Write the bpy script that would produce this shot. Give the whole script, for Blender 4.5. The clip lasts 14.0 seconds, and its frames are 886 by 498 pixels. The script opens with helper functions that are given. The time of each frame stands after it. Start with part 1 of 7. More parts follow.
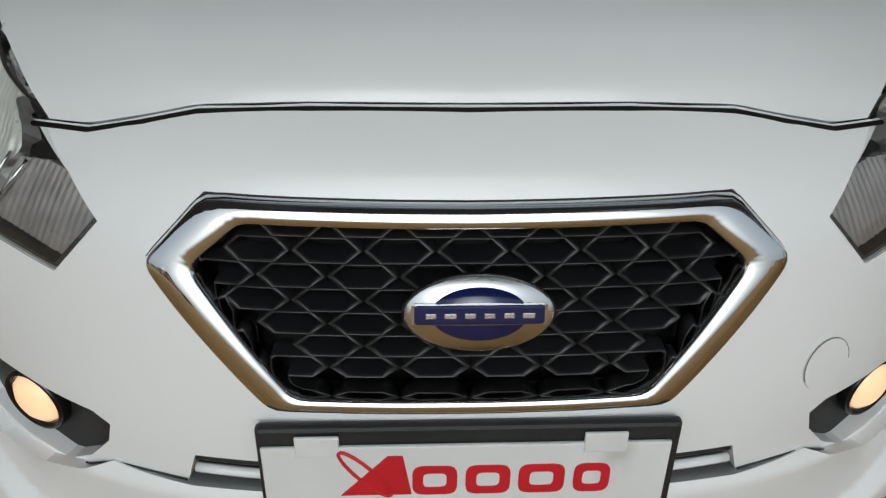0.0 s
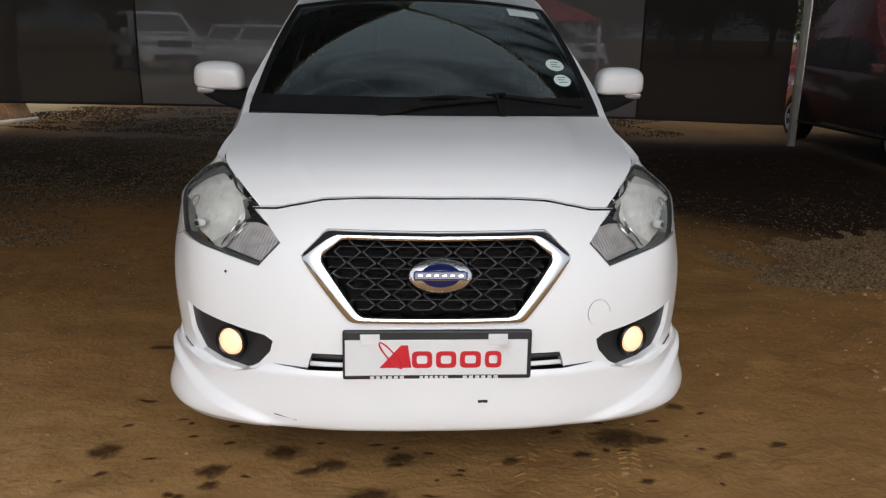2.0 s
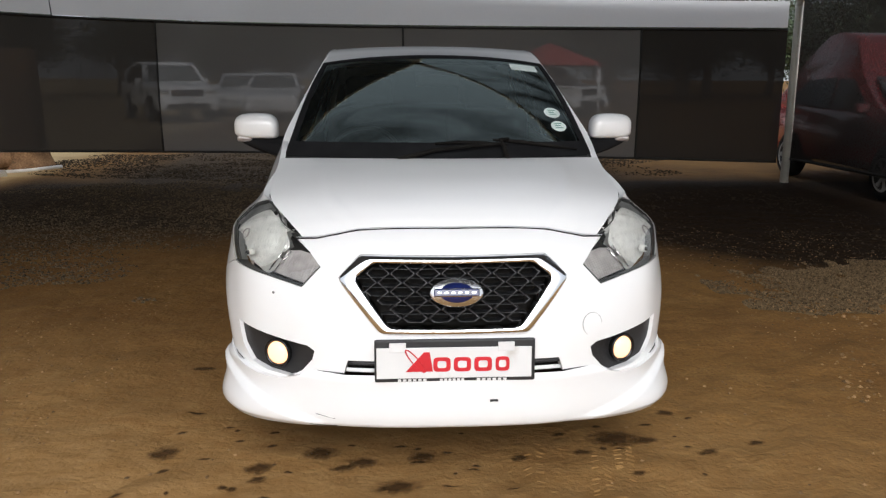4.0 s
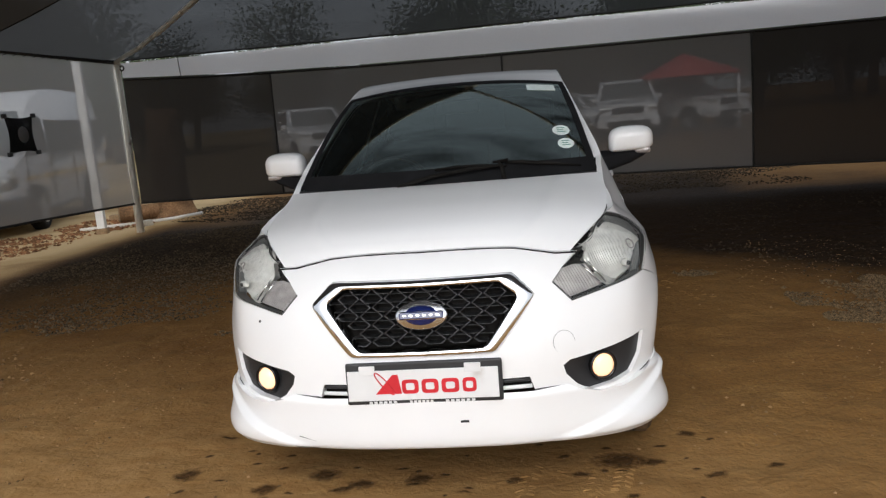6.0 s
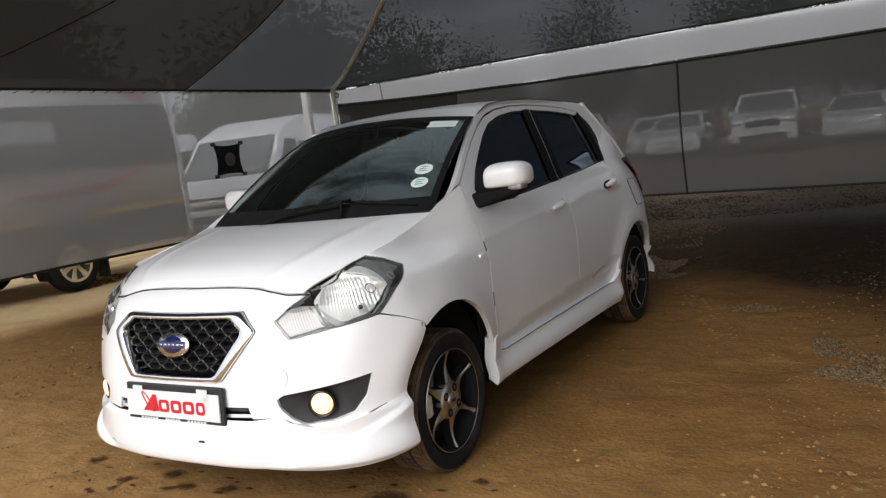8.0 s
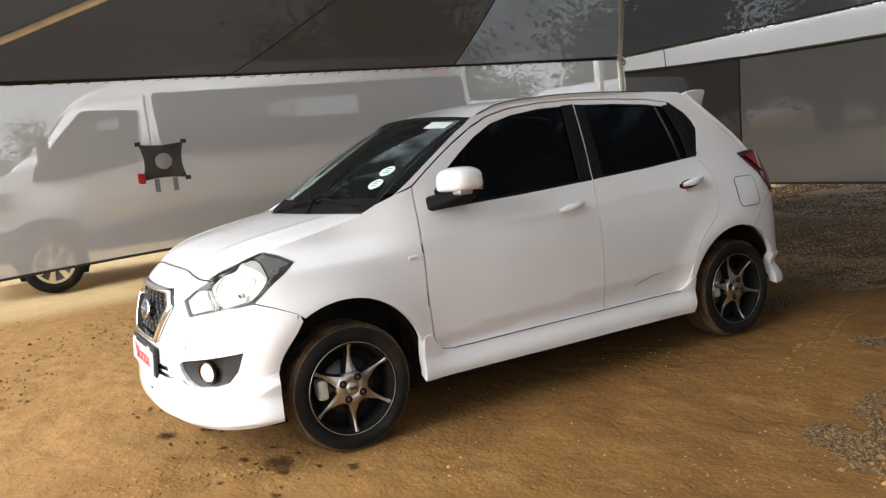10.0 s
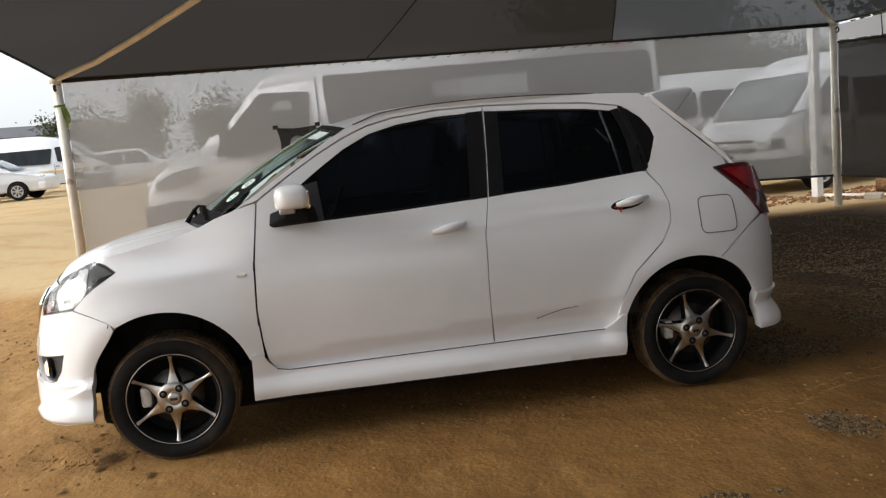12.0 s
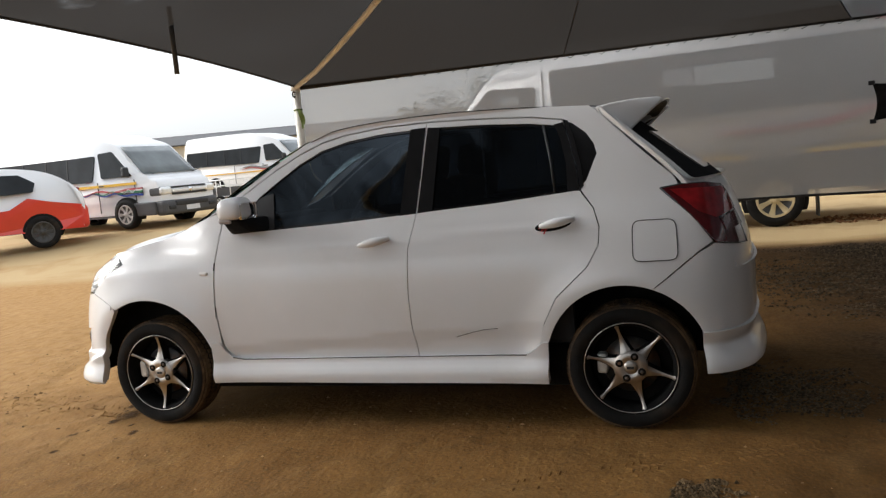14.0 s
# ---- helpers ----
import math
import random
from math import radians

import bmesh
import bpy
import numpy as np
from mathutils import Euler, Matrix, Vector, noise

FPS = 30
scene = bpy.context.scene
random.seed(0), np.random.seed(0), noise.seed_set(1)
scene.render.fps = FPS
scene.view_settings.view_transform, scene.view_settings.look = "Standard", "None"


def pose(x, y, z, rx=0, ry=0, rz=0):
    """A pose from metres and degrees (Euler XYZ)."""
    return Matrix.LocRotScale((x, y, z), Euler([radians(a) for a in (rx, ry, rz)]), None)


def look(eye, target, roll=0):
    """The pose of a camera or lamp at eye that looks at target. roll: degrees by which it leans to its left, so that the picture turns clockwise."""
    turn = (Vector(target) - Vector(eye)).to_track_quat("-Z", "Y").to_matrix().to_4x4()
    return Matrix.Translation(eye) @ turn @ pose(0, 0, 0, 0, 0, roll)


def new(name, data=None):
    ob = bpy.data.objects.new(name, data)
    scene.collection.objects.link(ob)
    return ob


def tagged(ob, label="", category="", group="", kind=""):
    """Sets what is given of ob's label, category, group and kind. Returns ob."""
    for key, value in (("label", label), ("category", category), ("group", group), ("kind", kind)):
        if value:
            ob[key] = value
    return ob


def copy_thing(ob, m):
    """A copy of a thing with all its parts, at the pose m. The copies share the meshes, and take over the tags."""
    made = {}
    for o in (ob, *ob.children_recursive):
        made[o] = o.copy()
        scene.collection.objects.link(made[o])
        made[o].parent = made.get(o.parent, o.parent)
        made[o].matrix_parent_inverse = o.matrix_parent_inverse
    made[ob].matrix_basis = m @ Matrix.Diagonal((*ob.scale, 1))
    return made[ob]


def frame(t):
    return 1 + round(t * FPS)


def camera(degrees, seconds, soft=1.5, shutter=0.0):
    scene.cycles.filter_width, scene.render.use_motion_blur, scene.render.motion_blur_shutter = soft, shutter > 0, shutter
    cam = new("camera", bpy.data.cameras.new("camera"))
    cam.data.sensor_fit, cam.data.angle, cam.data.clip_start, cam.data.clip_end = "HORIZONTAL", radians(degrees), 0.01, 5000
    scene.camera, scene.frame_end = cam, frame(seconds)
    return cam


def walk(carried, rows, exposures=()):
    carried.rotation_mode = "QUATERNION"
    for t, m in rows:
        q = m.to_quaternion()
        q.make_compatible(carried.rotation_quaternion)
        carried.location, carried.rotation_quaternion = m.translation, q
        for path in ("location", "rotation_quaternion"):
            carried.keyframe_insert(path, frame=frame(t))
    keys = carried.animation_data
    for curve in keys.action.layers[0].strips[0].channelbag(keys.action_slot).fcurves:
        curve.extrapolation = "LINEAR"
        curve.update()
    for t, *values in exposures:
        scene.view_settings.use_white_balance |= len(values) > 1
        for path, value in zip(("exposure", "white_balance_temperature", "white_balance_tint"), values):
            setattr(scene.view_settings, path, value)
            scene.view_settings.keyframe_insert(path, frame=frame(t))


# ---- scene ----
cam = camera(57.9, 14.0, 1.3)
ROWS = [
    (0.0, (-0.071, -1.338, 1.210), (0.014, 0.325, 0.103), 1.18),
    (0.5, (-0.056, -1.717, 1.209), (0.031, 0.088, 0.353), 1.25),
    (1.0, (-0.088, -2.060, 1.237), (0.050, -0.191, 0.539), 1.79),
    (1.5, (-0.144, -2.367, 1.263), (-0.006, -0.456, 0.688), 0.88),
    (2.0, (-0.123, -2.666, 1.280), (0.005, -0.738, 0.762), 1.07),
    (2.5, (-0.145, -2.888, 1.314), (-0.018, -0.942, 0.868), -0.09),
    (3.0, (-0.197, -3.016, 1.318), (-0.069, -1.068, 0.884), 0.25),
    (5.5, (0.111, -3.074, 1.311), (0.090, -1.107, 0.949), -2.69),
    (6.0, (0.439, -3.084, 1.293), (0.163, -1.132, 0.957), -4.89),
    (6.5, (0.890, -3.028, 1.285), (0.506, -1.092, 0.964), -5.49),
    (7.0, (1.391, -2.978, 1.278), (0.636, -1.149, 0.989), -7.04),
    (7.5, (1.881, -2.801, 1.256), (0.993, -1.029, 0.986), -7.02),
    (10.0, (3.882, -1.253, 1.250), (2.160, -0.267, 1.003), -6.02),
    (10.5, (4.085, -0.768, 1.252), (2.297, 0.078, 0.954), -5.71),
    (11.0, (4.203, -0.254, 1.266), (2.325, 0.373, 0.988), -5.66),
    (11.5, (4.288, 0.254, 1.273), (2.358, 0.703, 1.006), -5.18),
    (12.0, (4.314, 0.776, 1.275), (2.350, 1.051, 1.015), -5.29),
    (12.5, (4.339, 1.271, 1.277), (2.354, 1.283, 1.032), -4.97),
    (13.0, (4.305, 1.778, 1.270), (2.326, 1.611, 1.035), -4.89),
    (13.5, (4.307, 2.298, 1.265), (2.366, 1.871, 1.040), -5.17),
    (14.0, (4.232, 2.790, 1.243), (2.341, 2.175, 1.026), -5.39),
]
walk(cam, [(t, look(eye, target, roll)) for t, eye, target, roll in ROWS],
     [(0.0, -1.75, 5750, 1), (0.5, -1.55, 5750, 3), (1.0, -1.42, 5750, 6), (2.0, -1.28, 5850, 9), (2.5, -1.18, 5850, 9), (3.0, -0.85, 5900, 8), (5.5, -0.90, 5900, 8),
      (7.0, -1.14, 5950, 9), (7.5, -0.97, 5950, 9), (10.0, 0.12, 6100, 8), (12.0, -0.18, 6100, 8), (14.0, -0.24, 6100, 8)])

# ---- sky, sun ----
SUN_EL, SUN_ROT = 33.0, 181.0
world = bpy.data.worlds.new("sky")
scene.world = world
world.use_nodes = True
wn = world.node_tree.nodes
sky = wn.new("ShaderNodeTexSky")
sky.sky_type, sky.sun_disc = "NISHITA", False
sky.sun_elevation, sky.sun_rotation = radians(SUN_EL), radians(SUN_ROT)
sky.air_density, sky.dust_density, sky.ozone_density = 0.8, 8.0, 0.7
pale = wn.new("ShaderNodeHueSaturation")
pale.inputs["Saturation"].default_value = 0.6
cloud = wn.new("ShaderNodeMix")   # an even veil of thin cloud over the sky
cloud.data_type, cloud.blend_type, cloud.inputs[0].default_value, cloud.inputs[7].default_value = "RGBA", "ADD", 1.0, (6.0, 5.98, 5.9, 1)
world.node_tree.links.new(sky.outputs[0], pale.inputs["Color"])
world.node_tree.links.new(pale.outputs[0], cloud.inputs[6])
world.node_tree.links.new(cloud.outputs[2], wn["Background"].inputs[0])
wn["Background"].inputs[1].default_value = 0.15
sun = new("sun", bpy.data.lights.new("sun", "SUN"))
sun.data.energy, sun.data.angle, sun.data.color = 2.2, radians(48.0), (1.0, 0.97, 0.93)
az = radians(SUN_ROT)
sun_from = Vector((math.sin(az) * math.cos(radians(SUN_EL)), math.cos(az) * math.cos(radians(SUN_EL)), math.sin(radians(SUN_EL))))
sun.matrix_world = look(sun_from * 50, (0, 0, 0))


# ---- materials ----
def material(name, color, rough=0.5, metal=0.0, vary=0.0, scale=8.0, fine=0.0, fine_scale=120.0, bump=0.0, bump_scale=80.0, coat=0.0, second=None, mask_scale=1.5, mask=(0.5, 0.65), per="", rough_vary=0.0):
    """A Principled material with broad and fine colour variation, an optional second colour in blotches, and fine relief."""
    m = bpy.data.materials.new(name)
    m.use_nodes = True
    nt = m.node_tree
    n, link = nt.nodes, nt.links.new
    b = n["Principled BSDF"]
    b.inputs["Roughness"].default_value, b.inputs["Metallic"].default_value = rough, metal
    b.inputs["Coat Weight"].default_value, b.inputs["Coat Roughness"].default_value = coat, 0.04
    if rough >= 0.9:
        b.inputs["Specular IOR Level"].default_value = 0.1
    co = n.new("ShaderNodeTexCoord")

    def noise_tex(sc, detail=4.0):
        t = n.new("ShaderNodeTexNoise")
        t.inputs["Scale"].default_value, t.inputs["Detail"].default_value = sc, detail
        link(co.outputs["Object"], t.inputs["Vector"])
        return t

    rgb = n.new("ShaderNodeRGB")
    rgb.outputs[0].default_value = (*color, 1)
    out = rgb.outputs[0]
    if second:
        t, r, mx = noise_tex(mask_scale, 6.0), n.new("ShaderNodeMapRange"), n.new("ShaderNodeMix")
        mx.data_type = "RGBA"
        r.inputs[1].default_value, r.inputs[2].default_value = mask
        link(t.outputs[0], r.inputs[0]), link(r.outputs[0], mx.inputs[0]), link(out, mx.inputs[6])
        mx.inputs[7].default_value = (*second, 1)
        out = mx.outputs[2]
    for amount, sc in ((vary, scale), (fine, fine_scale)):
        if amount:
            t, r, h = noise_tex(sc), n.new("ShaderNodeMapRange"), n.new("ShaderNodeHueSaturation")
            r.inputs[1].default_value, r.inputs[2].default_value = 0.3, 0.7
            r.inputs[3].default_value, r.inputs[4].default_value = 1 - amount, 1 + amount
            link(t.outputs[0], r.inputs[0]), link(r.outputs[0], h.inputs["Value"]), link(out, h.inputs["Color"])
            out = h.outputs[0]
    if per:
        g = n.new("ShaderNodeNewGeometry") if per == "island" else n.new("ShaderNodeObjectInfo")
        r, h = n.new("ShaderNodeMapRange"), n.new("ShaderNodeHueSaturation")
        r.inputs[3].default_value, r.inputs[4].default_value = 0.45, 1.5
        link(g.outputs["Random Per Island" if per == "island" else "Random"], r.inputs[0])
        link(r.outputs[0], h.inputs["Value"]), link(out, h.inputs["Color"])
        out = h.outputs[0]
    link(out, b.inputs["Base Color"])
    if rough_vary:
        t, r = noise_tex(scale * 2), n.new("ShaderNodeMapRange")
        r.inputs[3].default_value, r.inputs[4].default_value = rough - rough_vary, rough + rough_vary
        link(t.outputs[0], r.inputs[0]), link(r.outputs[0], b.inputs["Roughness"])
    if bump:
        t, bm_node = noise_tex(bump_scale, 8.0), n.new("ShaderNodeBump")
        bm_node.inputs["Strength"].default_value, bm_node.inputs["Distance"].default_value = bump, 0.02
        link(t.outputs[0], bm_node.inputs["Height"]), link(bm_node.outputs[0], b.inputs["Normal"])
    return m


def pane(name, tint, gloss_rough=0.02, ior=1.5, haze=0.0, film=(1, 1, 1)):
    """Thin glass: what is behind it, dyed by tint and clouded by haze, under a mirror film that strengthens towards grazing."""
    m = bpy.data.materials.new(name)
    m.use_nodes = True
    n, link = m.node_tree.nodes, m.node_tree.links.new
    n.remove(n["Principled BSDF"])
    t, g, f, mx = n.new("ShaderNodeBsdfTransparent"), n.new("ShaderNodeBsdfGlossy"), n.new("ShaderNodeFresnel"), n.new("ShaderNodeMixShader")
    t.inputs[0].default_value, g.inputs["Roughness"].default_value, f.inputs[0].default_value = (*tint, 1), gloss_rough, ior
    g.inputs[0].default_value = (*film, 1)
    hz, dv = n.new("ShaderNodeMixShader"), n.new("ShaderNodeBsdfDiffuse")
    hz.inputs[0].default_value, dv.inputs[0].default_value = haze, (0.80, 0.79, 0.74, 1)
    link(t.outputs[0], hz.inputs[1]), link(dv.outputs[0], hz.inputs[2])
    link(f.outputs[0], mx.inputs[0]), link(hz.outputs[0], mx.inputs[1]), link(g.outputs[0], mx.inputs[2])
    link(mx.outputs[0], n["Material Output"].inputs[0])
    return m


def netting(name, color, cover, through_light=0.5, weave=0.12, axes=(1.0, 1.0, 1.0), thinned=None):
    """Knitted shade cloth: threads that scatter light to both sides, with open holes between them too small to tell
    apart. The last argument, (w0, w1, cover, lean), thins the cloth out with w = z + lean * x, to let in more light.
    """
    m = bpy.data.materials.new(name)
    m.use_nodes = True
    n, link = m.node_tree.nodes, m.node_tree.links.new
    n.remove(n["Principled BSDF"])
    d, tl, tp = n.new("ShaderNodeBsdfDiffuse"), n.new("ShaderNodeBsdfTranslucent"), n.new("ShaderNodeBsdfTransparent")
    a, b2 = n.new("ShaderNodeMixShader"), n.new("ShaderNodeMixShader")
    co, mp, w, w2, r = n.new("ShaderNodeTexCoord"), n.new("ShaderNodeMapping"), n.new("ShaderNodeTexNoise"), n.new("ShaderNodeTexNoise"), n.new("ShaderNodeMapRange")
    mp.inputs["Scale"].default_value = axes
    w.inputs["Scale"].default_value, w.inputs["Detail"].default_value, w2.inputs["Scale"].default_value = 60.0, 3.0, 0.8
    add = n.new("ShaderNodeMath")
    link(co.outputs["Object"], mp.inputs[0]), link(mp.outputs[0], w.inputs["Vector"]), link(co.outputs["Object"], w2.inputs["Vector"])
    link(w.outputs[0], add.inputs[0]), link(w2.outputs[0], add.inputs[1])
    r.inputs[1].default_value, r.inputs[2].default_value = 0.6, 1.4
    r.inputs[3].default_value, r.inputs[4].default_value = cover - weave, min(cover + weave, 0.99)
    link(add.outputs[0], r.inputs[0])
    for node in (d, tl):
        node.inputs[0].default_value = (*color, 1)
    a.inputs[0].default_value = through_light
    link(d.outputs[0], a.inputs[1]), link(tl.outputs[0], a.inputs[2])
    dense = r.outputs[0]
    if thinned:
        xyz, up, less = n.new("ShaderNodeSeparateXYZ"), n.new("ShaderNodeMapRange"), n.new("ShaderNodeMath")
        up.interpolation_type, less.operation = "SMOOTHSTEP", "MULTIPLY"
        up.inputs[1].default_value, up.inputs[2].default_value, up.inputs[3].default_value, up.inputs[4].default_value = thinned[0], thinned[1], 1.0, thinned[2] / cover
        lean = n.new("ShaderNodeMath")
        lean.operation, lean.inputs[1].default_value = "MULTIPLY_ADD", thinned[3]
        link(co.outputs["Object"], xyz.inputs[0]), link(xyz.outputs[0], lean.inputs[0]), link(xyz.outputs[2], lean.inputs[2])
        streak, smp, streaky = n.new("ShaderNodeTexNoise"), n.new("ShaderNodeMapping"), n.new("ShaderNodeMath")
        smp.inputs["Scale"].default_value, smp.inputs["Rotation"].default_value = (0.5, 1.9, 1.0), (0, 0, 0.35)
        streak.inputs["Scale"].default_value, streak.inputs["Detail"].default_value, streak.inputs["Distortion"].default_value = 1.3, 7.0, 0.8
        streaky.operation, streaky.inputs[1].default_value = "MULTIPLY_ADD", 1.3
        link(co.outputs["Object"], smp.inputs[0]), link(smp.outputs[0], streak.inputs["Vector"])
        link(streak.outputs[0], streaky.inputs[0]), link(lean.outputs[0], streaky.inputs[2]), link(streaky.outputs[0], up.inputs[0])
        link(dense, less.inputs[0]), link(up.outputs[0], less.inputs[1])
        dense = less.outputs[0]
    link(dense, b2.inputs[0]), link(tp.outputs[0], b2.inputs[1]), link(a.outputs[0], b2.inputs[2])
    link(b2.outputs[0], n["Material Output"].inputs[0])
    return m


def glowing(name, color, strength):
    m = material(name, color, 0.2)
    m.node_tree.nodes["Principled BSDF"].inputs["Emission Color"].default_value = (*color, 1)
    m.node_tree.nodes["Principled BSDF"].inputs["Emission Strength"].default_value = strength
    return m


def earth(name):
    """Trodden sandy soil: pale dust over browner ground, scuffed streaks, grains and small stones."""
    m = bpy.data.materials.new(name)
    m.use_nodes = True
    n, link = m.node_tree.nodes, m.node_tree.links.new
    b = n["Principled BSDF"]
    b.inputs["Roughness"].default_value, b.inputs["Specular IOR Level"].default_value = 0.95, 0.12
    co = n.new("ShaderNodeTexCoord")

    def tex(scale, detail=5.0, stretch=(1, 1, 1), warp=0.0, turn=0.0):
        mp, t = n.new("ShaderNodeMapping"), n.new("ShaderNodeTexNoise")
        mp.inputs["Scale"].default_value, mp.inputs["Rotation"].default_value = stretch, (0, 0, turn)
        t.inputs["Scale"].default_value, t.inputs["Detail"].default_value, t.inputs["Distortion"].default_value = scale, detail, warp
        link(co.outputs["Object"], mp.inputs[0]), link(mp.outputs[0], t.inputs["Vector"])
        return t.outputs[0]

    def span(x, a, b2, lo=0.0, hi=1.0):
        r = n.new("ShaderNodeMapRange")
        for k, v in enumerate((a, b2, lo, hi)):
            r.inputs[k + 1].default_value = v
        link(x, r.inputs[0])
        return r.outputs[0]

    def blend(f, c0, c1, way="MIX"):
        x = n.new("ShaderNodeMix")
        x.data_type, x.blend_type = "RGBA", way
        link(f, x.inputs[0])
        for k, c in ((6, c0), (7, c1)):
            if isinstance(c, tuple):
                x.inputs[k].default_value = (*c, 1)
            else:
                link(c, x.inputs[k])
        return x.outputs[2]

    col = blend(span(tex(0.7, 7.0, warp=0.6), 0.38, 0.68), (0.268, 0.138, 0.038), (0.190, 0.092, 0.025))
    col = blend(span(tex(2.2, 8.0, (1.0, 2.6, 1.0), 0.9, 0.5), 0.50, 0.76, 0, 0.8), col, (0.306, 0.172, 0.056))
    col = blend(span(tex(5.5, 9.0, (1, 1.5, 1), 0.4), 0.56, 0.74, 0, 0.50), col, (0.118, 0.064, 0.021))
    col = blend(span(tex(16.0, 6.0, (1, 3.2, 1), 0.7, 0.35), 0.55, 0.72, 0, 0.45), col, (0.310, 0.188, 0.062))
    col = blend(span(tex(70, 3.0), 0.30, 0.72, 0, 0.55), col, (0.105, 0.062, 0.027))
    v = n.new("ShaderNodeTexVoronoi")
    v.inputs["Scale"].default_value = 55.0
    link(co.outputs["Object"], v.inputs["Vector"])
    grit = n.new("ShaderNodeMath")
    grit.operation = "MULTIPLY"
    link(span(v.outputs["Distance"], 0.10, 0.20, 1.0, 0.0), grit.inputs[0]), link(span(tex(9.0, 3.0), 0.5, 0.62, 0.0, 0.8), grit.inputs[1])
    col = blend(grit.outputs[0], col, (0.29, 0.18, 0.078))
    xyz, far, add = n.new("ShaderNodeSeparateXYZ"), n.new("ShaderNodeMath"), n.new("ShaderNodeMath")
    link(co.outputs["Object"], xyz.inputs[0])
    # soil painted paler towards the open front, in place of stronger light
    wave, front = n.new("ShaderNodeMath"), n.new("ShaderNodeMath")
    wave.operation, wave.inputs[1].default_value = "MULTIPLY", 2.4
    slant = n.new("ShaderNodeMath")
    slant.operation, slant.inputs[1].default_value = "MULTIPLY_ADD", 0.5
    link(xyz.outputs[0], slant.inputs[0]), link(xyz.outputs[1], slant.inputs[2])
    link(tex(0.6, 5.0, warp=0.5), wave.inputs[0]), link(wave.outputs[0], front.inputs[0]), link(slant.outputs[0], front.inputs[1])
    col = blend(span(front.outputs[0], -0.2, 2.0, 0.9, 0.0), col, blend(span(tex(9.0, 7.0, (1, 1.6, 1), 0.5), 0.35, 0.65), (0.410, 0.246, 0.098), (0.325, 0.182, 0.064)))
    # pale dry sand out in the yard
    dry = n.new("ShaderNodeMath")
    dry.operation = "MULTIPLY"
    link(span(xyz.outputs[0], -5.7, -4.9, 1.0, 0.0), dry.inputs[0]), link(span(tex(1.1, 6.0, warp=0.5), 0.30, 0.50, 0.45, 1.0), dry.inputs[1])
    col = blend(dry.outputs[0], col, (0.46, 0.335, 0.175))
    # gravelly ground under the back of the carport, its colour darkened further as shade
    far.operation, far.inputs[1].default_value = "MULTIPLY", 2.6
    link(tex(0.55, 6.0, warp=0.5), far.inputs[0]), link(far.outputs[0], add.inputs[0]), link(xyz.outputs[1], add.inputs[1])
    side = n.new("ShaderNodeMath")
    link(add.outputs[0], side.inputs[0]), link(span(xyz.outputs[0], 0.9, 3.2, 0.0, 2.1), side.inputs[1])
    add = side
    lane = n.new("ShaderNodeMath")   # the gravel goes on behind the north net's middle, darkened in place of shade
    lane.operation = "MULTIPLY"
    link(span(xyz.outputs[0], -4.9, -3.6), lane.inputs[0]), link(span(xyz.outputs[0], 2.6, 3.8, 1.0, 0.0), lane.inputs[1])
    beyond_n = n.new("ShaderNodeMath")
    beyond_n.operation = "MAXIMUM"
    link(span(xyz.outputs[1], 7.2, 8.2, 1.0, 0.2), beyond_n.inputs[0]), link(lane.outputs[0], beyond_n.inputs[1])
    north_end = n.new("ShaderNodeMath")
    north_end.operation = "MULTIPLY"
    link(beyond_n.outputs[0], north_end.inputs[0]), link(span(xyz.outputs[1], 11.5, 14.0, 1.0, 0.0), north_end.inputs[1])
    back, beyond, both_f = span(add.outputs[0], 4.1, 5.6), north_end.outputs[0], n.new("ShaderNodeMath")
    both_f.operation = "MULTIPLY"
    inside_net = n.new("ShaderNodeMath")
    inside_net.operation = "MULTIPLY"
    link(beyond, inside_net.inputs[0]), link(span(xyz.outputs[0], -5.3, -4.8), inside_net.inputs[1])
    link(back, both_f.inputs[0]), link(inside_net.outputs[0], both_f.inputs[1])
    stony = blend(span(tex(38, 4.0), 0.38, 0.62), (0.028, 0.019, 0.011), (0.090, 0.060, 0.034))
    # towards the east the brown is deepened again, shade put into the soil colour
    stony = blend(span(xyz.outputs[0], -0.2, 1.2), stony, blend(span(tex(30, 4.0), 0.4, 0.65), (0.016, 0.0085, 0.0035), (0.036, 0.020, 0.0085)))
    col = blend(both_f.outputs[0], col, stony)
    tone = n.new("ShaderNodeHueSaturation")
    tone.inputs["Value"].default_value = 0.95
    link(col, tone.inputs["Color"]), link(tone.outputs[0], b.inputs["Base Color"])
    prev = None
    for src, strength, dist in ((tex(6.0, 6.0, (1, 1.2, 1), 0.3), 0.55, 0.024), (tex(22, 6.0, (1, 1.2, 1), 0.3), 0.5, 0.013), (tex(55, 6.0), 0.6, 0.008), (grit.outputs[0], 0.6, 0.006)):
        u = n.new("ShaderNodeBump")
        u.inputs["Strength"].default_value, u.inputs["Distance"].default_value = strength, dist
        link(src, u.inputs["Height"])
        if prev:
            link(prev, u.inputs["Normal"])
        prev = u.outputs[0]
    link(prev, b.inputs["Normal"])
    return m


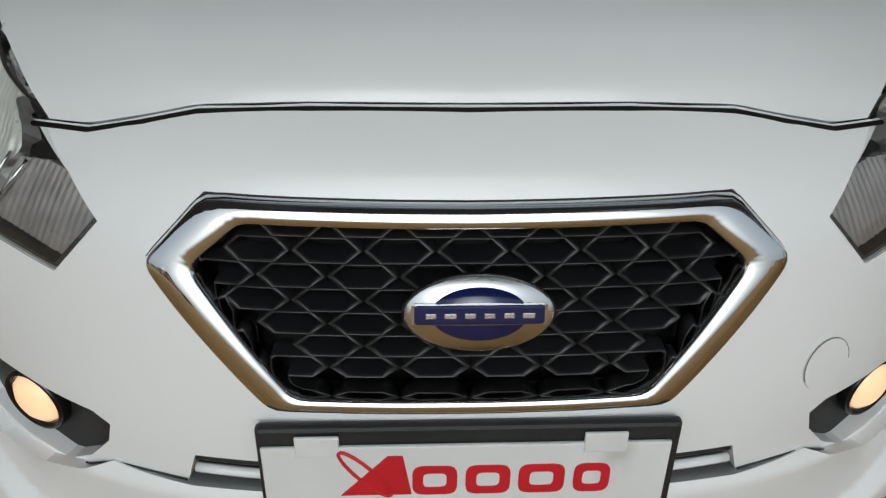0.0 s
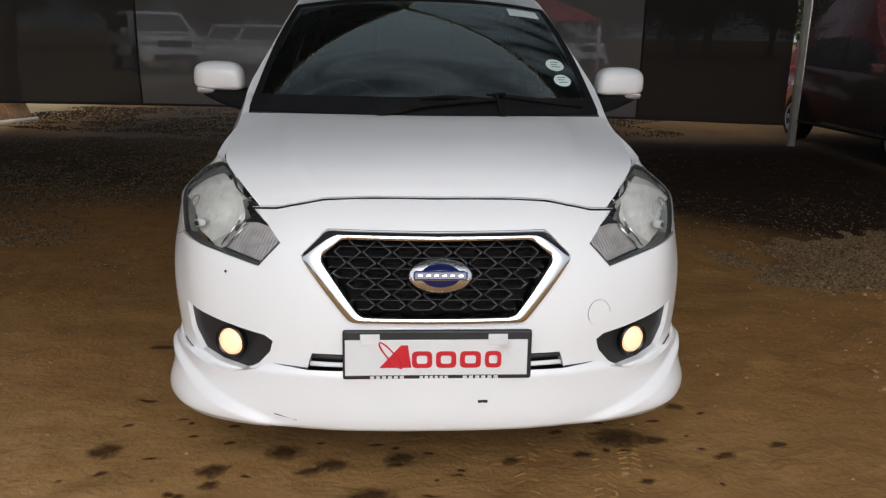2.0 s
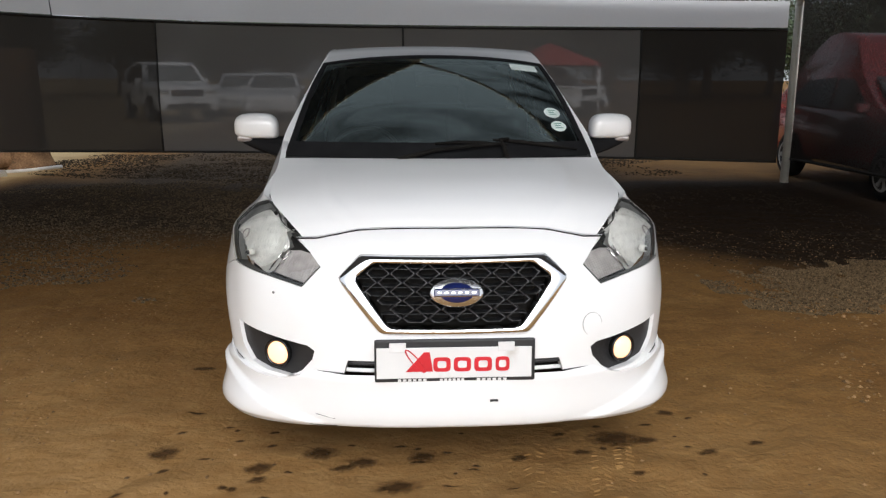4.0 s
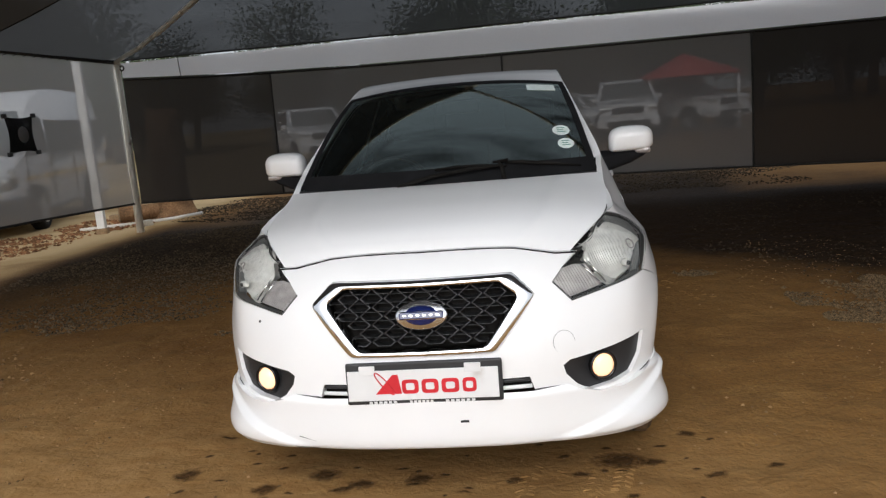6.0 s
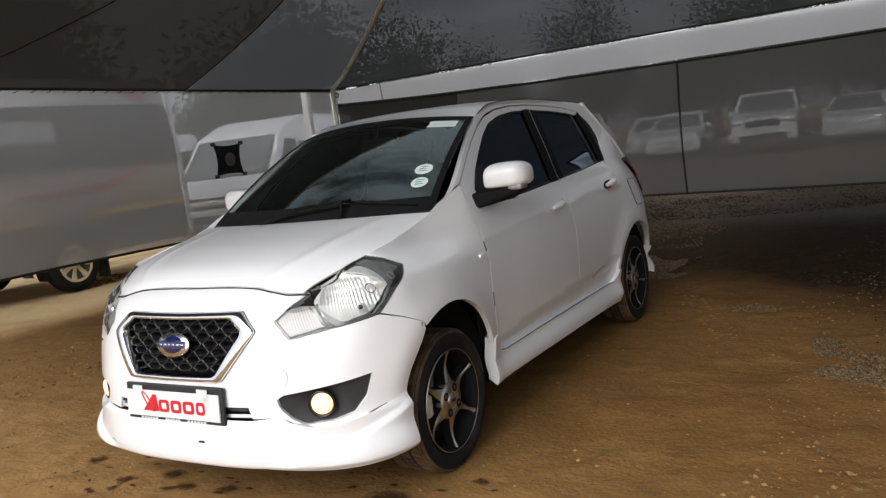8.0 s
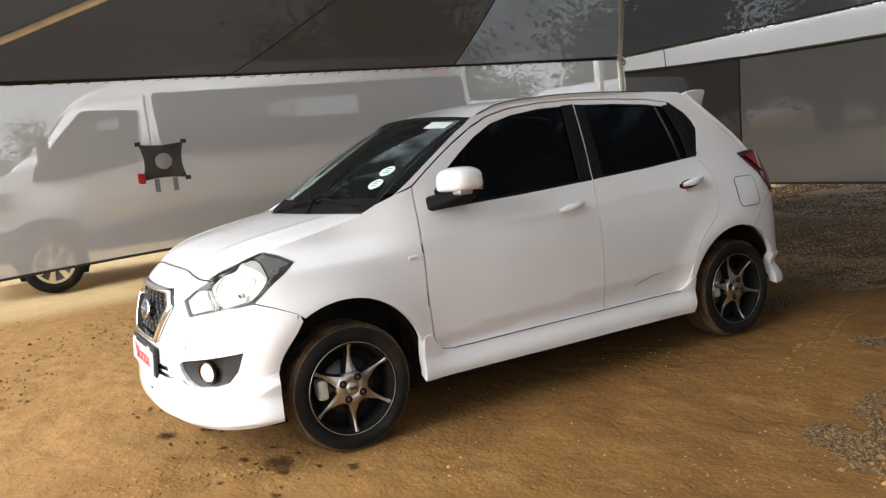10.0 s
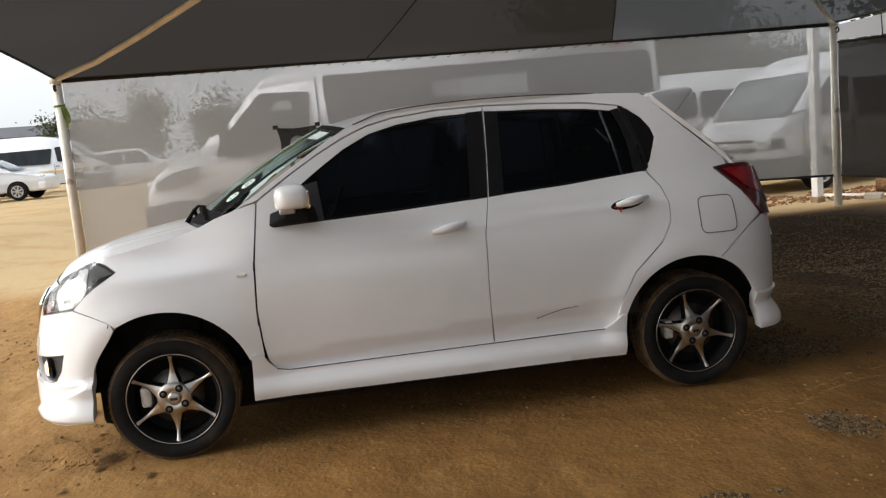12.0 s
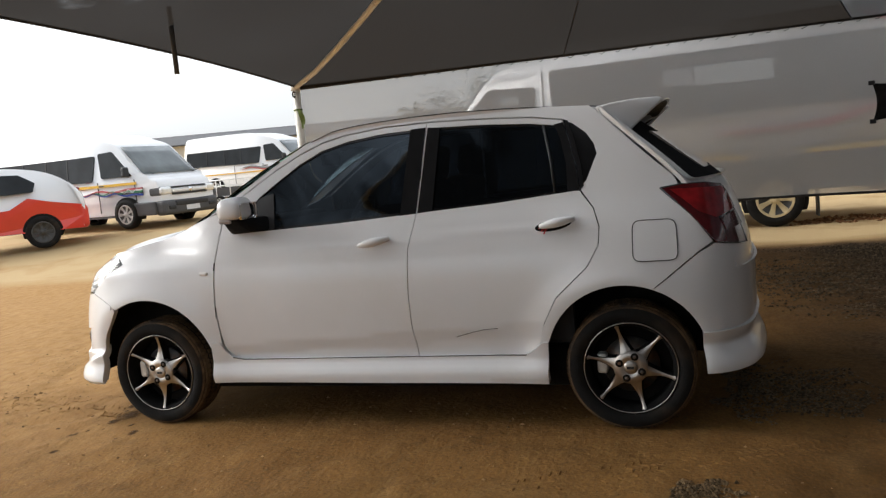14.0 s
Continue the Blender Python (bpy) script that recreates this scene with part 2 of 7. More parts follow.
def damp(name):
    """Soil darkened by drips, deepest in the middle of a patch and fraying out to its rim."""
    m = material(name, (0.070, 0.036, 0.013), 0.95, vary=0.25, scale=14, fine=0.3, fine_scale=70, bump=0.25, bump_scale=60)
    n, link = m.node_tree.nodes, m.node_tree.links.new
    co, mid, dist, t = n.new("ShaderNodeTexCoord"), n.new("ShaderNodeMapping"), n.new("ShaderNodeVectorMath"), n.new("ShaderNodeTexNoise")
    mid.inputs["Location"].default_value, mid.inputs["Scale"].default_value = (-1.0, -1.0, 0.0), (2.0, 2.0, 0.0)
    dist.operation, t.inputs["Scale"].default_value, t.inputs["Detail"].default_value = "LENGTH", 30.0, 6.0
    add, r, clear, mx = n.new("ShaderNodeMath"), n.new("ShaderNodeMapRange"), n.new("ShaderNodeBsdfTransparent"), n.new("ShaderNodeMixShader")
    link(co.outputs["Generated"], mid.inputs[0]), link(mid.outputs[0], dist.inputs[0]), link(co.outputs["Object"], t.inputs["Vector"])
    link(dist.outputs["Value"], add.inputs[0]), link(t.outputs[0], add.inputs[1])
    for k, v in enumerate((0.75, 1.35, 0.9, 0.0)):
        r.inputs[k + 1].default_value = v
    link(add.outputs[0], r.inputs[0]), link(r.outputs[0], mx.inputs[0])
    link(clear.outputs[0], mx.inputs[1]), link(n["Principled BSDF"].outputs[0], mx.inputs[2]), link(mx.outputs[0], n["Material Output"].inputs[0])
    return m


PAINT = material("white_car_paint", (0.84, 0.84, 0.845), 0.30, coat=0.8, vary=0.02, scale=3.0, bump=0.004, bump_scale=6.0, second=(0.77, 0.75, 0.72), mask_scale=1.2, mask=(0.55, 0.9))
BLACK = material("black_textured_plastic", (0.018, 0.018, 0.019), 0.5, vary=0.25, scale=12, bump=0.15, bump_scale=400)
GLOSS_BLACK = material("gloss_black_plastic", (0.008, 0.008, 0.009), 0.12, vary=0.2, scale=9)
GRILLE_BLACK = material("satin_black_grille", (0.013, 0.013, 0.014), 0.34, vary=0.2, scale=14)
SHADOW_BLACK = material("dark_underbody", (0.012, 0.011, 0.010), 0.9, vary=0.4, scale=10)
RUBBER = material("tyre_rubber", (0.010, 0.0095, 0.009), 0.85, vary=0.3, scale=14, second=(0.055, 0.036, 0.020), mask_scale=4.0, mask=(0.55, 0.95), bump=0.2, bump_scale=160)
RUBBER.node_tree.nodes["Principled BSDF"].inputs["Specular IOR Level"].default_value = 0.22
DUSTY_RUBBER = material("dusty_tread_rubber", (0.125, 0.080, 0.044), 0.9, vary=0.35, scale=20, second=(0.03, 0.028, 0.026), mask_scale=9.0, bump=0.4, bump_scale=120)
CHROME = material("chrome", (0.88, 0.88, 0.89), 0.05, 1.0, rough_vary=0.03, scale=4)
SATIN = material("satin_chrome", (0.86, 0.86, 0.87), 0.24, 1.0, rough_vary=0.04, scale=6)
ALLOY = material("machined_alloy", (0.50, 0.47, 0.43), 0.36, 1.0, vary=0.08, scale=20, fine=0.08, fine_scale=300)
ALLOY_DARK = material("black_painted_alloy", (0.009, 0.009, 0.009), 0.9, vary=0.3, scale=18)
CALIPER = material("pale_caliper_casting", (0.62, 0.61, 0.57), 0.45, 0.3, vary=0.25, scale=30)
STEEL = material("brake_steel", (0.16, 0.15, 0.14), 0.45, 0.9, vary=0.25, scale=30, second=(0.18, 0.10, 0.06), mask_scale=12)
TINT = pane("tinted_window_glass", (0.075, 0.095, 0.120), ior=1.58, film=(0.72, 0.86, 1.0))
REAR_GLASS = pane("black_rear_glass", (0.030, 0.034, 0.038), ior=1.13)
CERAMIC = material("matt_black_trim", (0.012, 0.012, 0.013), 0.9, vary=0.2, scale=9)
SCREEN = pane("windscreen_glass", (0.52, 0.62, 0.59), ior=2.0, film=(0.86, 1.0, 0.96))
LENS = pane("lamp_lens", (0.88, 0.885, 0.87), haze=0.014)
FAR_GLASS = material("dark_vehicle_glass", (0.02, 0.023, 0.026), 0.06, vary=0.3, scale=2)
# windscreen colour lightened to stand in for the sky it reflects
FAR_SCREEN = material("sky_painted_windscreen", (0.16, 0.18, 0.185), 0.08, vary=0.25, scale=2)
FAR_GLASS.node_tree.nodes["Principled BSDF"].inputs["Specular IOR Level"].default_value = 0.22
REFLECTOR = material("lamp_reflector", (0.86, 0.86, 0.83), 0.2, 0.55, vary=0.12, scale=40)
LAMP_SILVER = material("bright_lamp_reflector", (0.83, 0.82, 0.79), 0.30, 0.36, vary=0.10, scale=50, rough_vary=0.08)
LAMP_DARK = material("lamp_bezel", (0.012, 0.012, 0.012), 0.35, vary=0.3, scale=30)
RIBBED = material("ribbed_indicator", (0.40, 0.37, 0.365), 0.30, 0.4, vary=0.2, scale=30)
LAMP_GREY = material("lamp_frosted_bezel", (0.20, 0.20, 0.195), 0.3, vary=0.2, scale=20)
SMOKED = material("smoked_lamp_bezel", (0.035, 0.034, 0.031), 0.3, vary=0.2, scale=20)
RED_LENS = material("red_lamp_lens", (0.24, 0.006, 0.008), 0.08, coat=0.6, vary=0.25, scale=25)
DARK_RED = material("dark_red_lamp", (0.08, 0.004, 0.006), 0.1, coat=0.6, vary=0.2, scale=25)
FOG_GLOW = glowing("lit_fog_lamp", (1.0, 0.60, 0.34), 2.1)
WHITE_PLASTIC = material("white_plate", (0.72, 0.72, 0.72), 0.35, vary=0.05, scale=6, second=(0.5, 0.48, 0.45), mask_scale=9, mask=(0.62, 0.8))
RED_PRINT = material("red_print", (0.55, 0.015, 0.025), 0.4, vary=0.08, scale=20)
GREY_PRINT = material("light_print", (0.7, 0.7, 0.7), 0.45, vary=0.05, scale=30)
BLUE = material("blue_enamel", (0.008, 0.014, 0.085), 0.15, coat=0.8, vary=0.12, scale=40)
STICKER = material("licence_sticker", (0.76, 0.85, 0.82), 0.5, vary=0.08, scale=30)
STICKER_INK = material("sticker_ink", (0.10, 0.28, 0.22), 0.5, vary=0.1, scale=40)
SEAT_CLOTH = material("dark_seat_cloth", (0.035, 0.035, 0.038), 0.9, vary=0.25, scale=30, bump=0.2, bump_scale=300)
DASH = material("grey_dashboard", (0.030, 0.030, 0.031), 0.7, vary=0.2, scale=12, bump=0.2, bump_scale=300)
POLE = material("cream_painted_steel", (0.70, 0.67, 0.59), 0.5, vary=0.12, scale=6, second=(0.28, 0.19, 0.12), mask_scale=7.0, mask=(0.62, 0.75), bump=0.05, bump_scale=40)
POLE_DARK = material("dark_steel", (0.06, 0.058, 0.055), 0.5, 0.4, vary=0.2, scale=12)
ROPE = material("dark_cord", (0.03, 0.028, 0.026), 0.85, vary=0.4, scale=40, bump=0.3, bump_scale=120)
NET_WALL = netting("grey_shade_cloth", (0.156, 0.146, 0.137), 0.946, 0.45, 0.035)
NET_EAST = netting("thin_grey_shade_cloth", (0.045, 0.042, 0.039), 0.89, 0.45, 0.02)
NET_SIDE = netting("silver_shade_cloth", (0.455, 0.45, 0.44), 0.765, 0.44, 0.015)
NET_ROOF = netting("dark_brown_shade_cloth", (0.031, 0.026, 0.021), 0.991, 0.42, 0.007, (6.0, 0.5, 1.0))
# east and south slopes open up towards their unseen tops to let in light
NET_EAST_SLOPE = netting("dark_shade_cloth_thinned_for_light_east", (0.030, 0.026, 0.022), 0.985, 0.42, 0.012, (0.6, 9.0, 1.0), (3.65, 4.20, 0.45, 0.0))
NET_SOUTH_SLOPE = netting("dark_shade_cloth_thinned_for_light_south", (0.030, 0.026, 0.022), 0.985, 0.42, 0.012, (0.6, 9.0, 1.0), (3.40, 3.98, 0.20, 0.09))
NET_DENSE = netting("close_knit_shade_cloth", (0.044, 0.039, 0.035), 0.976, 0.4, 0.015)
NET_LIGHT = netting("charcoal_open_shade_cloth", (0.040, 0.040, 0.040), 0.93, 0.42, 0.04, (6.0, 0.5, 1.0))
NET_CORNER = netting("striped_grey_shade_cloth", (0.062, 0.062, 0.062), 0.958, 0.5, 0.05, (0.35, 9.0, 1.0))
NET_CLOSE = netting("close_knit_grey_shade_cloth", (0.062, 0.056, 0.050), 0.976, 0.42, 0.015)
VALANCE = netting("pale_grey_cloth", (0.86, 0.86, 0.87), 0.96, 0.55, 0.03)
MESH_BAG = netting("black_mesh_cloth", (0.02, 0.019, 0.018), 0.86, 0.2, 0.06)
MESH_GREY = netting("grey_mesh_cloth", (0.07, 0.065, 0.06), 0.74, 0.4, 0.10)
MESH_STRAP = netting("thin_mesh_strap", (0.05, 0.048, 0.045), 0.40, 0.4, 0.08)
EARTH = earth("tan_earth")
DAMP = damp("damp_earth")
TAN_STONES = material("tan_crushed_stone", (0.132, 0.090, 0.047), 0.9, fine=0.2, fine_scale=120, per="island")
# the crushed stone again, its colour lowered for ground that lies in shade
SHADED_STONES = material("shade_darkened_stone", (0.050, 0.036, 0.022), 0.9, fine=0.2, fine_scale=120, per="island")
STONES = material("crushed_stone", (0.110, 0.080, 0.048), 0.9, fine=0.2, fine_scale=120, per="island")
RED_CLODS = material("reddish_clods", (0.20, 0.098, 0.045), 0.95, fine=0.25, fine_scale=90, per="island")
CLODS = material("earth_clods", (0.25, 0.152, 0.072), 0.95, fine=0.25, fine_scale=90, per="island")


# ---- tools for meshes ----
def part(name, bm, mat, parent=None, label=""):
    """Links a bmesh, or ready mesh data, as one object under parent."""
    if isinstance(bm, bmesh.types.BMesh):
        me = bpy.data.meshes.new(name)
        bm.to_mesh(me)
        bm.free()
    else:
        me = bm
    if not me.materials:
        me.materials.append(mat)
    ob = new(name, me)
    ob.parent = parent
    if label:
        tagged(ob, label)
    return ob


def thing(name, label, category, group="", kind="", m=None):
    ob = tagged(new(name), label, category, group, kind)
    ob.empty_display_size = 0.1
    if m is not None:
        ob.matrix_basis = m
    return ob


def smooth(bm, on=True):
    for f in bm.faces:
        f.smooth = on
    return bm


def box(sx, sy, sz, at=(0, 0, 0), bevel=0.0, seg=2, bm=None, rot=None):
    bm = bm or bmesh.new()
    r = bmesh.ops.create_cube(bm, size=1)
    m = Matrix.Translation(at) @ (rot or Matrix()) @ Matrix.Diagonal((sx, sy, sz, 1))
    bmesh.ops.transform(bm, matrix=m, verts=r["verts"])
    if bevel:
        es = list({e for v in r["verts"] for e in v.link_edges})
        bmesh.ops.bevel(bm, geom=es, offset=bevel, segments=seg, affect="EDGES", profile=0.5)
    return bm


def tube(points, radius, n=10, bm=None, closed=False, caps=True):
    """A round bar along points; radius one number or one per point."""
    bm = bm or bmesh.new()
    pts = [Vector(p) for p in points]
    k = len(pts)
    rad = radius if isinstance(radius, (list, tuple)) else [radius] * k
    rings, up = [], None
    for i, p in enumerate(pts):
        a = pts[i - 1] if i > 0 or closed else p
        b = pts[(i + 1) % k] if i < k - 1 or closed else p
        d = (b - a).normalized()
        if up is None:
            up = d.orthogonal().normalized()
        up = (up - d * up.dot(d)).normalized()
        side = d.cross(up)
        rings.append([bm.verts.new(p + rad[i] * (up * math.cos(t) + side * math.sin(t))) for t in (2 * math.pi * j / n for j in range(n))])
    for i in range(k if closed else k - 1):
        r0, r1 = rings[i], rings[(i + 1) % k]
        for j in range(n):
            f = bm.faces.new((r0[j], r0[(j + 1) % n], r1[(j + 1) % n], r1[j]))
            f.smooth = True
    if caps and not closed:
        bm.faces.new(rings[0][::-1]), bm.faces.new(rings[-1])
    return bm


def lathe(profile, n=48, axis="x", bm=None, at=(0, 0, 0), closed=False):
    """Turns rows (along the axis, radius) about the axis."""
    bm = bm or bmesh.new()
    rings = []
    for a, r in profile:
        ring = []
        for j in range(n):
            t = 2 * math.pi * j / n
            c, s = r * math.cos(t), r * math.sin(t)
            v = (a, c, s) if axis == "x" else (s, a, c) if axis == "y" else (c, s, a)
            ring.append(bm.verts.new(Vector(at) + Vector(v)))
        rings.append(ring)
    k = len(rings)
    for i in range(k if closed else k - 1):
        for j in range(n):
            f = bm.faces.new((rings[i][j], rings[(i + 1) % k][j], rings[(i + 1) % k][(j + 1) % n], rings[i][(j + 1) % n]))
            f.smooth = True
    return bm


def sheet(fn, nu, nv, u0=0.0, u1=1.0, v0=0.0, v1=1.0, bm=None):
    """A smooth grid of fn(u, v)."""
    bm = bm or bmesh.new()
    rows = [[bm.verts.new(fn(u0 + (u1 - u0) * i / nu, v0 + (v1 - v0) * j / nv)) for j in range(nv + 1)] for i in range(nu + 1)]
    for i in range(nu):
        for j in range(nv):
            f = bm.faces.new((rows[i][j], rows[i + 1][j], rows[i + 1][j + 1], rows[i][j + 1]))
            f.smooth = True
    return bm


def thicken(bm, d):
    """Gives an open sheet the thickness d, inwards."""
    bmesh.ops.recalc_face_normals(bm, faces=bm.faces)
    r = bmesh.ops.solidify(bm, geom=list(bm.faces), thickness=d)
    return bm


def along(poly, step, closed=True):
    """The polygon's corners with points between them, no more than step apart."""
    p = [np.array(q, float) for q in poly]
    out = []
    for i in range(len(p) if closed else len(p) - 1):
        a, b = p[i], p[(i + 1) % len(p)]
        k = max(1, int(math.ceil(np.linalg.norm((b - a)[:2]) / step)))
        out += [a + (b - a) * j / k for j in range(k)]
    if not closed:
        out.append(p[-1])
    return np.array(out)


def rounded(poly, r, n=4):
    """The polygon with its corners rounded."""
    p = [Vector(q[:2]) for q in poly]
    out = []
    for i, c in enumerate(p):
        a, b = p[i - 1] - c, p[(i + 1) % len(p)] - c
        d = min(r, a.length * 0.45, b.length * 0.45)
        a, b = c + a.normalized() * d, c + b.normalized() * d
        for k in range(n + 1):
            t = k / n
            out.append(tuple((1 - t) ** 2 * a + 2 * t * (1 - t) * c + t * t * b))
    return out


def inside(poly, q):
    x, y = q[:, 0], q[:, 1]
    res = np.zeros(len(q), bool)
    for (x0, y0), (x1, y1) in zip(poly, np.roll(poly, -1, 0)):
        hit = ((y0 > y) != (y1 > y)) & (x < (x1 - x0) * (y - y0) / (y1 - y0 + 1e-12) + x0)
        res ^= hit
    return res


def skin(poly, surf, holes=(), step=0.03, depth=0.014, lift=0.0, flip=False):
    """Mesh data of a panel: the polygon, less holes, of the surface surf(u, v, off), with its edges turned in by depth. lift: a number or fn(u, v)."""
    from mathutils.geometry import delaunay_2d_cdt
    loops = [along(poly, step)] + [along(h, step) for h in holes]
    lo, hi = loops[0].min(0), loops[0].max(0)
    gx, gy = np.meshgrid(np.arange(lo[0] + step / 2, hi[0], step), np.arange(lo[1] + step / 2, hi[1], step))
    gx = gx + (np.arange(gx.shape[0]) % 2)[:, None] * step / 2
    q = np.stack([gx.ravel(), gy.ravel()], 1)
    keep = inside(loops[0], q)
    edge = np.concatenate(loops)
    for h in loops[1:]:
        keep &= ~inside(h, q)
    q = q[keep]
    if len(q):
        d = np.min(np.hypot(q[:, None, 0] - edge[None, :, 0], q[:, None, 1] - edge[None, :, 1]), 1)
        q = q[d > step * 0.45]
    verts, edges, start = np.concatenate([edge, q]), [], 0
    for l in loops:
        edges += [(start + i, start + (i + 1) % len(l)) for i in range(len(l))]
        start += len(l)
    v2, e2, f2, _, _, _ = delaunay_2d_cdt([Vector(v) for v in verts], edges, [], 0, 1e-6)
    uv = np.array([tuple(v) for v in v2])
    mid = np.array([uv[list(f)].mean(0) for f in f2])
    keep = inside(loops[0], mid)
    for h in loops[1:]:
        keep &= ~inside(h, mid)
    f2 = [f for f, k in zip(f2, keep) if k]

    def place(u):
        w = lift(u[:, 0], u[:, 1]) if callable(lift) else lift
        return surf(u[:, 0], u[:, 1], w)

    p, e = place(uv), 1e-3
    nrm = np.cross(place(uv + (e, 0)) - place(uv - (e, 0)), place(uv + (0, e)) - place(uv - (0, e)))
    nrm /= np.linalg.norm(nrm, axis=1)[:, None] + 1e-12
    faces = [list(f) for f in f2]
    # edges used once are the rim
    once = {}
    for f in faces:
        for i in range(len(f)):
            a, b = f[i], f[(i + 1) % len(f)]
            if (b, a) in once:
                del once[(b, a)]
            else:
                once[(a, b)] = 1
    pts, nor, fc = [tuple(v) for v in p], [tuple(v) for v in nrm], faces
    for a, b in once:
        i = len(pts)
        side = np.cross(p[b] - p[a], nrm[a])
        side = side / (np.linalg.norm(side) + 1e-12)
        pts += [tuple(p[a]), tuple(p[b]), tuple(p[b] - nrm[b] * depth), tuple(p[a] - nrm[a] * depth)]
        nor += [tuple(side)] * 4
        fc.append([i + 1, i, i + 3, i + 2])
    me = bpy.data.meshes.new("panel")
    me.from_pydata(pts, [], [f[::-1] for f in fc] if flip else fc)
    me.polygons.foreach_set("use_smooth", [True] * len(me.polygons))
    me.update()
    nn = -np.array(nor) if flip else np.array(nor)
    me.normals_split_custom_set_from_vertices([tuple(v) for v in nn])
    return me


def ring_loft(loops, surf, bm=None):
    """Joins closed loops of equal count, rows (u, v, off) on surf, into a smooth band."""
    bm = bm or bmesh.new()
    rows = [[bm.verts.new(Vector(c)) for c in surf(np.array(l)[:, 0], np.array(l)[:, 1], np.array(l)[:, 2])] for l in loops]
    for a, b in zip(rows, rows[1:]):
        for j in range(len(a)):
            k = (j + 1) % len(a)
            bm.faces.new((a[j], a[k], b[k], b[j])).smooth = True
    return bm


def bent(points, surf, radius, n=6):
    """A bar laid along points (u, v, off) of a surface."""
    a = np.array(points)
    return tube([tuple(p) for p in surf(a[:, 0], a[:, 1], a[:, 2])], radius, n)


def arc(cx, cy, r, a0, a1, n=16):
    return [(cx + r * math.cos(radians(a0 + (a1 - a0) * i / n)), cy + r * math.sin(radians(a0 + (a1 - a0) * i / n))) for i in range(n + 1)]

# ---- body surface of the hatchback: front axle at y = 0, nose towards -y ----
def smooth_curve(points, n=400):
    """A cubic curve through rows (x, y, ...) that leans on the chord slopes, sampled n times."""
    p = np.array(points, float)
    k = np.arange(len(p))
    m = np.gradient(p, axis=0)
    t = np.linspace(0, len(p) - 1, n)
    i = np.minimum(t.astype(int), len(p) - 2)
    f = (t - k[i])[:, None]
    a, b, ma, mb = p[i], p[i + 1], m[i], m[i + 1]
    return (2 * f**3 - 3 * f**2 + 1) * a + (f**3 - 2 * f**2 + f) * ma + (3 * f**2 - 2 * f**3) * b + (f**3 - f**2) * mb


def graph(points):
    c = smooth_curve(points)
    return lambda x: np.interp(x, c[:, 0], c[:, 1])


PLAN_PTS = [(0, -.668), (.14, -.666), (.28, -.655), (.42, -.624), (.56, -.558), (.686, -.460), (.753, -.328), (.782, -.15), (.787, .05),
            (.777, .30), (.768, .6), (.766, .9), (.766, 1.3), (.766, 1.7), (.772, 2.1), (.782, 2.4), (.776, 2.63), (.745, 2.82),
            (.66, 2.925), (.5, 2.985), (.3, 3.015), (.15, 3.028), (0, 3.032)]
PLAN = smooth_curve([(-.14, -.666), *PLAN_PTS, (-.15, 3.028)], 1441)[60:-60]
PLAN_S = np.concatenate([[0], np.cumsum(np.hypot(*np.diff(PLAN, axis=0).T))])
PLAN_T = np.gradient(PLAN, PLAN_S, axis=0)
PLAN_N = np.stack([PLAN_T[:, 1], -PLAN_T[:, 0]], 1) / np.hypot(*PLAN_T.T)[:, None]
PLAN[0, 0], PLAN[-1, 0], PLAN_N[0], PLAN_N[-1] = 0, 0, (0, -1), (0, 1)
HALF = int(np.argmax(PLAN[:, 0]))
prof_front = graph([(.05, -.10), (.15, -.06), (.22, -.015), (.30, .0), (.45, 0), (.55, -.012), (.65, -.035), (.73, -.066), (.80, -.115), (.85, -.18), (.90, -.26), (1.0, -.40), (1.5, -.9)])
prof_side = graph([(.05, -.09), (.15, -.06), (.22, -.045), (.33, -.03), (.45, -.012), (.60, 0), (.75, -.006), (.85, -.028), (.95, -.065), (1.01, -.092), (1.06, -.112), (1.2, -.162), (1.4, -.242), (1.5, -.29)])
prof_rear = graph([(.05, -.08), (.2, -.02), (.45, 0), (.55, 0), (.66, 0), (.79, -.015), (.95, -.06), (1.04, -.095), (1.10, -.16), (1.30, -.38), (1.5, -.6)])
S_FRONT, S_SIDE0 = .55, 1.02
S_END = PLAN_S[-1]
S_SIDE1, S_REAR = S_END - .95, S_END - .55


def ease(x, a, b):
    f = np.clip((x - a) / (b - a), 0, 1)
    return f * f * (3 - 2 * f)


def body(s, z, off=0.0):
    """The outer skin at s metres round the plan from the nose's middle (minus: the right side) and height z, lifted by off."""
    s, z = np.asarray(s, float), np.asarray(z, float)
    a = np.where(np.abs(s) > S_END, 2 * S_END - np.abs(s), np.abs(s))
    s = np.where(np.abs(s) > S_END, -s, s)
    x, y = np.interp(a, PLAN_S, PLAN[:, 0]), np.interp(a, PLAN_S, PLAN[:, 1])
    nx, ny = np.interp(a, PLAN_S, PLAN_N[:, 0]), np.interp(a, PLAN_S, PLAN_N[:, 1])
    f, r = 1 - ease(a, S_FRONT, S_SIDE0), ease(a, S_SIDE1, S_REAR)
    o = f * prof_front(z) + r * prof_rear(z) + (1 - f - r) * prof_side(z)
    o = o - .072 * ease(z, .80, .91) * ease(a, .60, .90) * (1 - ease(a, 1.25, 1.68))
    for yc in (0, 2.45):
        d = np.hypot(y - yc, z - .30)
        o = o + .020 * np.exp(-((d - .37) / .085) ** 2) * ease(z, .1, .35) * ease(a, .60, .95) * (a < S_END - .6)
    o = o + off
    return np.stack([np.where(s < 0, -1, 1) * (x + nx * o), y + ny * o, z + 0 * o], -1)


# ---- end of body surface ----


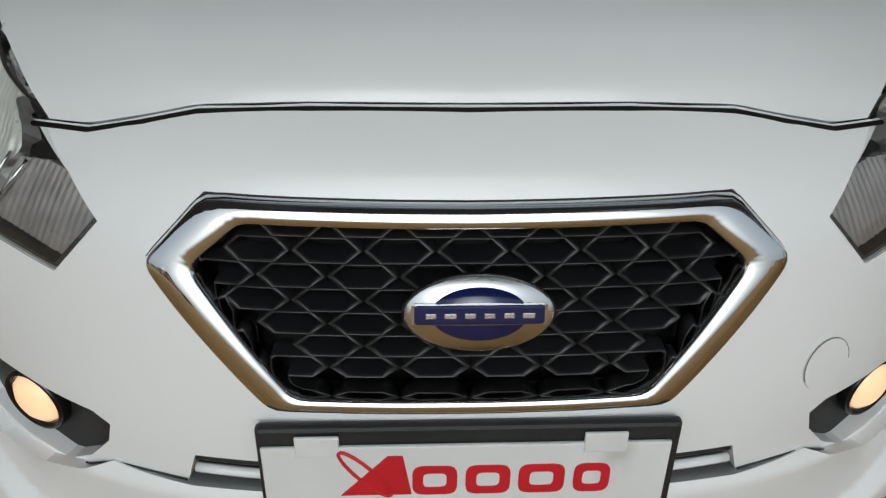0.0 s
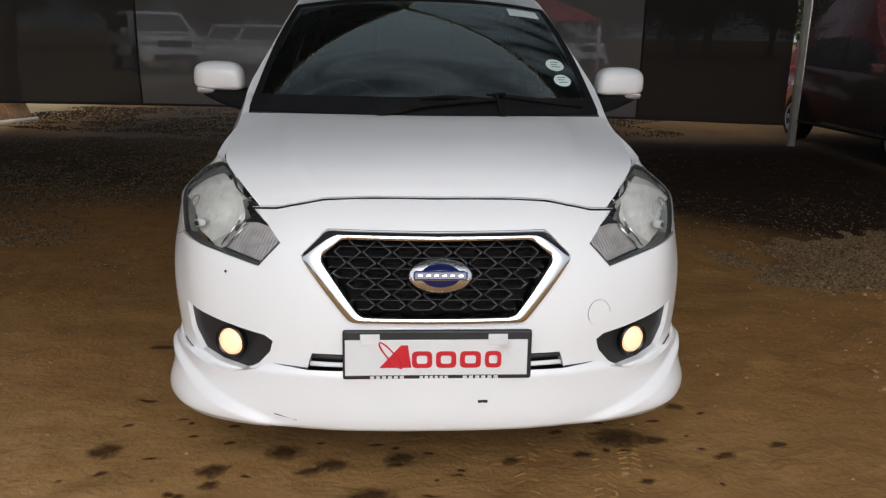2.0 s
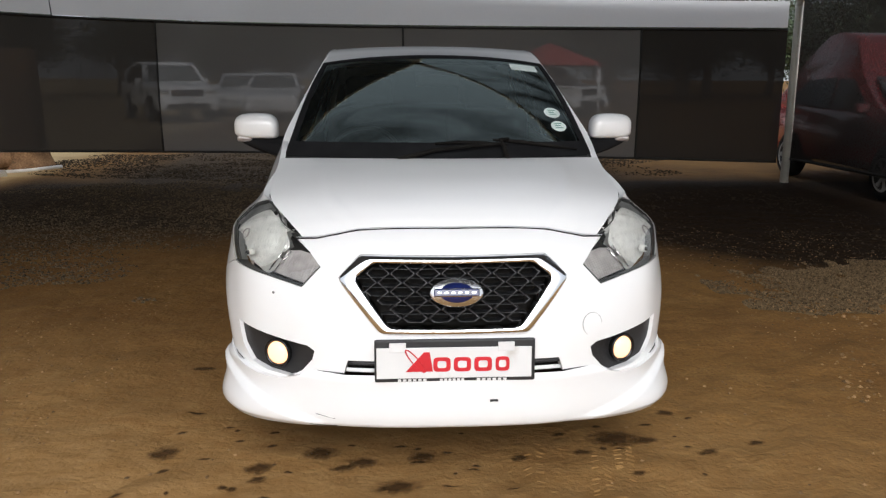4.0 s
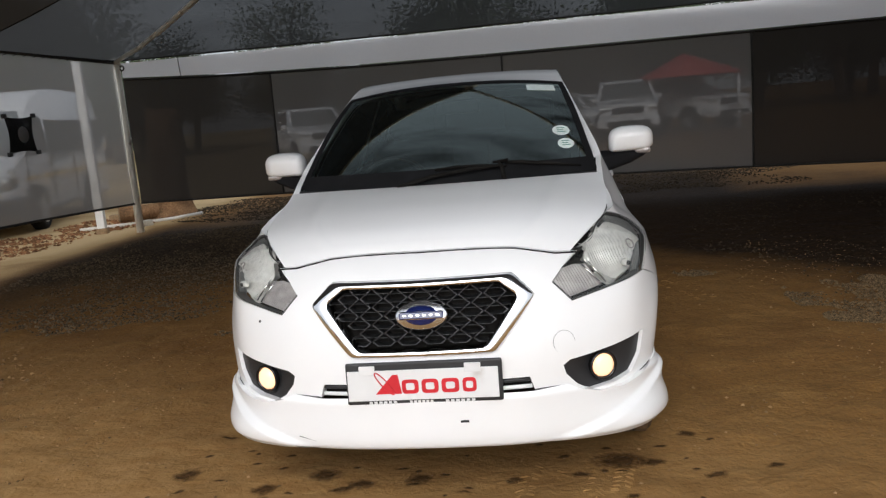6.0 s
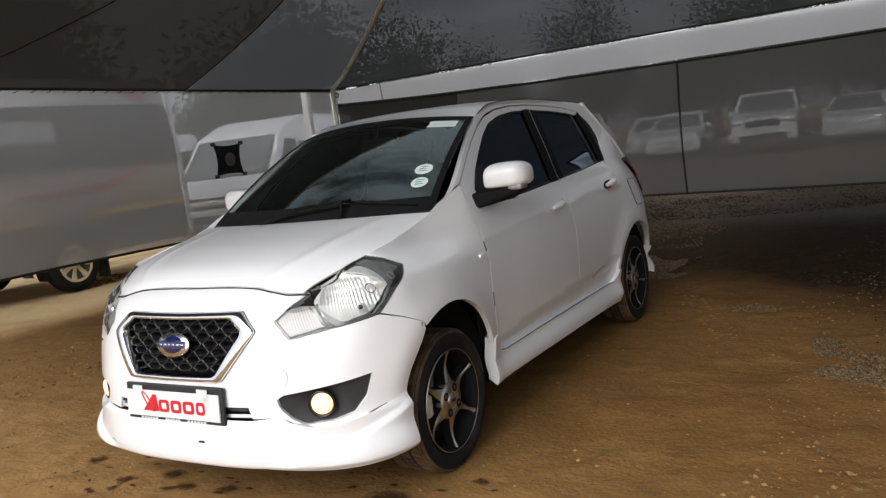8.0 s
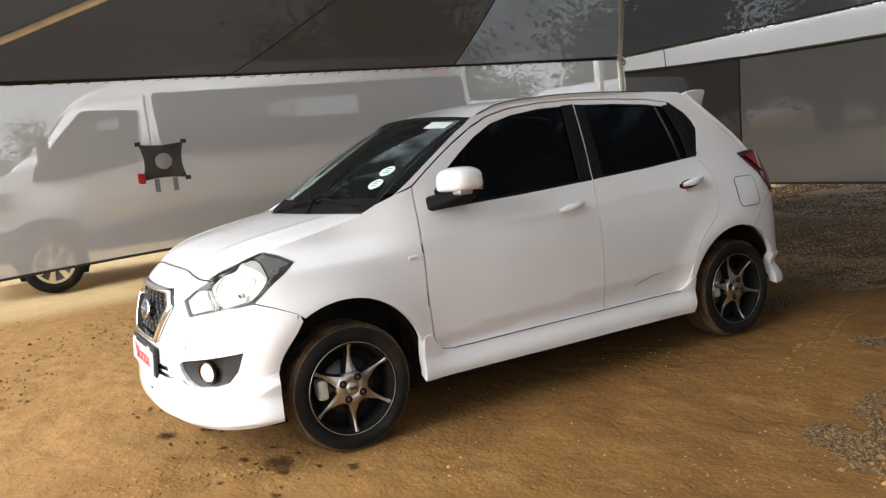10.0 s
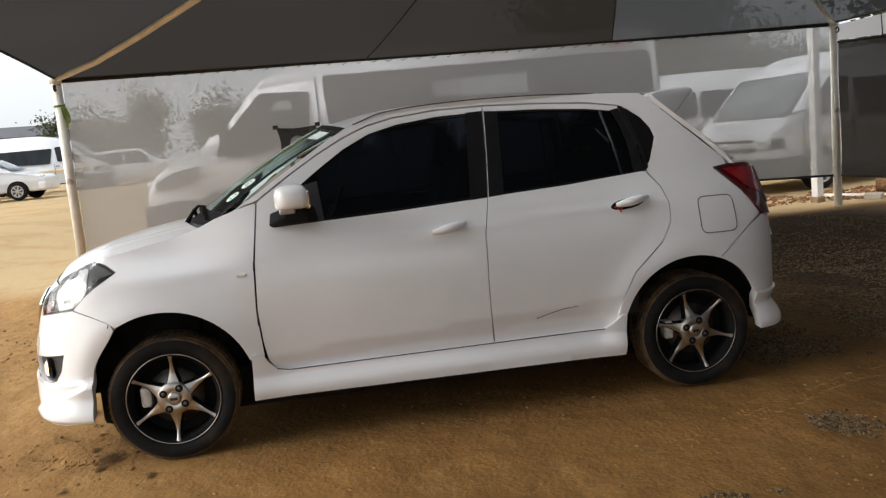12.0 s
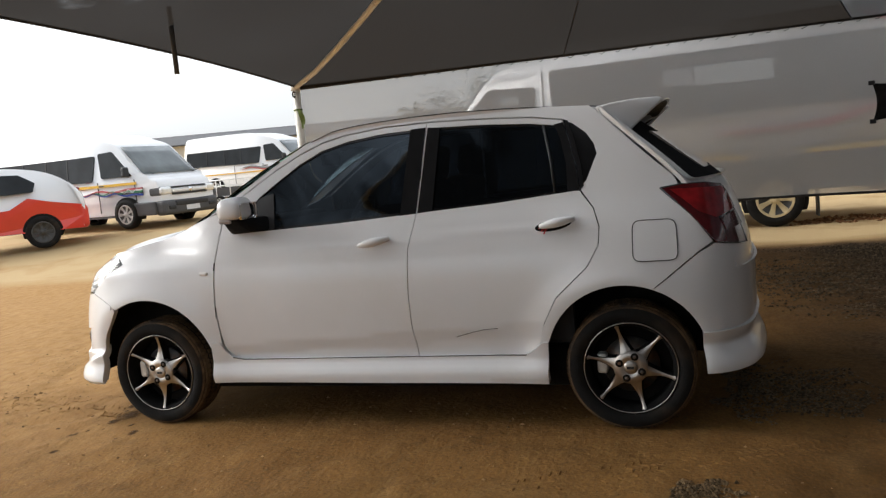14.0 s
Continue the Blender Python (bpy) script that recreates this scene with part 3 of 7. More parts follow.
# ---- ground ----
def spaced(a, b, fine, far):
    """Grid lines: fine between a and b, then ever wider out to far on both sides."""
    mid = list(np.arange(a, b + fine / 2, fine))
    lo, hi, d = [], [], fine
    x, y = a, b
    while y < far:
        d *= 1.16
        x, y = x - d, y + d
        lo.append(x), hi.append(y)
    return lo[::-1] + mid + hi


def ground_z(x, y):
    """Flat under the nets, with faint ruts; the yard rises a little away to the south and the north."""
    rise = 0.85 * (1 - math.exp(-max(0, -6 - x) / 10)) * float(ease(-y, 2.5, 6.0)) + 0.06 * (1 - math.exp(-max(0, y - 8) / 14))
    d = max(abs(x), abs(y - 1.5))
    damp = min(1.0, max(0.25, (d - 1.5) / 4)) * (1 if d < 14 else 14 / d)
    near = max(0.0, 1 - max(abs(x) - 4, abs(y - 1.2) - 4, 0) / 2)
    fine = near * (0.014 * noise.noise((x * 5, y * 4, 1.3)) + 0.011 * noise.noise((x * 12, y * 10, 4.4)) + 0.005 * noise.noise((x * 29, y * 27, 9.1)))
    return fine * (0.35 if abs(x) < 0.9 and -0.5 < y < 2.9 else 1.0) + 0.022 * damp * (noise.noise((x * 0.9, y * 0.9, 3.1)) + 0.45 * noise.noise((x * 3.3, y * 3.3, 7.7))) - 0.008 + rise


xs, ys = spaced(-3.8, 3.8, 0.042, 900), spaced(-2.4, 4.6, 0.042, 900)
gv = [(x, y, ground_z(x, y)) for x in xs for y in ys]
gf = [(i * len(ys) + j, (i + 1) * len(ys) + j, (i + 1) * len(ys) + j + 1, i * len(ys) + j + 1) for i in range(len(xs) - 1) for j in range(len(ys) - 1)]
me = bpy.data.meshes.new("ground")
me.from_pydata(gv, [], gf)
me.polygons.foreach_set("use_smooth", [True] * len(me.polygons))
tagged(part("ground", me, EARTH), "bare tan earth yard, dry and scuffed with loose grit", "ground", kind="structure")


def pebbles(name, count, spots, size, mat, label, seed):
    """Loose stones strewn over spots (x, y, half-width, half-depth), thinning out by patches."""
    rng = random.Random(seed)
    verts, faces = [], []
    for x, y, hx, hy in spots:
        for _ in range(int(count * hx * hy / sum(s[2] * s[3] for s in spots))):
            px, py = rng.uniform(-1, 1), rng.uniform(-1, 1)
            if (abs(px) ** 3 + abs(py) ** 3) ** (1 / 3) > 0.75 + 0.3 * noise.noise((px * 3, py * 3, seed)):
                continue
            px, py = x + px * hx, y + py * hy
            if noise.noise((px * 0.8, py * 0.8, seed * 1.7)) + 0.5 * noise.noise((px * 2.6, py * 2.6, seed)) < rng.uniform(-0.55, 0.15):
                continue
            r = size * rng.uniform(0.45, 1.25)
            a, z = rng.uniform(0, 6.28), ground_z(px, py)
            k = len(verts)
            for dx, dy, dz in ((1, 0, 0.2), (-0.2, 0.9, 0.1), (-0.9, -0.1, 0.25), (0.1, -0.8, 0.15), (0.1, 0.1, 0.85), (0, 0, -0.5)):
                dx, dy = dx * rng.uniform(0.7, 1.3), dy * rng.uniform(0.7, 1.3)
                verts.append((px + r * (dx * math.cos(a) - dy * math.sin(a)), py + r * (dx * math.sin(a) + dy * math.cos(a)), z + r * dz * rng.uniform(0.6, 1.1)))
            faces += [(k + i, k + (i + 1) % 4, k + 4) for i in range(4)] + [(k + (i + 1) % 4, k + i, k + 5) for i in range(4)]
    me = bpy.data.meshes.new(name)
    me.from_pydata(verts, [], faces)
    return tagged(part(name, me, mat), label, "gravel", kind="stuff")


pebbles("gravel", 5000, [(3.2, 4.4, 1.8, 3.2)], 0.013, SHADED_STONES, "thin scatter of crushed stone on red-brown soil, both darkened for the shade", 4)
pebbles("gravel", 62000, [(-3.2, 4.6, 2.3, 3.6), (-0.9, 6.2, 1.7, 2.2)], 0.0135, STONES, "grey-brown crushed stone strewn over the earth under the shade nets", 3)
pebbles("gravel", 60000, [(2.42, 1.78, 0.66, 0.72), (3.2, 2.2, 0.5, 0.5), (1.43, 2.76, 0.17, 0.17)], 0.0105, TAN_STONES, "loose bed of tan crushed stone on the earth", 6)
pebbles("gravel", 40000, [(0.12, 3.18, 0.62, 0.46), (-.1, 4.3, .9, .8)], 0.0098, STONES, "patches of crushed stone beside the parked car", 5)
pebbles("gravel", 34000, [(-1.0, 9.6, 6.0, 2.6)], 0.02, SHADED_STONES, "stony strip beyond the net walls", 8)
pebbles("earth_clods", 4200, [(2.7, 0.2, 1.3, 1.8), (-2.6, -1.6, 1.6, 0.8), (1.2, -1.6, 1.6, 0.7), (-3.4, .2, 1.2, 1.6)], 0.017, CLODS, "larger lumps of dry soil scattered on the earth", 17)
pebbles("earth_clods", 1300, [(1.8, -0.6, 2.4, 1.7), (-2.2, -1.0, 2.5, 1.6), (0.9, 1.5, 1.2, 2.0), (-3.6, -1.6, 2.2, 1.2)], 0.009, CLODS, "small loose clods and pebbles on the bare earth", 11)
pebbles("earth_clods", 12000, [(2.7, 1.4, 1.2, 3.4), (0, -1.5, 3.2, 1.0), (-2.4, 0.5, 1.2, 2.4)], 0.0065, CLODS, "crumbs of soil on the trodden earth", 14)
pebbles("earth_clods", 5200, [(-7.3, 4.9, 0.55, 1.3), (-6.7, 6.6, 1.0, 1.6), (-6.4, 8.6, 1.0, 1.2)], 0.034, RED_CLODS, "low heap of reddish clods under the van", 12)

def tyre_track(path, width=.15, seed=1):
    """Low chevron ridges that a tyre's tread has pressed up out of the soil along path, broken here and there."""
    rng = random.Random(seed)
    verts, faces = [], []
    pts = along([(x, y, 0) for x, y in path], .034, False)
    for i in range(len(pts) - 1):
        p, d = Vector(pts[i][:2]), Vector((pts[i + 1] - pts[i])[:2]).normalized()
        side = Vector((-d.y, d.x))
        for k, lane in enumerate((-.42, -.14, .14, .42)):
            if rng.random() < .35 or noise.noise((p.x * 4, p.y * 4, seed + k)) < -.15:
                continue
            c = p + side * lane * width + d * rng.uniform(-.006, .006)
            u = (side + d * (.55 if k % 2 else -.55)).normalized() * width * rng.uniform(.09, .14)
            w = Vector((-u.y, u.x)).normalized() * rng.uniform(.005, .009)
            h = rng.uniform(.002, .005)
            n0 = len(verts)
            for q, up in ((c - u - w, -.004), (c + u - w, -.004), (c + u + w, -.004), (c - u + w, -.004), (c - u * .7, h), (c + u * .7, h)):
                verts.append((q.x, q.y, ground_z(q.x, q.y) + up))
            faces += [(n0, n0 + 1, n0 + 5, n0 + 4), (n0 + 1, n0 + 2, n0 + 5), (n0 + 2, n0 + 3, n0 + 4, n0 + 5), (n0 + 3, n0, n0 + 4)]
    me = bpy.data.meshes.new("tyre_track")
    me.from_pydata(verts, [], faces)
    return tagged(part("tyre_track", me, EARTH), "tyre tread marks pressed into the soft earth", "tyre track", "tyre tracks", "stuff")


tyre_track([(.60, -.36), (.52, -.75), (.50, -1.2), (.56, -1.9)], seed=3)
tyre_track([(.36, -.30), (.30, -.75), (.33, -1.3), (.45, -1.9)], seed=4)
tyre_track([(1.40, 2.05), (1.22, 2.45), (1.04, 2.84), (.86, 3.25), (.75, 3.7)], seed=5)

DAMP_SPOTS = [(-1.01, -0.333, .085, .05), (-.465, -.369, .085, .055), (-.30, -.436, .07, .045), (-.66, -.458, .075, .04), (-.095, -.408, .07, .05), (-.176, -.604, .10, .055),
              (.628, -.308, .12, .085), (.893, -.08, .05, .03), (.251, -.442, .04, .028), (.945, -.42, .05, .03), (-.665, -.534, .04, .028), (-1.06, .50, .09, .03), (.745, -.33, .06, .04),
              (-.37, -.472, .05, .03), (.485, -.415, .05, .03), (1.159, -.348, .045, .028), (-.985, .023, .045, .02)]
rng = random.Random(21)
DAMP_SPOTS += [(rng.uniform(-1.15, 1.15), rng.uniform(-.70, -.05), rng.uniform(.012, .034), rng.uniform(.009, .020)) for _ in range(40)]
for k, (x, y, a, b) in enumerate(DAMP_SPOTS):
    bm = bmesh.new()

    def damp_at(dx, dy):
        return bm.verts.new((dx, dy, ground_z(x + dx, y + dy) - ground_z(x, y)))
    spokes = []
    for j in range(40):
        t = 2 * math.pi * j / 40
        r = 1 + 0.55 * noise.noise((1.7 * math.cos(t), 1.7 * math.sin(t), k * 3.3)) + 0.3 * noise.noise((5 * math.cos(t), 5 * math.sin(t), k)) + 0.15 * noise.noise((12 * math.cos(t), 12 * math.sin(t), k))
        spokes.append([damp_at(a * r * f * math.cos(t), b * r * f * math.sin(t)) for f in (.35, .7, 1.0)])
    mid = damp_at(0, 0)
    for p0, p1 in zip(spokes, spokes[1:] + spokes[:1]):
        bm.faces.new((mid, p0[0], p1[0])), bm.faces.new((p0[0], p0[1], p1[1], p1[0])), bm.faces.new((p0[1], p0[2], p1[2], p1[1]))
    ob = part("damp_patch", smooth(bm), DAMP)
    ob.location = (x, y, ground_z(x, y) + 0.0045)
    tagged(ob, "dark damp drip stain on the tan earth", "stain", "drip stains before the car", "stuff")

# ---- shade-net carport: four corner posts, hipped net roof, net walls ----
POSTS = [(-5.28, 7.38), (4.95, 7.25), (-5.0, -1.95), (5.1, -1.95)]
EAVE, APEX = 2.34, Vector((-0.1, 2.75, 3.75))
for k, (x, y) in enumerate(POSTS):
    p = thing("net_post", "round cream-painted steel post holding up the shade nets, base rusty", "post", "carport posts", m=pose(x, y, 0))
    part("pole", tube([(0, 0, -0.05), (0, 0, EAVE - 0.04)], 0.052, 20), POLE, p)
    part("cap", lathe([(EAVE - 0.05, 0.052), (EAVE - 0.045, 0.066), (EAVE + 0.03, 0.066), (EAVE + 0.045, 0.05), (EAVE + 0.05, 0.0)], 20, "z"), POLE, p)
    part("eye_bolt", lathe([(-.012, .03), (0, .042), (.012, .03), (0, .02)], 12, "y", at=(0.075, 0, EAVE - 0.1), closed=True), POLE_DARK, p, "dark steel eye bolt")
    top = Vector((x, y, EAVE - 0.005))
    d = APEX - top
    tagged(part("hip_rafter", tube([top + d * t - Vector((0, 0, 0.16 * math.sin(math.pi * t) * (1 - 0.5 * t) + 0.045 * min(1.0, t * 8))) for t in np.linspace(0, 1, 9)], 0.03, 12), POLE),
                    "slender cream steel rafter rising from a post under the roof net", "rafter", "hip rafters")


def sag(a, b, t, drop):
    return Vector(a) * (1 - t) + Vector(b) * t - Vector((0, 0, drop * 4 * t * (1 - t)))


def roof_net(name, a, b, drop, mats, cuts, label):
    """One hipped slope of net between two posts and the peak, its eave sagging; cuts: where along the eave the strips join."""
    slope = tagged(new(name), label, "roof net", kind="structure")
    edges = [0.0, *cuts, 1.0]
    for i, (t0, t1) in enumerate(zip(edges, edges[1:])):
        def fn(u, v):
            q = sag((*a, EAVE), (*b, EAVE), t0 + (t1 - t0) * u, drop)
            w = q * (1 - v) + APEX * v
            w.z -= 0.16 * math.sin(math.pi * v) * (1 - 0.5 * v)
            w.z += 0.012 * math.sin(math.pi * v) * noise.noise((w.x * 1.1, w.y * 1.1, 6.0))
            return w
        part("net_strip", sheet(fn, 20, 16), mats[i], slope)
        if i:
            part("seam", tube([fn(0, v) - Vector((0, 0, 0.006)) for v in np.linspace(0, 1, 12)], 0.007, 6), ROPE, slope)
    part("eave_cord", tube([sag((*a, EAVE), (*b, EAVE), t, drop) for t in np.linspace(0, 1, 24)], 0.013, 8), ROPE, slope)
    return slope


roof_net("roof_net_west", POSTS[2], POSTS[0], 0.03, [NET_ROOF, NET_ROOF, NET_CORNER], [0.36, 0.68], "dark brown knitted shade cloth slope, lighter towards one corner")
roof_net("roof_net_north", POSTS[0], POSTS[1], 0.02, [NET_LIGHT], [], "charcoal shade cloth slope with trees showing through")
roof_net("roof_net_east", POSTS[1], POSTS[3], 0.03, [NET_EAST_SLOPE], [], "dark brown knitted shade cloth slope, its unseen top thinned to let light in")
roof_net("roof_net_south", POSTS[3], POSTS[2], -0.24, [NET_SOUTH_SLOPE], [], "dark brown shade cloth slope with an arched edge, its unseen top thinned to let light in")


def net_wall(name, a, b, z0, z1, joins, mat, label, bow=0.05, seed=1.0):
    """A hanging net between two posts, of strips sewn at joins, with hems above and below."""
    wall = tagged(new(name), label, "net wall", kind="structure")
    n = Vector((b[1] - a[1], a[0] - b[0], 0)).normalized()

    def at(t, h):
        x, y = a[0] + (b[0] - a[0]) * t, a[1] + (b[1] - a[1]) * t
        lo, hi = z0(t), z1(t)
        off = bow * math.sin(math.pi * t) * math.sin(math.pi * h) + 0.02 * noise.noise((t * 9, h * 2, seed))
        return Vector((x, y, lo + (hi - lo) * h)) + n * off
    edges = [0.0, *joins, 1.0]
    for k, (t0, t1) in enumerate(zip(edges, edges[1:])):
        part("net_strip", sheet(lambda u, v: at(t0 + (t1 - t0) * u, v), 16, 8), mat[k] if isinstance(mat, tuple) else mat, wall)
    for t in joins:
        part("seam", tube([at(t, h) + n * 0.004 for h in np.linspace(0, 1, 7)], 0.013, 6), ROPE, wall)
    part("hem", tube([at(t, 0) for t in np.linspace(0, 1, 40)], 0.014, 8), ROPE, wall)
    part("hem", tube([at(t, 1) for t in np.linspace(0, 1, 40)], 0.016, 8), ROPE, wall)
    return wall


NW, NE, SW = [Vector((*p, 0)) for p in POSTS[:3]]
net_wall("wall_north", NW + Vector((0.06, 0.02, 0)), NE + Vector((-0.06, 0.15, 0)), lambda t: 0.40 - 0.16 * t * t, lambda t: 1.93 + 0.16 * (1 - t) ** 4 + .02 * t,
                           [0.205, 0.508, 0.81], (NET_CLOSE, NET_WALL, NET_WALL, NET_DENSE), "dark grey shade-cloth wall, sewn in strips, parked cars dim behind", 0.06, 2.0)
bm = sheet(lambda u, v: Vector((NW.x + 0.06 + (NE.x - NW.x - 0.12) * u, 7.40 + 0.02 * math.sin(u * 9), (1.955 + 0.16 * (1 - u) ** 4 + .02 * u) * (1 - v) + (EAVE - 0.035) * v)), 40, 3)
val = tagged(part("valance_north", bm, VALANCE), "pale grey cloth strip between the net wall and the eave", "valance", kind="structure")
part("seam", tube([(-4.38, 7.385, 2.02), (-4.40, 7.385, 2.31)], 0.006, 6), ROPE, val)
net_wall("wall_west", SW + Vector((0, 0.06, 0)), NW + Vector((0, -0.06, 0)), lambda t: 0.40 + 0.12 * math.sin(math.pi * t), lambda t: EAVE - 0.03,
                         [], NET_SIDE, "thin silver-grey shade-cloth wall with large white vans behind it", -0.04, 5.0)
net_wall("wall_east", NE + Vector((0.02, -0.06, 0)), Vector((5.0, 2.2, 0)), lambda t: 0.30 + 0.05 * t, lambda t: EAVE - 0.03,
                         [], NET_EAST, "dark grey shade-cloth wall with a red car behind it", 0.04, 8.0)
rail = tagged(part("low_rail", tube([(5.03, 7.1, 0.30), (5.06, 4.6, 0.30), (5.08, 2.2, 0.30)], 0.02, 10), POLE_DARK), "low dark steel pipe holding the net's lower edge", "rail", kind="structure")
part("upright", tube([(5.08, 2.2, 0.32), (5.08, 2.2, -0.05)], 0.02, 10), POLE_DARK, rail)
# lashings along the top of the west wall
lash = thing("lashing", "thin dark cord lashed along the net's upper hem", "cord", m=pose(0, 0, 0))
pts = []
for i in range(260):
    t = i / 259
    q = sag((*POSTS[2], EAVE), (*POSTS[0], EAVE), t, 0.03)
    pts.append(q + Vector((0.018 * math.cos(i * 1.3), 0, -0.018 + 0.022 * math.sin(i * 1.3))))
part("cord", tube(pts, 0.004, 5), ROPE, lash)


def mesh_pouch(y, spot, tag):
    """A black mesh cloth tied by its four corners to the west net, with a pale round patch."""
    p = thing("mesh_pouch", "black mesh cloth tied by four corners to the net wall", "pouch", "pouches on the net", m=pose(-5.03, y, 1.43))
    def fn(u, v):
        pinch = 1 - 0.16 * math.sin(math.pi * v)
        droop = 1 - 0.10 * math.sin(math.pi * u)
        return Vector((0.02 + 0.02 * math.sin(math.pi * u) * math.sin(math.pi * v), (u - 0.5) * 0.46 * pinch, (v - 0.5) * 0.38 * droop))
    part("cloth", thicken(sheet(fn, 12, 12), 0.004), MESH_GREY if tag else MESH_BAG, p)
    for sy in (-1, 1):
        for sz in (-1, 1):
            part("corner_clip", box(0.03, 0.06, 0.045, (0.025, sy * 0.235, sz * 0.195), 0.008), BLACK, p)
    disc = lathe([(0.048, 0.0), (0.048, 0.083), (0.044, 0.086)], 28, "x")
    part("round_patch", disc, spot, p, "pale round patch")
    if tag:
        part("tag", box(0.02, 0.075, 0.10, (0.04, -0.245, -0.16), 0.01), RED_PRINT, p, "red plastic tag")
        for y0 in (-0.09, 0.10):
            part("strap", box(0.006, 0.05, 0.14, (0.015, y0, -0.25), 0.002), MESH_STRAP, p)


mesh_pouch(0.54, VALANCE, True)
mesh_pouch(4.76, NET_SIDE, False)


# ---- the white hatchback ----
car = thing("hatchback_car", "white hatchback with body kit, tinted windows and black-and-silver six-spoke wheels", "car")
WF, WR = (1.235, .30, .372), (3.672, .30, .348)   # wheel arches: plan length, height, radius
LAMP = [(.452, .729), (.512, .664), (.68, .688), (.862, .709), (.948, .779), (1.060, .852), (1.000, .884), (.928, .902), (.78, .868), (.64, .827), (.584, .812), (.51, .770)]
FOG = [(.450, .470), (.475, .484), (.63, .500), (.795, .520), (.765, .445), (.715, .395), (.64, .378), (.54, .374), (.495, .400), (.458, .440)]
GRILLE = [(-.312, .771), (0, .768), (.312, .771), (.381, .703), (.235, .538), (0, .536), (-.235, .538), (-.381, .703)]
SHUT = [(0, .845), (.19, .845), (.34, .839), (.42, .827), (.50, .813), (.596, .807)]
LIP_TOP = [(.352, .402), (.455, .404), (.50, .382), (.57, .362), (.66, .360), (.73, .372), (.81, .394), (.925, .412)]


def flip_s(poly):
    return [(-s, z) for s, z in poly][::-1]


def both(name, poly, mat, holes=(), label="", surf=body, parent=car, **kw):
    """A panel on the left side and its mirror image on the right."""
    out = []
    for sign in (1, -1):
        q = poly if sign > 0 else flip_s(poly)
        h = holes if sign > 0 else [flip_s(x) for x in holes]
        k = dict(kw)
        if callable(kw.get("lift")):
            k["lift"] = (lambda f: lambda u, v: f(np.abs(u), v))(kw["lift"])
        out.append(part(name, skin(q, surf, h, **k), mat, parent, label))
    return out


# front bumper skin, with openings for grille, fog lamps and intake
arch_front = [(1.045, .615), (1.018, .572), (.985, .53), (.955, .49), (.935, .452), (.924, .412)]
half = SHUT + [(.51, .770), (.452, .729), (.512, .664), (.68, .688), (.862, .709), (.95, .68), (1.035, .644), *arch_front] + LIP_TOP[::-1] + [(.338, .447), (0, .449)]
gap = 0.002
front = part("front_bumper", skin([p for p in half] + [(-s, z) for s, z in half[1:-1]][::-1], body, [GRILLE, FOG, flip_s(FOG)], 0.022, 0.03), PAINT, car)
lip_bottom = [(0, .228), (.20, .228), (.38, .226), (.62, .216), (.80, .216), (.920, .224)]
lip_half = [(0, .408)] + [(.345, .402)] + [(a, z + .006) for a, z in LIP_TOP[1:]] + lip_bottom[::-1]


def lip_lift(s, z):
    """A soft ledge below the bumper, and at the corners a blade standing proud below a slanting crease."""
    a = np.abs(s)
    crease = .238 + .150 * np.clip((a - .40) / .50, 0, 1) ** 1.25
    blade = ease(crease - z, -.012, .018) * ease(a, .36, .52)
    return .004 + ease(z, .415, .385) * (.012 + .004 * ease(a, .35, .95)) + .008 * ease(z, .36, .25) + .018 * blade + .030 * ease(z, .34, .23) * ease(a, .45, .75) - .012 * ease(z, .238, .215)


part("front_spoiler", skin(lip_half + [(-s, z) for s, z in lip_half[1:-1]][::-1], body, [], 0.007, 0.045, lift=lip_lift), PAINT, car, "white add-on chin spoiler, scuffed and cracked")
for sign in (1, -1):
    part("lip_joint", bent([(sign * s, z + .003, .0035) for s, z in LIP_TOP], body, .0016, 5), BLACK, car)
# intake slot behind the number plate
slot = [(-.36, .395), (.36, .395), (.338, .452), (-.338, .452)]
part("lower_intake", skin(slot, body, [], .03, .01, lift=-.035), SHADOW_BLACK, car)
for z in (.413, .436):
    part("intake_slat", bent([(s, z, -.012) for s in np.linspace(-.345, .345, 24)], body, .007, 8), PAINT if z < .42 else BLACK, car)

# grille: chrome surround, honeycomb, backing
GO = along(rounded(GRILLE, .014), .02)
GI = along(rounded([(-.262, .749), (0, .746), (.262, .749), (.320, .703), (.204, .555), (0, .553), (-.204, .555), (-.320, .703)], .015), .02)


def by_angle(poly, n, c=(0, .66)):
    """The polygon met by n rays from c, so that loops of one shape pair up."""
    p = np.array(along(poly, .002))[:, :2] - c
    ang = np.arctan2(p[:, 1] * 2.2, p[:, 0])
    o = np.argsort(ang)
    t = np.linspace(-math.pi, math.pi, n, endpoint=False)
    return np.stack([np.interp(t, ang[o], p[o, 0], period=2 * math.pi), np.interp(t, ang[o], p[o, 1], period=2 * math.pi)], 1) + c


go, gi = by_angle(GO, 160), by_angle(GI, 160)


def ring(f, off):
    return np.concatenate([go * (1 - f) + gi * f, np.full((160, 1), off)], 1)


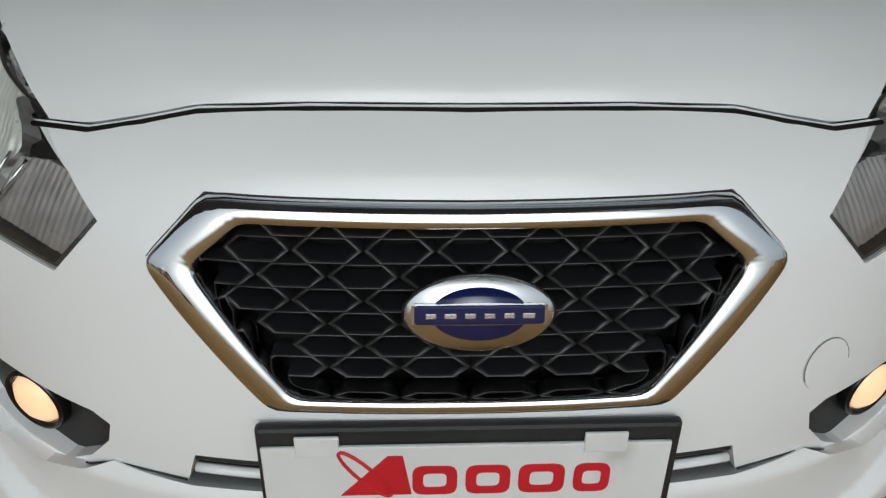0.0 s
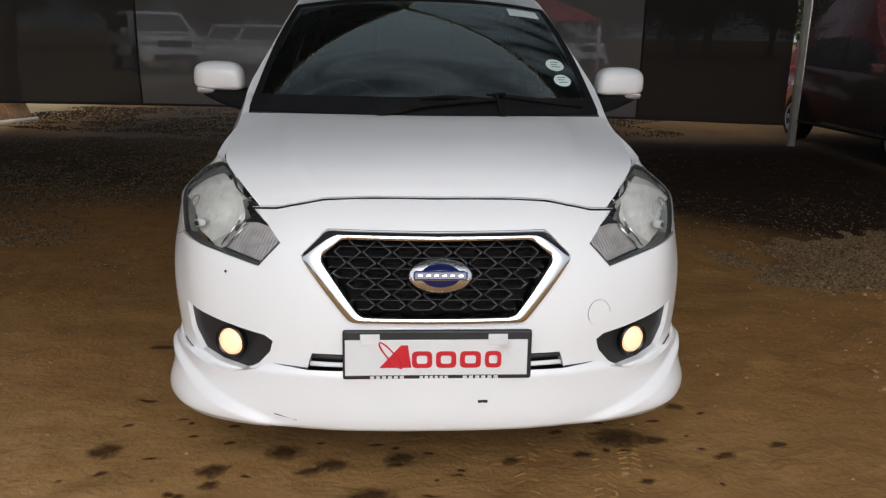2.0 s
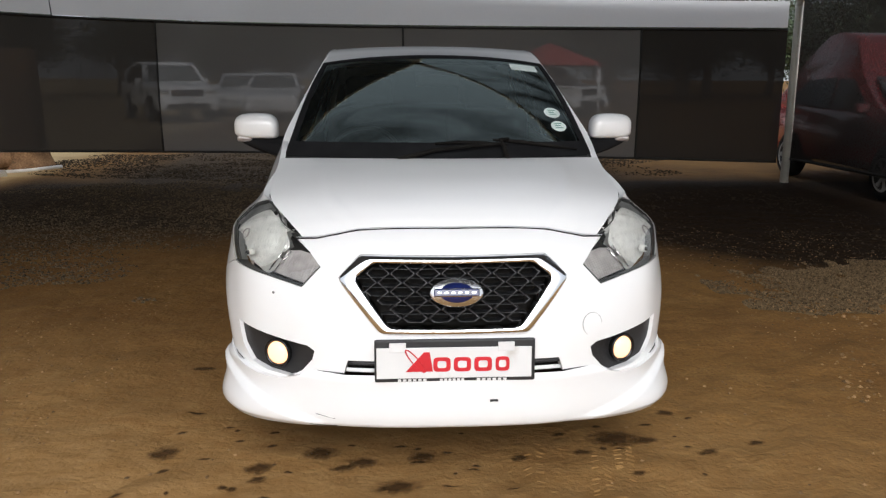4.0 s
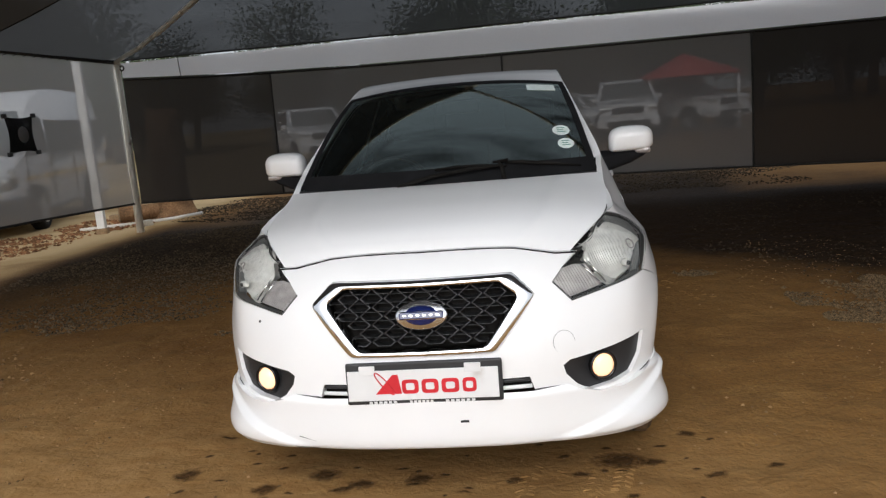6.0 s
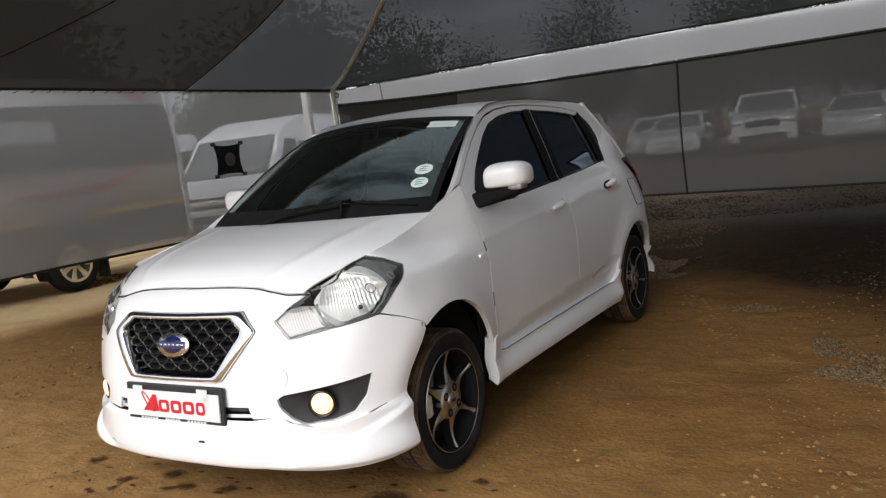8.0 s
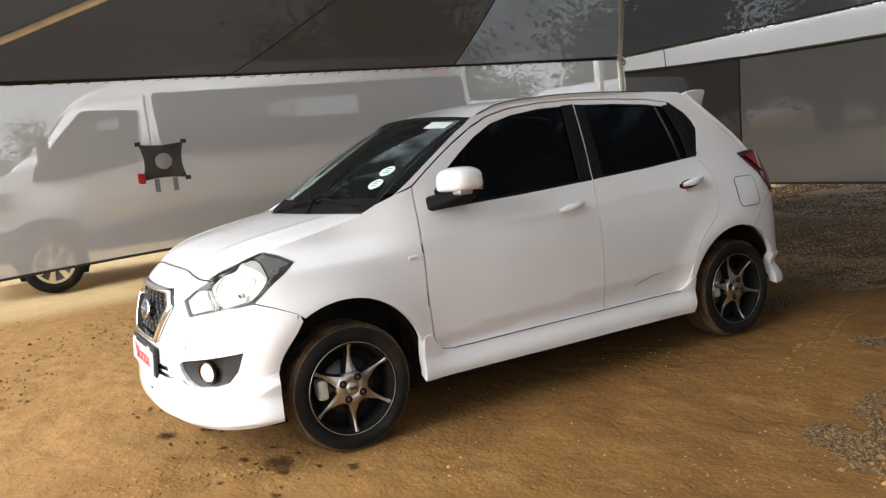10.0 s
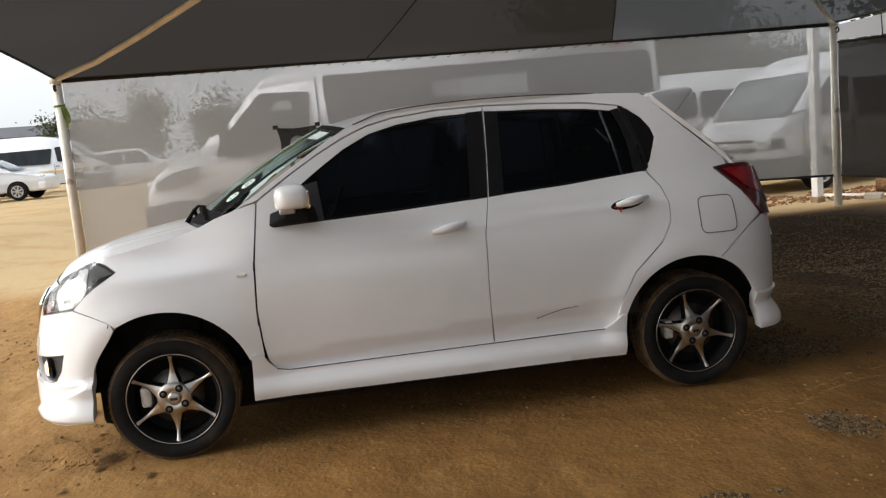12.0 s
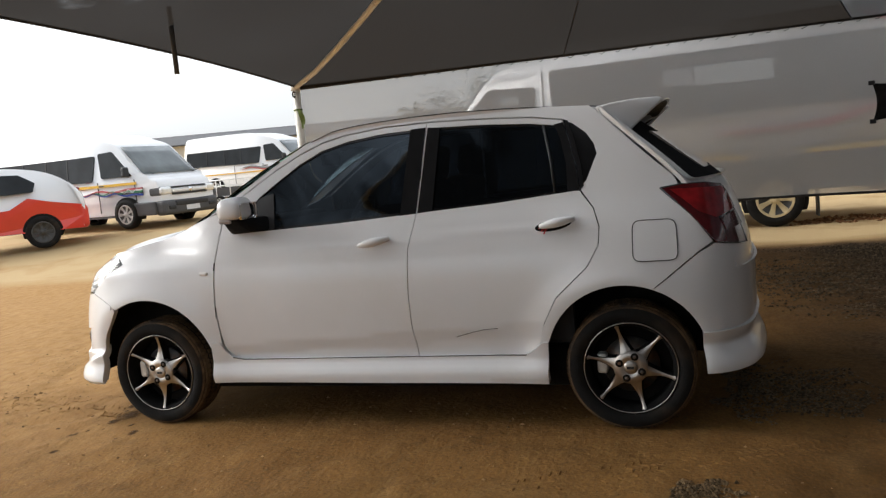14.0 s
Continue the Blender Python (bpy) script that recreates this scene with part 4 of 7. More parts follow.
bm = ring_loft([ring(.0, .001), ring(.02, .010), ring(.06, .0135), ring(.12, .0155), ring(.5, .0158), ring(.90, .0152), ring(.95, .0125), ring(.98, .008), ring(1.0, -.03)], body)
part("grille_surround", bm, CHROME, car, "polished chrome hexagonal grille surround")
part("grille_gasket", ring_loft([ring(-.025, -.004), ring(-.02, .002), ring(.03, .005)], body), BLACK, car)
part("grille_backing", skin([tuple(p) for p in by_angle(GO, 60)], body, [], .03, .01, lift=-.05), SHADOW_BLACK, car)
comb = tagged(new("honeycomb"), "black honeycomb grille insert")
comb.parent = car
cw, ch = .083, .0345
inner = gi * 1.0
for r in range(-4, 9):
    for c in range(-6, 7):
        cx, cz = (c + (r % 2) * .5) * cw, .553 + r * ch * .78
        hexa = [(cx - .50 * cw, cz), (cx - .28 * cw, cz + .39 * ch), (cx + .28 * cw, cz + .39 * ch), (cx + .5 * cw, cz), (cx + .28 * cw, cz - .39 * ch), (cx - .28 * cw, cz - .39 * ch)]
        if not inside(gi, np.array([(cx, cz)]))[0]:
            continue
        loops = []
        for f, off in ((1.05, -.034), (1.02, -.012), (.97, -.010), (.87, -.0105), (.82, -.016), (.77, -.045)):
            l = []
            for (x, z) in along(hexa, .03):
                l.append((np.clip(cx + (x - cx) * f, -.33, .33), cz + (z - cz) * f, off))
            loops.append(l)
        keep = inside(go * np.array([.97, 1]) + np.array([0, 0]), np.array([(p[0], p[1]) for p in loops[0]]))
        if keep.mean() > .7:
            part("cell", ring_loft(loops, body), GRILLE_BLACK, comb)
# round emblem with a bar, plain shapes
emblem = part("emblem", lathe([(0.0, .0), (0.0, .058), (.008, .064), (.013, .060), (.013, .0)], 48, "y"), SATIN, car, "chrome and blue oval badge")
emblem.matrix_basis = pose(.006, -.636, .661, -17, 0, 0) @ Matrix.Diagonal((1.34, -1, .72, 1))
disc = part("disc", lathe([(.0135, 0), (.0145, .043), (.010, .045)], 40, "y"), BLUE, emblem)
disc.matrix_basis = Matrix.Diagonal((.92, 1, 1, 1))
part("bar", box(.108, .008, .032, (0, .014, 0), .004), BLUE, emblem)
part("bar_rim", box(.114, .006, .039, (0, .012, 0), .004), SATIN, emblem)
for k, w in enumerate((.014, .016, .014, .014, .014, .016)):
    part("letter_bar", box(w * .66, .002, .0085, (-.040 + k * .016, .019, 0), .001), SATIN, emblem)

# head lamps
for sign in (1, -1):
    q = (lambda p: p) if sign > 0 else flip_s
    lamp = tagged(new("headlamp"), "clear-lensed headlamp with smoked grey border, slightly hazed")
    lamp.parent = car
    inner_p = [(s + (.77 - s) * .022, z + (.785 - z) * .040) for s, z in LAMP]
    part("housing", skin(q(LAMP), body, [], .03, .02, lift=-.085), GLOSS_BLACK, lamp)
    part("border", skin(q(LAMP), body, [q(inner_p)], .02, .035, lift=-.004), SMOKED, lamp, "smoked dark border")
    main = [(.604, .774), (.642, .812), (.70, .834), (.78, .856), (.880, .876), (.916, .858), (.934, .802), (.903, .757), (.848, .716), (.72, .700), (.672, .724)]
    dome = lambda u, v: -.012 - .046 * np.clip(1 - ((np.abs(u) - .785) / .150) ** 2 - ((v - .775) / .085) ** 2, 0, 1) ** .6 + .0013 * np.sin(np.abs(u) * 400) * (.35 + .65 * np.exp(-((v - .765) / .022) ** 4)) + .0006 * np.sin(v * 260)
    part("main_reflector", skin(q(rounded(main, .020)), body, [], .0042, .03, lift=dome), LAMP_SILVER, lamp, "deep silver fluted main reflector")
    park = [(.464, .728), (.514, .674), (.60, .688), (.648, .696), (.612, .764), (.56, .768), (.512, .762)]
    part("indicator_reflector", skin(q(park), body, [], .004, .03, lift=lambda u, v: -.014 + .0010 * np.sin((np.abs(u) + v * .35) * 560)), RIBBED, lamp, "ribbed indicator chamber")
    top = [(.850, .712), (.868, .716), (.944, .784), (1.040, .850), (.997, .876), (.927, .893), (.880, .884), (.920, .862), (.940, .802), (.908, .755)]
    part("rear_bezel", skin(q(top), body, [], .02, .02, lift=-.018), LAMP_GREY, lamp, "smoked grey rear corner")
    part("dark_strip", skin(q([(.995, .838), (1.036, .846), (.998, .814), (.944, .784), (.872, .716), (.852, .715), (.905, .752), (.938, .790)]), body, [], .02, .004, lift=-.013), LAMP_DARK, lamp, "black outer strip")
    for line, r in (([(.592, .764), (.615, .734), (.643, .699)], .0032), ([(.622, .770), (.640, .738), (.664, .702)], .0028)):
        part("trim_line", bent([(sign * s, z, -.008) for s, z in line], body, r, 6), CHROME, lamp)
    for s0, z0, r0, r1 in ((.860, .800, .019, .0022), (.968, .828, .013, .0022)):
        part("lamp_ring", tube([tuple(p) for p in body(*(np.array([(sign * (s0 + r0 * math.cos(t)), z0 + r0 * .8 * math.sin(t)) for t in np.linspace(0, 2 * math.pi, 20, endpoint=False)]).T), -.012)], r1, 5, closed=True), RIBBED, lamp)
    for s0, z0, r in ((.812, .744, .012),):
        c = body(np.array([s0 * sign]), np.array([z0]), -.032)[0]
        b = part("bulb", lathe([(.0, .0), (.0, r), (.022, r), (.024, r * .82), (.010, r * .70), (.010, 0)], 24, "y"), LAMP_SILVER, lamp)
        b.matrix_basis = pose(*c, 0, 0, 180 + sign * 38)
        g = part("bulb_tip", lathe([(.028, .0), (.027, r * .6), (.010, r * .65)], 16, "y"), LAMP_DARK, lamp)
        g.matrix_basis = pose(*c, 0, 0, 180 + sign * 38)
    lens = part("lens", skin(q(LAMP), body, [], .02, .012, lift=.002), LENS, lamp, "clear polycarbonate lens")
    lens.visible_shadow = False

# dark joint between bonnet and bumper
line = [(-s, z - .004, .0) for s, z in SHUT[::-1]] + [(s, z - .004, .0) for s, z in SHUT[1:]]
part("bonnet_joint", bent(line, body, .0032, 6), SHADOW_BLACK, car)

# fog lamp pockets, lit
for sign in (1, -1):
    q = (lambda p: p) if sign > 0 else flip_s
    pocket = part("fog_pocket", skin(q(FOG), body, [], .018, .04, lift=lambda u, v: -.012 - .026 * np.exp(-(((np.abs(u) - .60) / .10) ** 2 + ((v - .44) / .07) ** 2))), BLACK, car, "matt black fog lamp pocket")
    c = body(np.array([.603 * sign]), np.array([.438]), -.016)[0]
    place = pose(*c, 0, 0, 180 + sign * 26)
    f = part("fog_lamp", lathe([(-.02, .030), (-.02, .046), (.004, .049), (.009, .046), (.006, .041), (.0, .038)], 32, "y"), GLOSS_BLACK, pocket)
    f.matrix_basis = place
    g = part("fog_lens", lathe([(.017, .0), (.016, .014), (.013, .026), (.006, .036), (-.004, .039)], 32, "y"), FOG_GLOW, pocket, "lit warm fog lamp")
    g.matrix_basis = place

# tow-eye cap
cap = along(arc(.460, .543, .037, 0, 360, 30)[:-1], .01)
part("tow_cap", skin([tuple(p) for p in cap], body, [], .012, .004, lift=.0035), PAINT, car)
part("cap_joint", tube([tuple(p) for p in body(cap[:18, 0], cap[:18, 1], .0030)], .0009, 5), LAMP_GREY, car)

# number plate holder and plate
plate = tagged(new("number_plate"), "white plate with a red swoosh over a black dealer holder")
plate.parent = car
plate.matrix_basis = pose(0, -.680, .452, -4, 0, 0)
part("holder", box(.505, .016, .136, (0, .006, .002), .006), BLACK, plate)
part("plate_sheet", box(.486, .006, .098, (-.003, -.006, -.003), .002), WHITE_PLASTIC, plate)
for x in (-.18, .16):
    part("tape", box(.052, .005, .030, (x, -.0075, .047), .002), GREY_PRINT, plate, "strip of white tape")
# a red slanted mark and bars of its print
swoosh = bmesh.new()
tube([(-.125 + .036 * math.cos(t) * math.cos(.6) - .030 * math.sin(t) * math.sin(.6) * .4, -.0105, .004 + .036 * math.cos(t) * math.sin(.9) * -1 + .022 * math.sin(t)) for t in np.linspace(0, 6.1, 30)], .0022, 6, swoosh)
part("swoosh", swoosh, RED_PRINT, plate)
bm = bmesh.new()
for pts in (((-.155, -.030), (-.070, -.030), (-.080, .032), (-.098, .032)),):
    v = [bm.verts.new((x, y, z)) for y in (-.0085, -.0105) for x, z in pts]
    bm.faces.new(v[4:]), bm.faces.new(v[:4][::-1])
    for i in range(4):
        bm.faces.new((v[i], v[(i + 1) % 4], v[4 + (i + 1) % 4], v[4 + i]))
part("red_mark", bm, RED_PRINT, plate)
for x, w, hh in ((-.042, .054, .046), (.022, .054, .046), (.087, .056, .046), (.148, .044, .046)):
    o, i2 = rounded([(x - w / 2, -.008 - hh / 2), (x + w / 2, -.008 - hh / 2), (x + w / 2, -.008 + hh / 2), (x - w / 2, -.008 + hh / 2)], .014, 4), []
    i2 = [(x + (a - x) * .52, -.008 + (b + .008) * .50) for a, b in o]
    bm = bmesh.new()
    rows = [[bm.verts.new((a, y, b)) for a, b in l] for l, y in ((o, -.0085), (o, -.0105), (i2, -.0105), (i2, -.0085))]
    for r0, r1 in zip(rows, rows[1:]):
        for k in range(len(o)):
            bm.faces.new((r0[k], r0[(k + 1) % len(o)], r1[(k + 1) % len(o)], r1[k]))
    part("print_mark", bm, RED_PRINT, plate, "plain red rounded mark")
for x, w in ((-.135, .095), (-.010, .080), (.115, .100)):
    for k in range(6):
        part("caption_bar", box(w / 6 * .68, .002, .0075, (x - w / 2 + w / 6 * (k + .5), -.0028, -.0592), .0005), GREY_PRINT, plate)

# bonnet
HOOD_EDGE = smooth_curve([(-.470, .492, .817), (-.395, .541, .850), (-.24, .621, .900), (-.06, .645, .939), (.10, .646, .973), (.215, .648, 1.003)])
HOOD_MID = smooth_curve([(-.508, 0, .851), (-.47, 0, .879), (-.40, 0, .915), (-.25, 0, .957), (-.10, 0, .985), (.02, 0, 1.005), (.075, 0, 1.012)])


SHUT_LINE = np.array(along([(float(a), float(b), float(c)) for a, b, c in body(*np.array(SHUT).T)], .01, False))


def hood(u, v, off=0.0):
    """u from -1 to 1 across, v from the nose (0) to the screen (1)."""
    u, v = np.asarray(u, float), np.asarray(v, float)
    t = np.linspace(0, 1, len(HOOD_EDGE))
    e = np.stack([np.interp(v, t, HOOD_EDGE[:, i]) for i in range(3)], -1)
    c = np.stack([np.interp(v, t, HOOD_MID[:, i]) for i in range(3)], -1)
    a = np.abs(u)
    x = u * e[..., 1]
    y = c[..., 0] + (e[..., 0] - c[..., 0]) * (a ** 3.2 * (1 - v) + a ** 2 * v)
    crown = a ** 2.8
    z = c[..., 2] + (e[..., 2] - c[..., 2]) * crown
    crease = .006 * np.exp(-((a - .62 - .12 * v) / .05) ** 2) * np.sin(np.pi * np.clip(v, 0, 1))
    nose = np.clip(1 - v, 0, 1.2) ** 7
    x0 = a * HOOD_EDGE[0, 1]
    y0 = HOOD_MID[0, 0] + (HOOD_EDGE[0, 0] - HOOD_MID[0, 0]) * a ** 3.2
    z0 = HOOD_MID[0, 2] + (HOOD_EDGE[0, 2] - HOOD_MID[0, 2]) * a ** 2.8
    y = y + nose * (np.interp(x0, SHUT_LINE[:, 0], SHUT_LINE[:, 1]) - y0)
    z = z + nose * (np.interp(x0, SHUT_LINE[:, 0], SHUT_LINE[:, 2]) + .001 - z0)
    return np.stack([x, y, z + off + crease], -1)


part("bonnet", skin([(-.994, .004), (.994, .004), (.994, .994), (-.994, .994)], hood, [], .03, .008), PAINT, car)
part("bonnet_gap", skin([(-1, -.02), (1, -.02), (1, 1.0), (-1, 1.0)], hood, [], .08, .01, lift=-.03), SHADOW_BLACK, car)
# wings
arch = lambda w, a0, a1, n=22, g=0.0: [(w[0] + (w[2] + g) * math.cos(radians(a)), w[1] + (w[2] + g) * math.sin(radians(a))) for a in np.linspace(a0, a1, n)]
fender = [(1.03, .648), (.95, .684), (.866, .713), (.952, .782), (1.064, .855), (1.003, .888), (.932, .906), (1.06, .925), (1.168, .945), (1.324, .972), (1.428, 1.002), (1.50, 1.035), (1.60, 1.068), (1.688, 1.090),
          (1.652, .83), (1.641, .62), (1.655, .42)] + arch(WF, 17, 119, 24)
both("front_wing", fender, PAINT, step=.024, depth=.022)
for sign in (1, -1):
    rep = part("side_repeater", box(.046, .014, .018, (0, 0, 0), .0065, 3), LAMP_SILVER, car, "clear side indicator")
    rep.matrix_basis = pose(*body(np.array([1.596 * sign]), np.array([.788]), .003)[0], 0, 0, 90)
# doors with window openings
MID = [(2.701, .336), (2.691, .50), (2.691, .65), (2.700, .85), (2.738, 1.015), (2.760, 1.22), (2.778, 1.432)]
FRONT_TOP = [(2.55, 1.430), (2.345, 1.412), (2.22, 1.385), (2.105, 1.340), (1.98, 1.275), (1.884, 1.217), (1.78, 1.150), (1.694, 1.092)]
FRONT_SEAM = [(1.66, .83), (1.649, .62), (1.658, .48), (1.670, .40), (1.695, .352), (1.73, .333)]
FRONT_HOLE = [(1.83, .990), (1.865, .978), (2.30, .990), (2.729, 1.010), (2.749, 1.20), (2.766, 1.408), (2.55, 1.404), (2.36, 1.384), (2.22, 1.350), (2.10, 1.292), (1.98, 1.214), (1.88, 1.142), (1.80, 1.060), (1.80, 1.01)]
front_door = [(s - gap, z) for s, z in MID] + FRONT_TOP + FRONT_SEAM
REAR_SEAM = [(3.25, .337), (3.289, .373), (3.319, .478), (3.385, .602), (3.463, .673), (3.530, .733), (3.581, .82), (3.588, .90), (3.563, .98), (3.507, 1.052), (3.49, 1.16), (3.46, 1.28), (3.425, 1.378)]
REAR_HOLE = [(2.748, 1.012), (3.12, 1.030), (3.478, 1.058), (3.462, 1.18), (3.435, 1.29), (3.405, 1.357), (3.28, 1.378), (3.05, 1.397), (2.788, 1.408), (2.768, 1.20)]
rear_door = [(s + gap, z) for s, z in MID[::-1]] + REAR_SEAM[:0] + [(2.704, .336)] * 0
rear_door = [(2.704, .336)] + REAR_SEAM + [(3.287, 1.402), (3.05, 1.420)] + [(s + gap, z) for s, z in MID[::-1][:-1]]
for sign in (1, -1):
    q = (lambda p: p) if sign > 0 else flip_s
    for nm, poly, hole in (("front_door", front_door, FRONT_HOLE), ("rear_door", rear_door, REAR_HOLE)):
        crease = lambda u, v: .004 * np.exp(-((v - .86 - .03 * (np.abs(u) - 1.7)) / .018) ** 2) - .24 * np.clip(.415 + .045 * (np.abs(u) - 1.7) - v, 0, .062)
        d = part(nm, skin(q(poly), body, [q(hole)], .026, .02, lift=crease), PAINT, car)
        part("window_seal", skin(q([(s + (np.mean([h[0] for h in hole]) - s) * -.004, z) for s, z in hole]), body, [q([(s + (sum(h[0] for h in hole) / len(hole) - s) * .035, z + (1.2 - z) * .06) for s, z in hole])], .03, .012, lift=-.005), GLOSS_BLACK, d)
        part("window_glass", skin(q(hole), body, [], .05, .004, lift=-.011), TINT, d, "dark tinted window")
        pillar = [(2.655, 1.006), (2.7345, 1.010), (2.756, 1.20), (2.773, 1.412), (2.695, 1.410)] if nm == "front_door" else [(2.742, 1.011), (2.815, 1.016), (2.845, 1.405), (2.782, 1.410), (2.763, 1.20)]
        part("pillar_trim", skin(q(pillar), body, [], .03, .008, lift=.0015), CERAMIC, d, "black pillar trim")
        if nm == "rear_door":
            part("pillar_trim", skin(q([(3.45, 1.060), (3.506, 1.058), (3.4895, 1.16), (3.4595, 1.28), (3.429, 1.368), (3.39, 1.362), (3.42, 1.29), (3.445, 1.18)]), body, [], .03, .008, lift=.0015), CERAMIC, d, "black pillar trim")
            part("glass_divider", bent([((s if sign > 0 else -s), z, -.008) for s, z in ((3.395, 1.05), (3.375, 1.20), (3.34, 1.365))], body, .007, 6), BLACK, d)
        hs, hz = (2.533, .883) if nm == "front_door" else (3.408, .918)
        dish = [(hs + .082 * math.cos(t), hz + .024 * math.sin(t) + .06 * .16 * math.cos(t)) for t in np.linspace(0, 2 * math.pi, 24, endpoint=False)]
        if nm == "rear_door":
            part("handle_recess", skin(q([(s - .02, z) for s, z in dish]), body, [], .01, .002, lift=.0035), SHADOW_BLACK, d, "dark hollow left by a broken handle")
        grip = bmesh.new()
        pts = [(((hs + t) if sign > 0 else -(hs + t)), hz + .012 + t * .17, .012 + .020 * math.cos(t / .078 * 1.45)) for t in np.linspace(-.078, .078, 13)]
        a = np.array(pts)
        tube([tuple(p) for p in body(a[:, 0], a[:, 1], a[:, 2])], [.008 + .013 * math.sin(math.pi * (i + .6) / 13.2) for i in range(13)], 12, grip)
        h = part("handle", grip, PAINT, d, "white pull handle" if nm == "front_door" else "white pull handle, cracked and hanging askew")
        if nm == "rear_door" and sign > 0:
            for k in range(3):
                part("red_splinter", bent([(hs - .085 + k * .012, hz - .012 - k * .012, .006), (hs - .055 + k * .006, hz + .004, .014)], body, .003, 5), RED_PRINT, d, "red broken edge")
    # mirror sail, black corner before the window
    sail = [(1.80, 1.012), (1.835, .992), (1.875, .980), (1.98, .986), (1.965, 1.16), (1.895, 1.145), (1.81, 1.068)]
    part("mirror_sail", skin(q(sail), body, [], .03, .008, lift=-.001), BLACK, car)

# side of the cabin: pillars, cant rail, rear quarter
HATCH_EDGE = [(3.585, 1.405), (3.66, 1.335), (3.76, 1.24), (3.86, 1.15), (3.93, 1.085), (3.94, 1.052)]
side = ([(1.694, 1.100), (1.78, 1.158), (1.884, 1.225), (1.98, 1.283), (2.105, 1.348), (2.22, 1.393), (2.345, 1.420), (2.55, 1.438), (2.778, 1.440), (3.05, 1.428), (3.287, 1.410), (3.430, 1.384),
         (3.468, 1.28), (3.497, 1.16), (3.513, 1.056), (3.567, .984), (3.592, .90), (3.585, .82), (3.533, .730), (3.466, .669), (3.388, .598), (3.322, .478), (3.295, .398), (3.334, .398)] +
        arch(WR, 161, 68, 16) + [(3.81, .634), (3.90, .70), (3.998, .772), (4.068, .808), (3.98, .93), (3.858, 1.046), (3.94, 1.055)] + HATCH_EDGE[::-1][1:] +
        [(3.55, 1.432), (3.29, 1.452), (3.0, 1.466), (2.78, 1.470), (2.5, 1.464), (2.3, 1.447), (2.19, 1.418), (2.124, 1.388), (2.0, 1.320), (1.86, 1.232), (1.70, 1.130), (1.58, 1.060), (1.62, 1.078), (1.68, 1.096)])
QUARTER = [(3.502, 1.070), (3.535, 1.10), (3.585, 1.215), (3.572, 1.26), (3.535, 1.312), (3.47, 1.362), (3.440, 1.372), (3.47, 1.28), (3.492, 1.18)]
both("body_side", side, PAINT, [QUARTER], step=.026, depth=.03)
both("quarter_trim", [(3.430, 1.381), (3.452, 1.374), (3.484, 1.28), (3.512, 1.17), (3.524, 1.078), (3.508, 1.060), (3.492, 1.17), (3.464, 1.28)], CERAMIC, step=.03, depth=.006, lift=.0025, label="black pillar trim")
both("quarter_glass", QUARTER, GLOSS_BLACK, step=.03, depth=.006, lift=-.004, label="black quarter window")
fuel = rounded([(3.727, .745), (3.913, .742), (3.915, .912), (3.732, .915)], .035)
part("fuel_flap", skin(fuel, body, [], .02, .004, lift=.003), PAINT, car)
fa = along(fuel, .01)
part("flap_joint", tube([tuple(p) for p in body(fa[:, 0], fa[:, 1], .0022)], .0022, 5, closed=True), BLACK, car)

# sill skirts
skirt = [(1.60, .428), (1.645, .432), (1.665, .39), (1.70, .350), (1.76, .336), (2.70, .335), (3.22, .337), (3.27, .366), (3.31, .402), (3.335, .40), (3.322, .205), (2.4, .212), (1.590, .222)]
both("side_skirt", skirt, PAINT, step=.024, depth=.05, lift=lambda u, v: .008 + .030 * ease(v, .34, .25) - .008 * ease(v, .235, .21), label="white moulded sill skirt")
for sign in (1, -1):
    part("sill_joint", bent([(sign * s, z, .006) for s, z in [(1.70, .350), (1.76, .3375), (2.2, .3370), (2.7, .3370), (3.1, .338), (3.23, .340)]], body, .0025, 5), BLACK, car)

# roof
ROOF_EDGE = smooth_curve([(.90, .528, 1.386), (.98, .522, 1.414), (1.08, .512, 1.444), (1.28, .505, 1.462), (1.56, .503, 1.469), (1.85, .505, 1.463), (2.1, .507, 1.449), (2.33, .510, 1.430), (2.40, .505, 1.418)])


def roof(u, v, off=0.0):
    u, v = np.asarray(u, float), np.asarray(v, float)
    t = np.linspace(0, 1, len(ROOF_EDGE))
    y, x, z = (np.interp(v, t, ROOF_EDGE[:, i]) for i in range(3))
    a = np.abs(u)
    bow = .105 * (1 - v) ** 3
    return np.stack([u * x, y - bow * (1 - a ** 2), z + (.016 + .018 * (1 - v) ** 4) * (1 - a ** 2.2) + off], -1)


part("roof", skin([(-1, 0), (1, 0), (1, 1), (-1, 1)], roof, [], .05, .02), PAINT, car)
for sign in (1, -1):
    part("roof_ditch", bent([(sign * .997, v, .0) for v in np.linspace(0.06, 1, 30)], roof, .003, 6), BLACK, car)


# windscreen
def screen(u, v, off=0.0):
    u, v = np.asarray(u, float), np.asarray(v, float)
    a = np.abs(u)
    x = u * (.632 + (.524 - .632) * v)
    y = .095 + (.795 - .095) * v + (.155 + (.105 - .155) * v) * a ** 2.2
    z = 1.010 + (1.424 - 1.010) * v + .030 * np.sin(np.pi * v) - (.0 + .036 * v) * a ** 2.2
    return np.stack([x, y - off * .8, z + off * .6], -1)


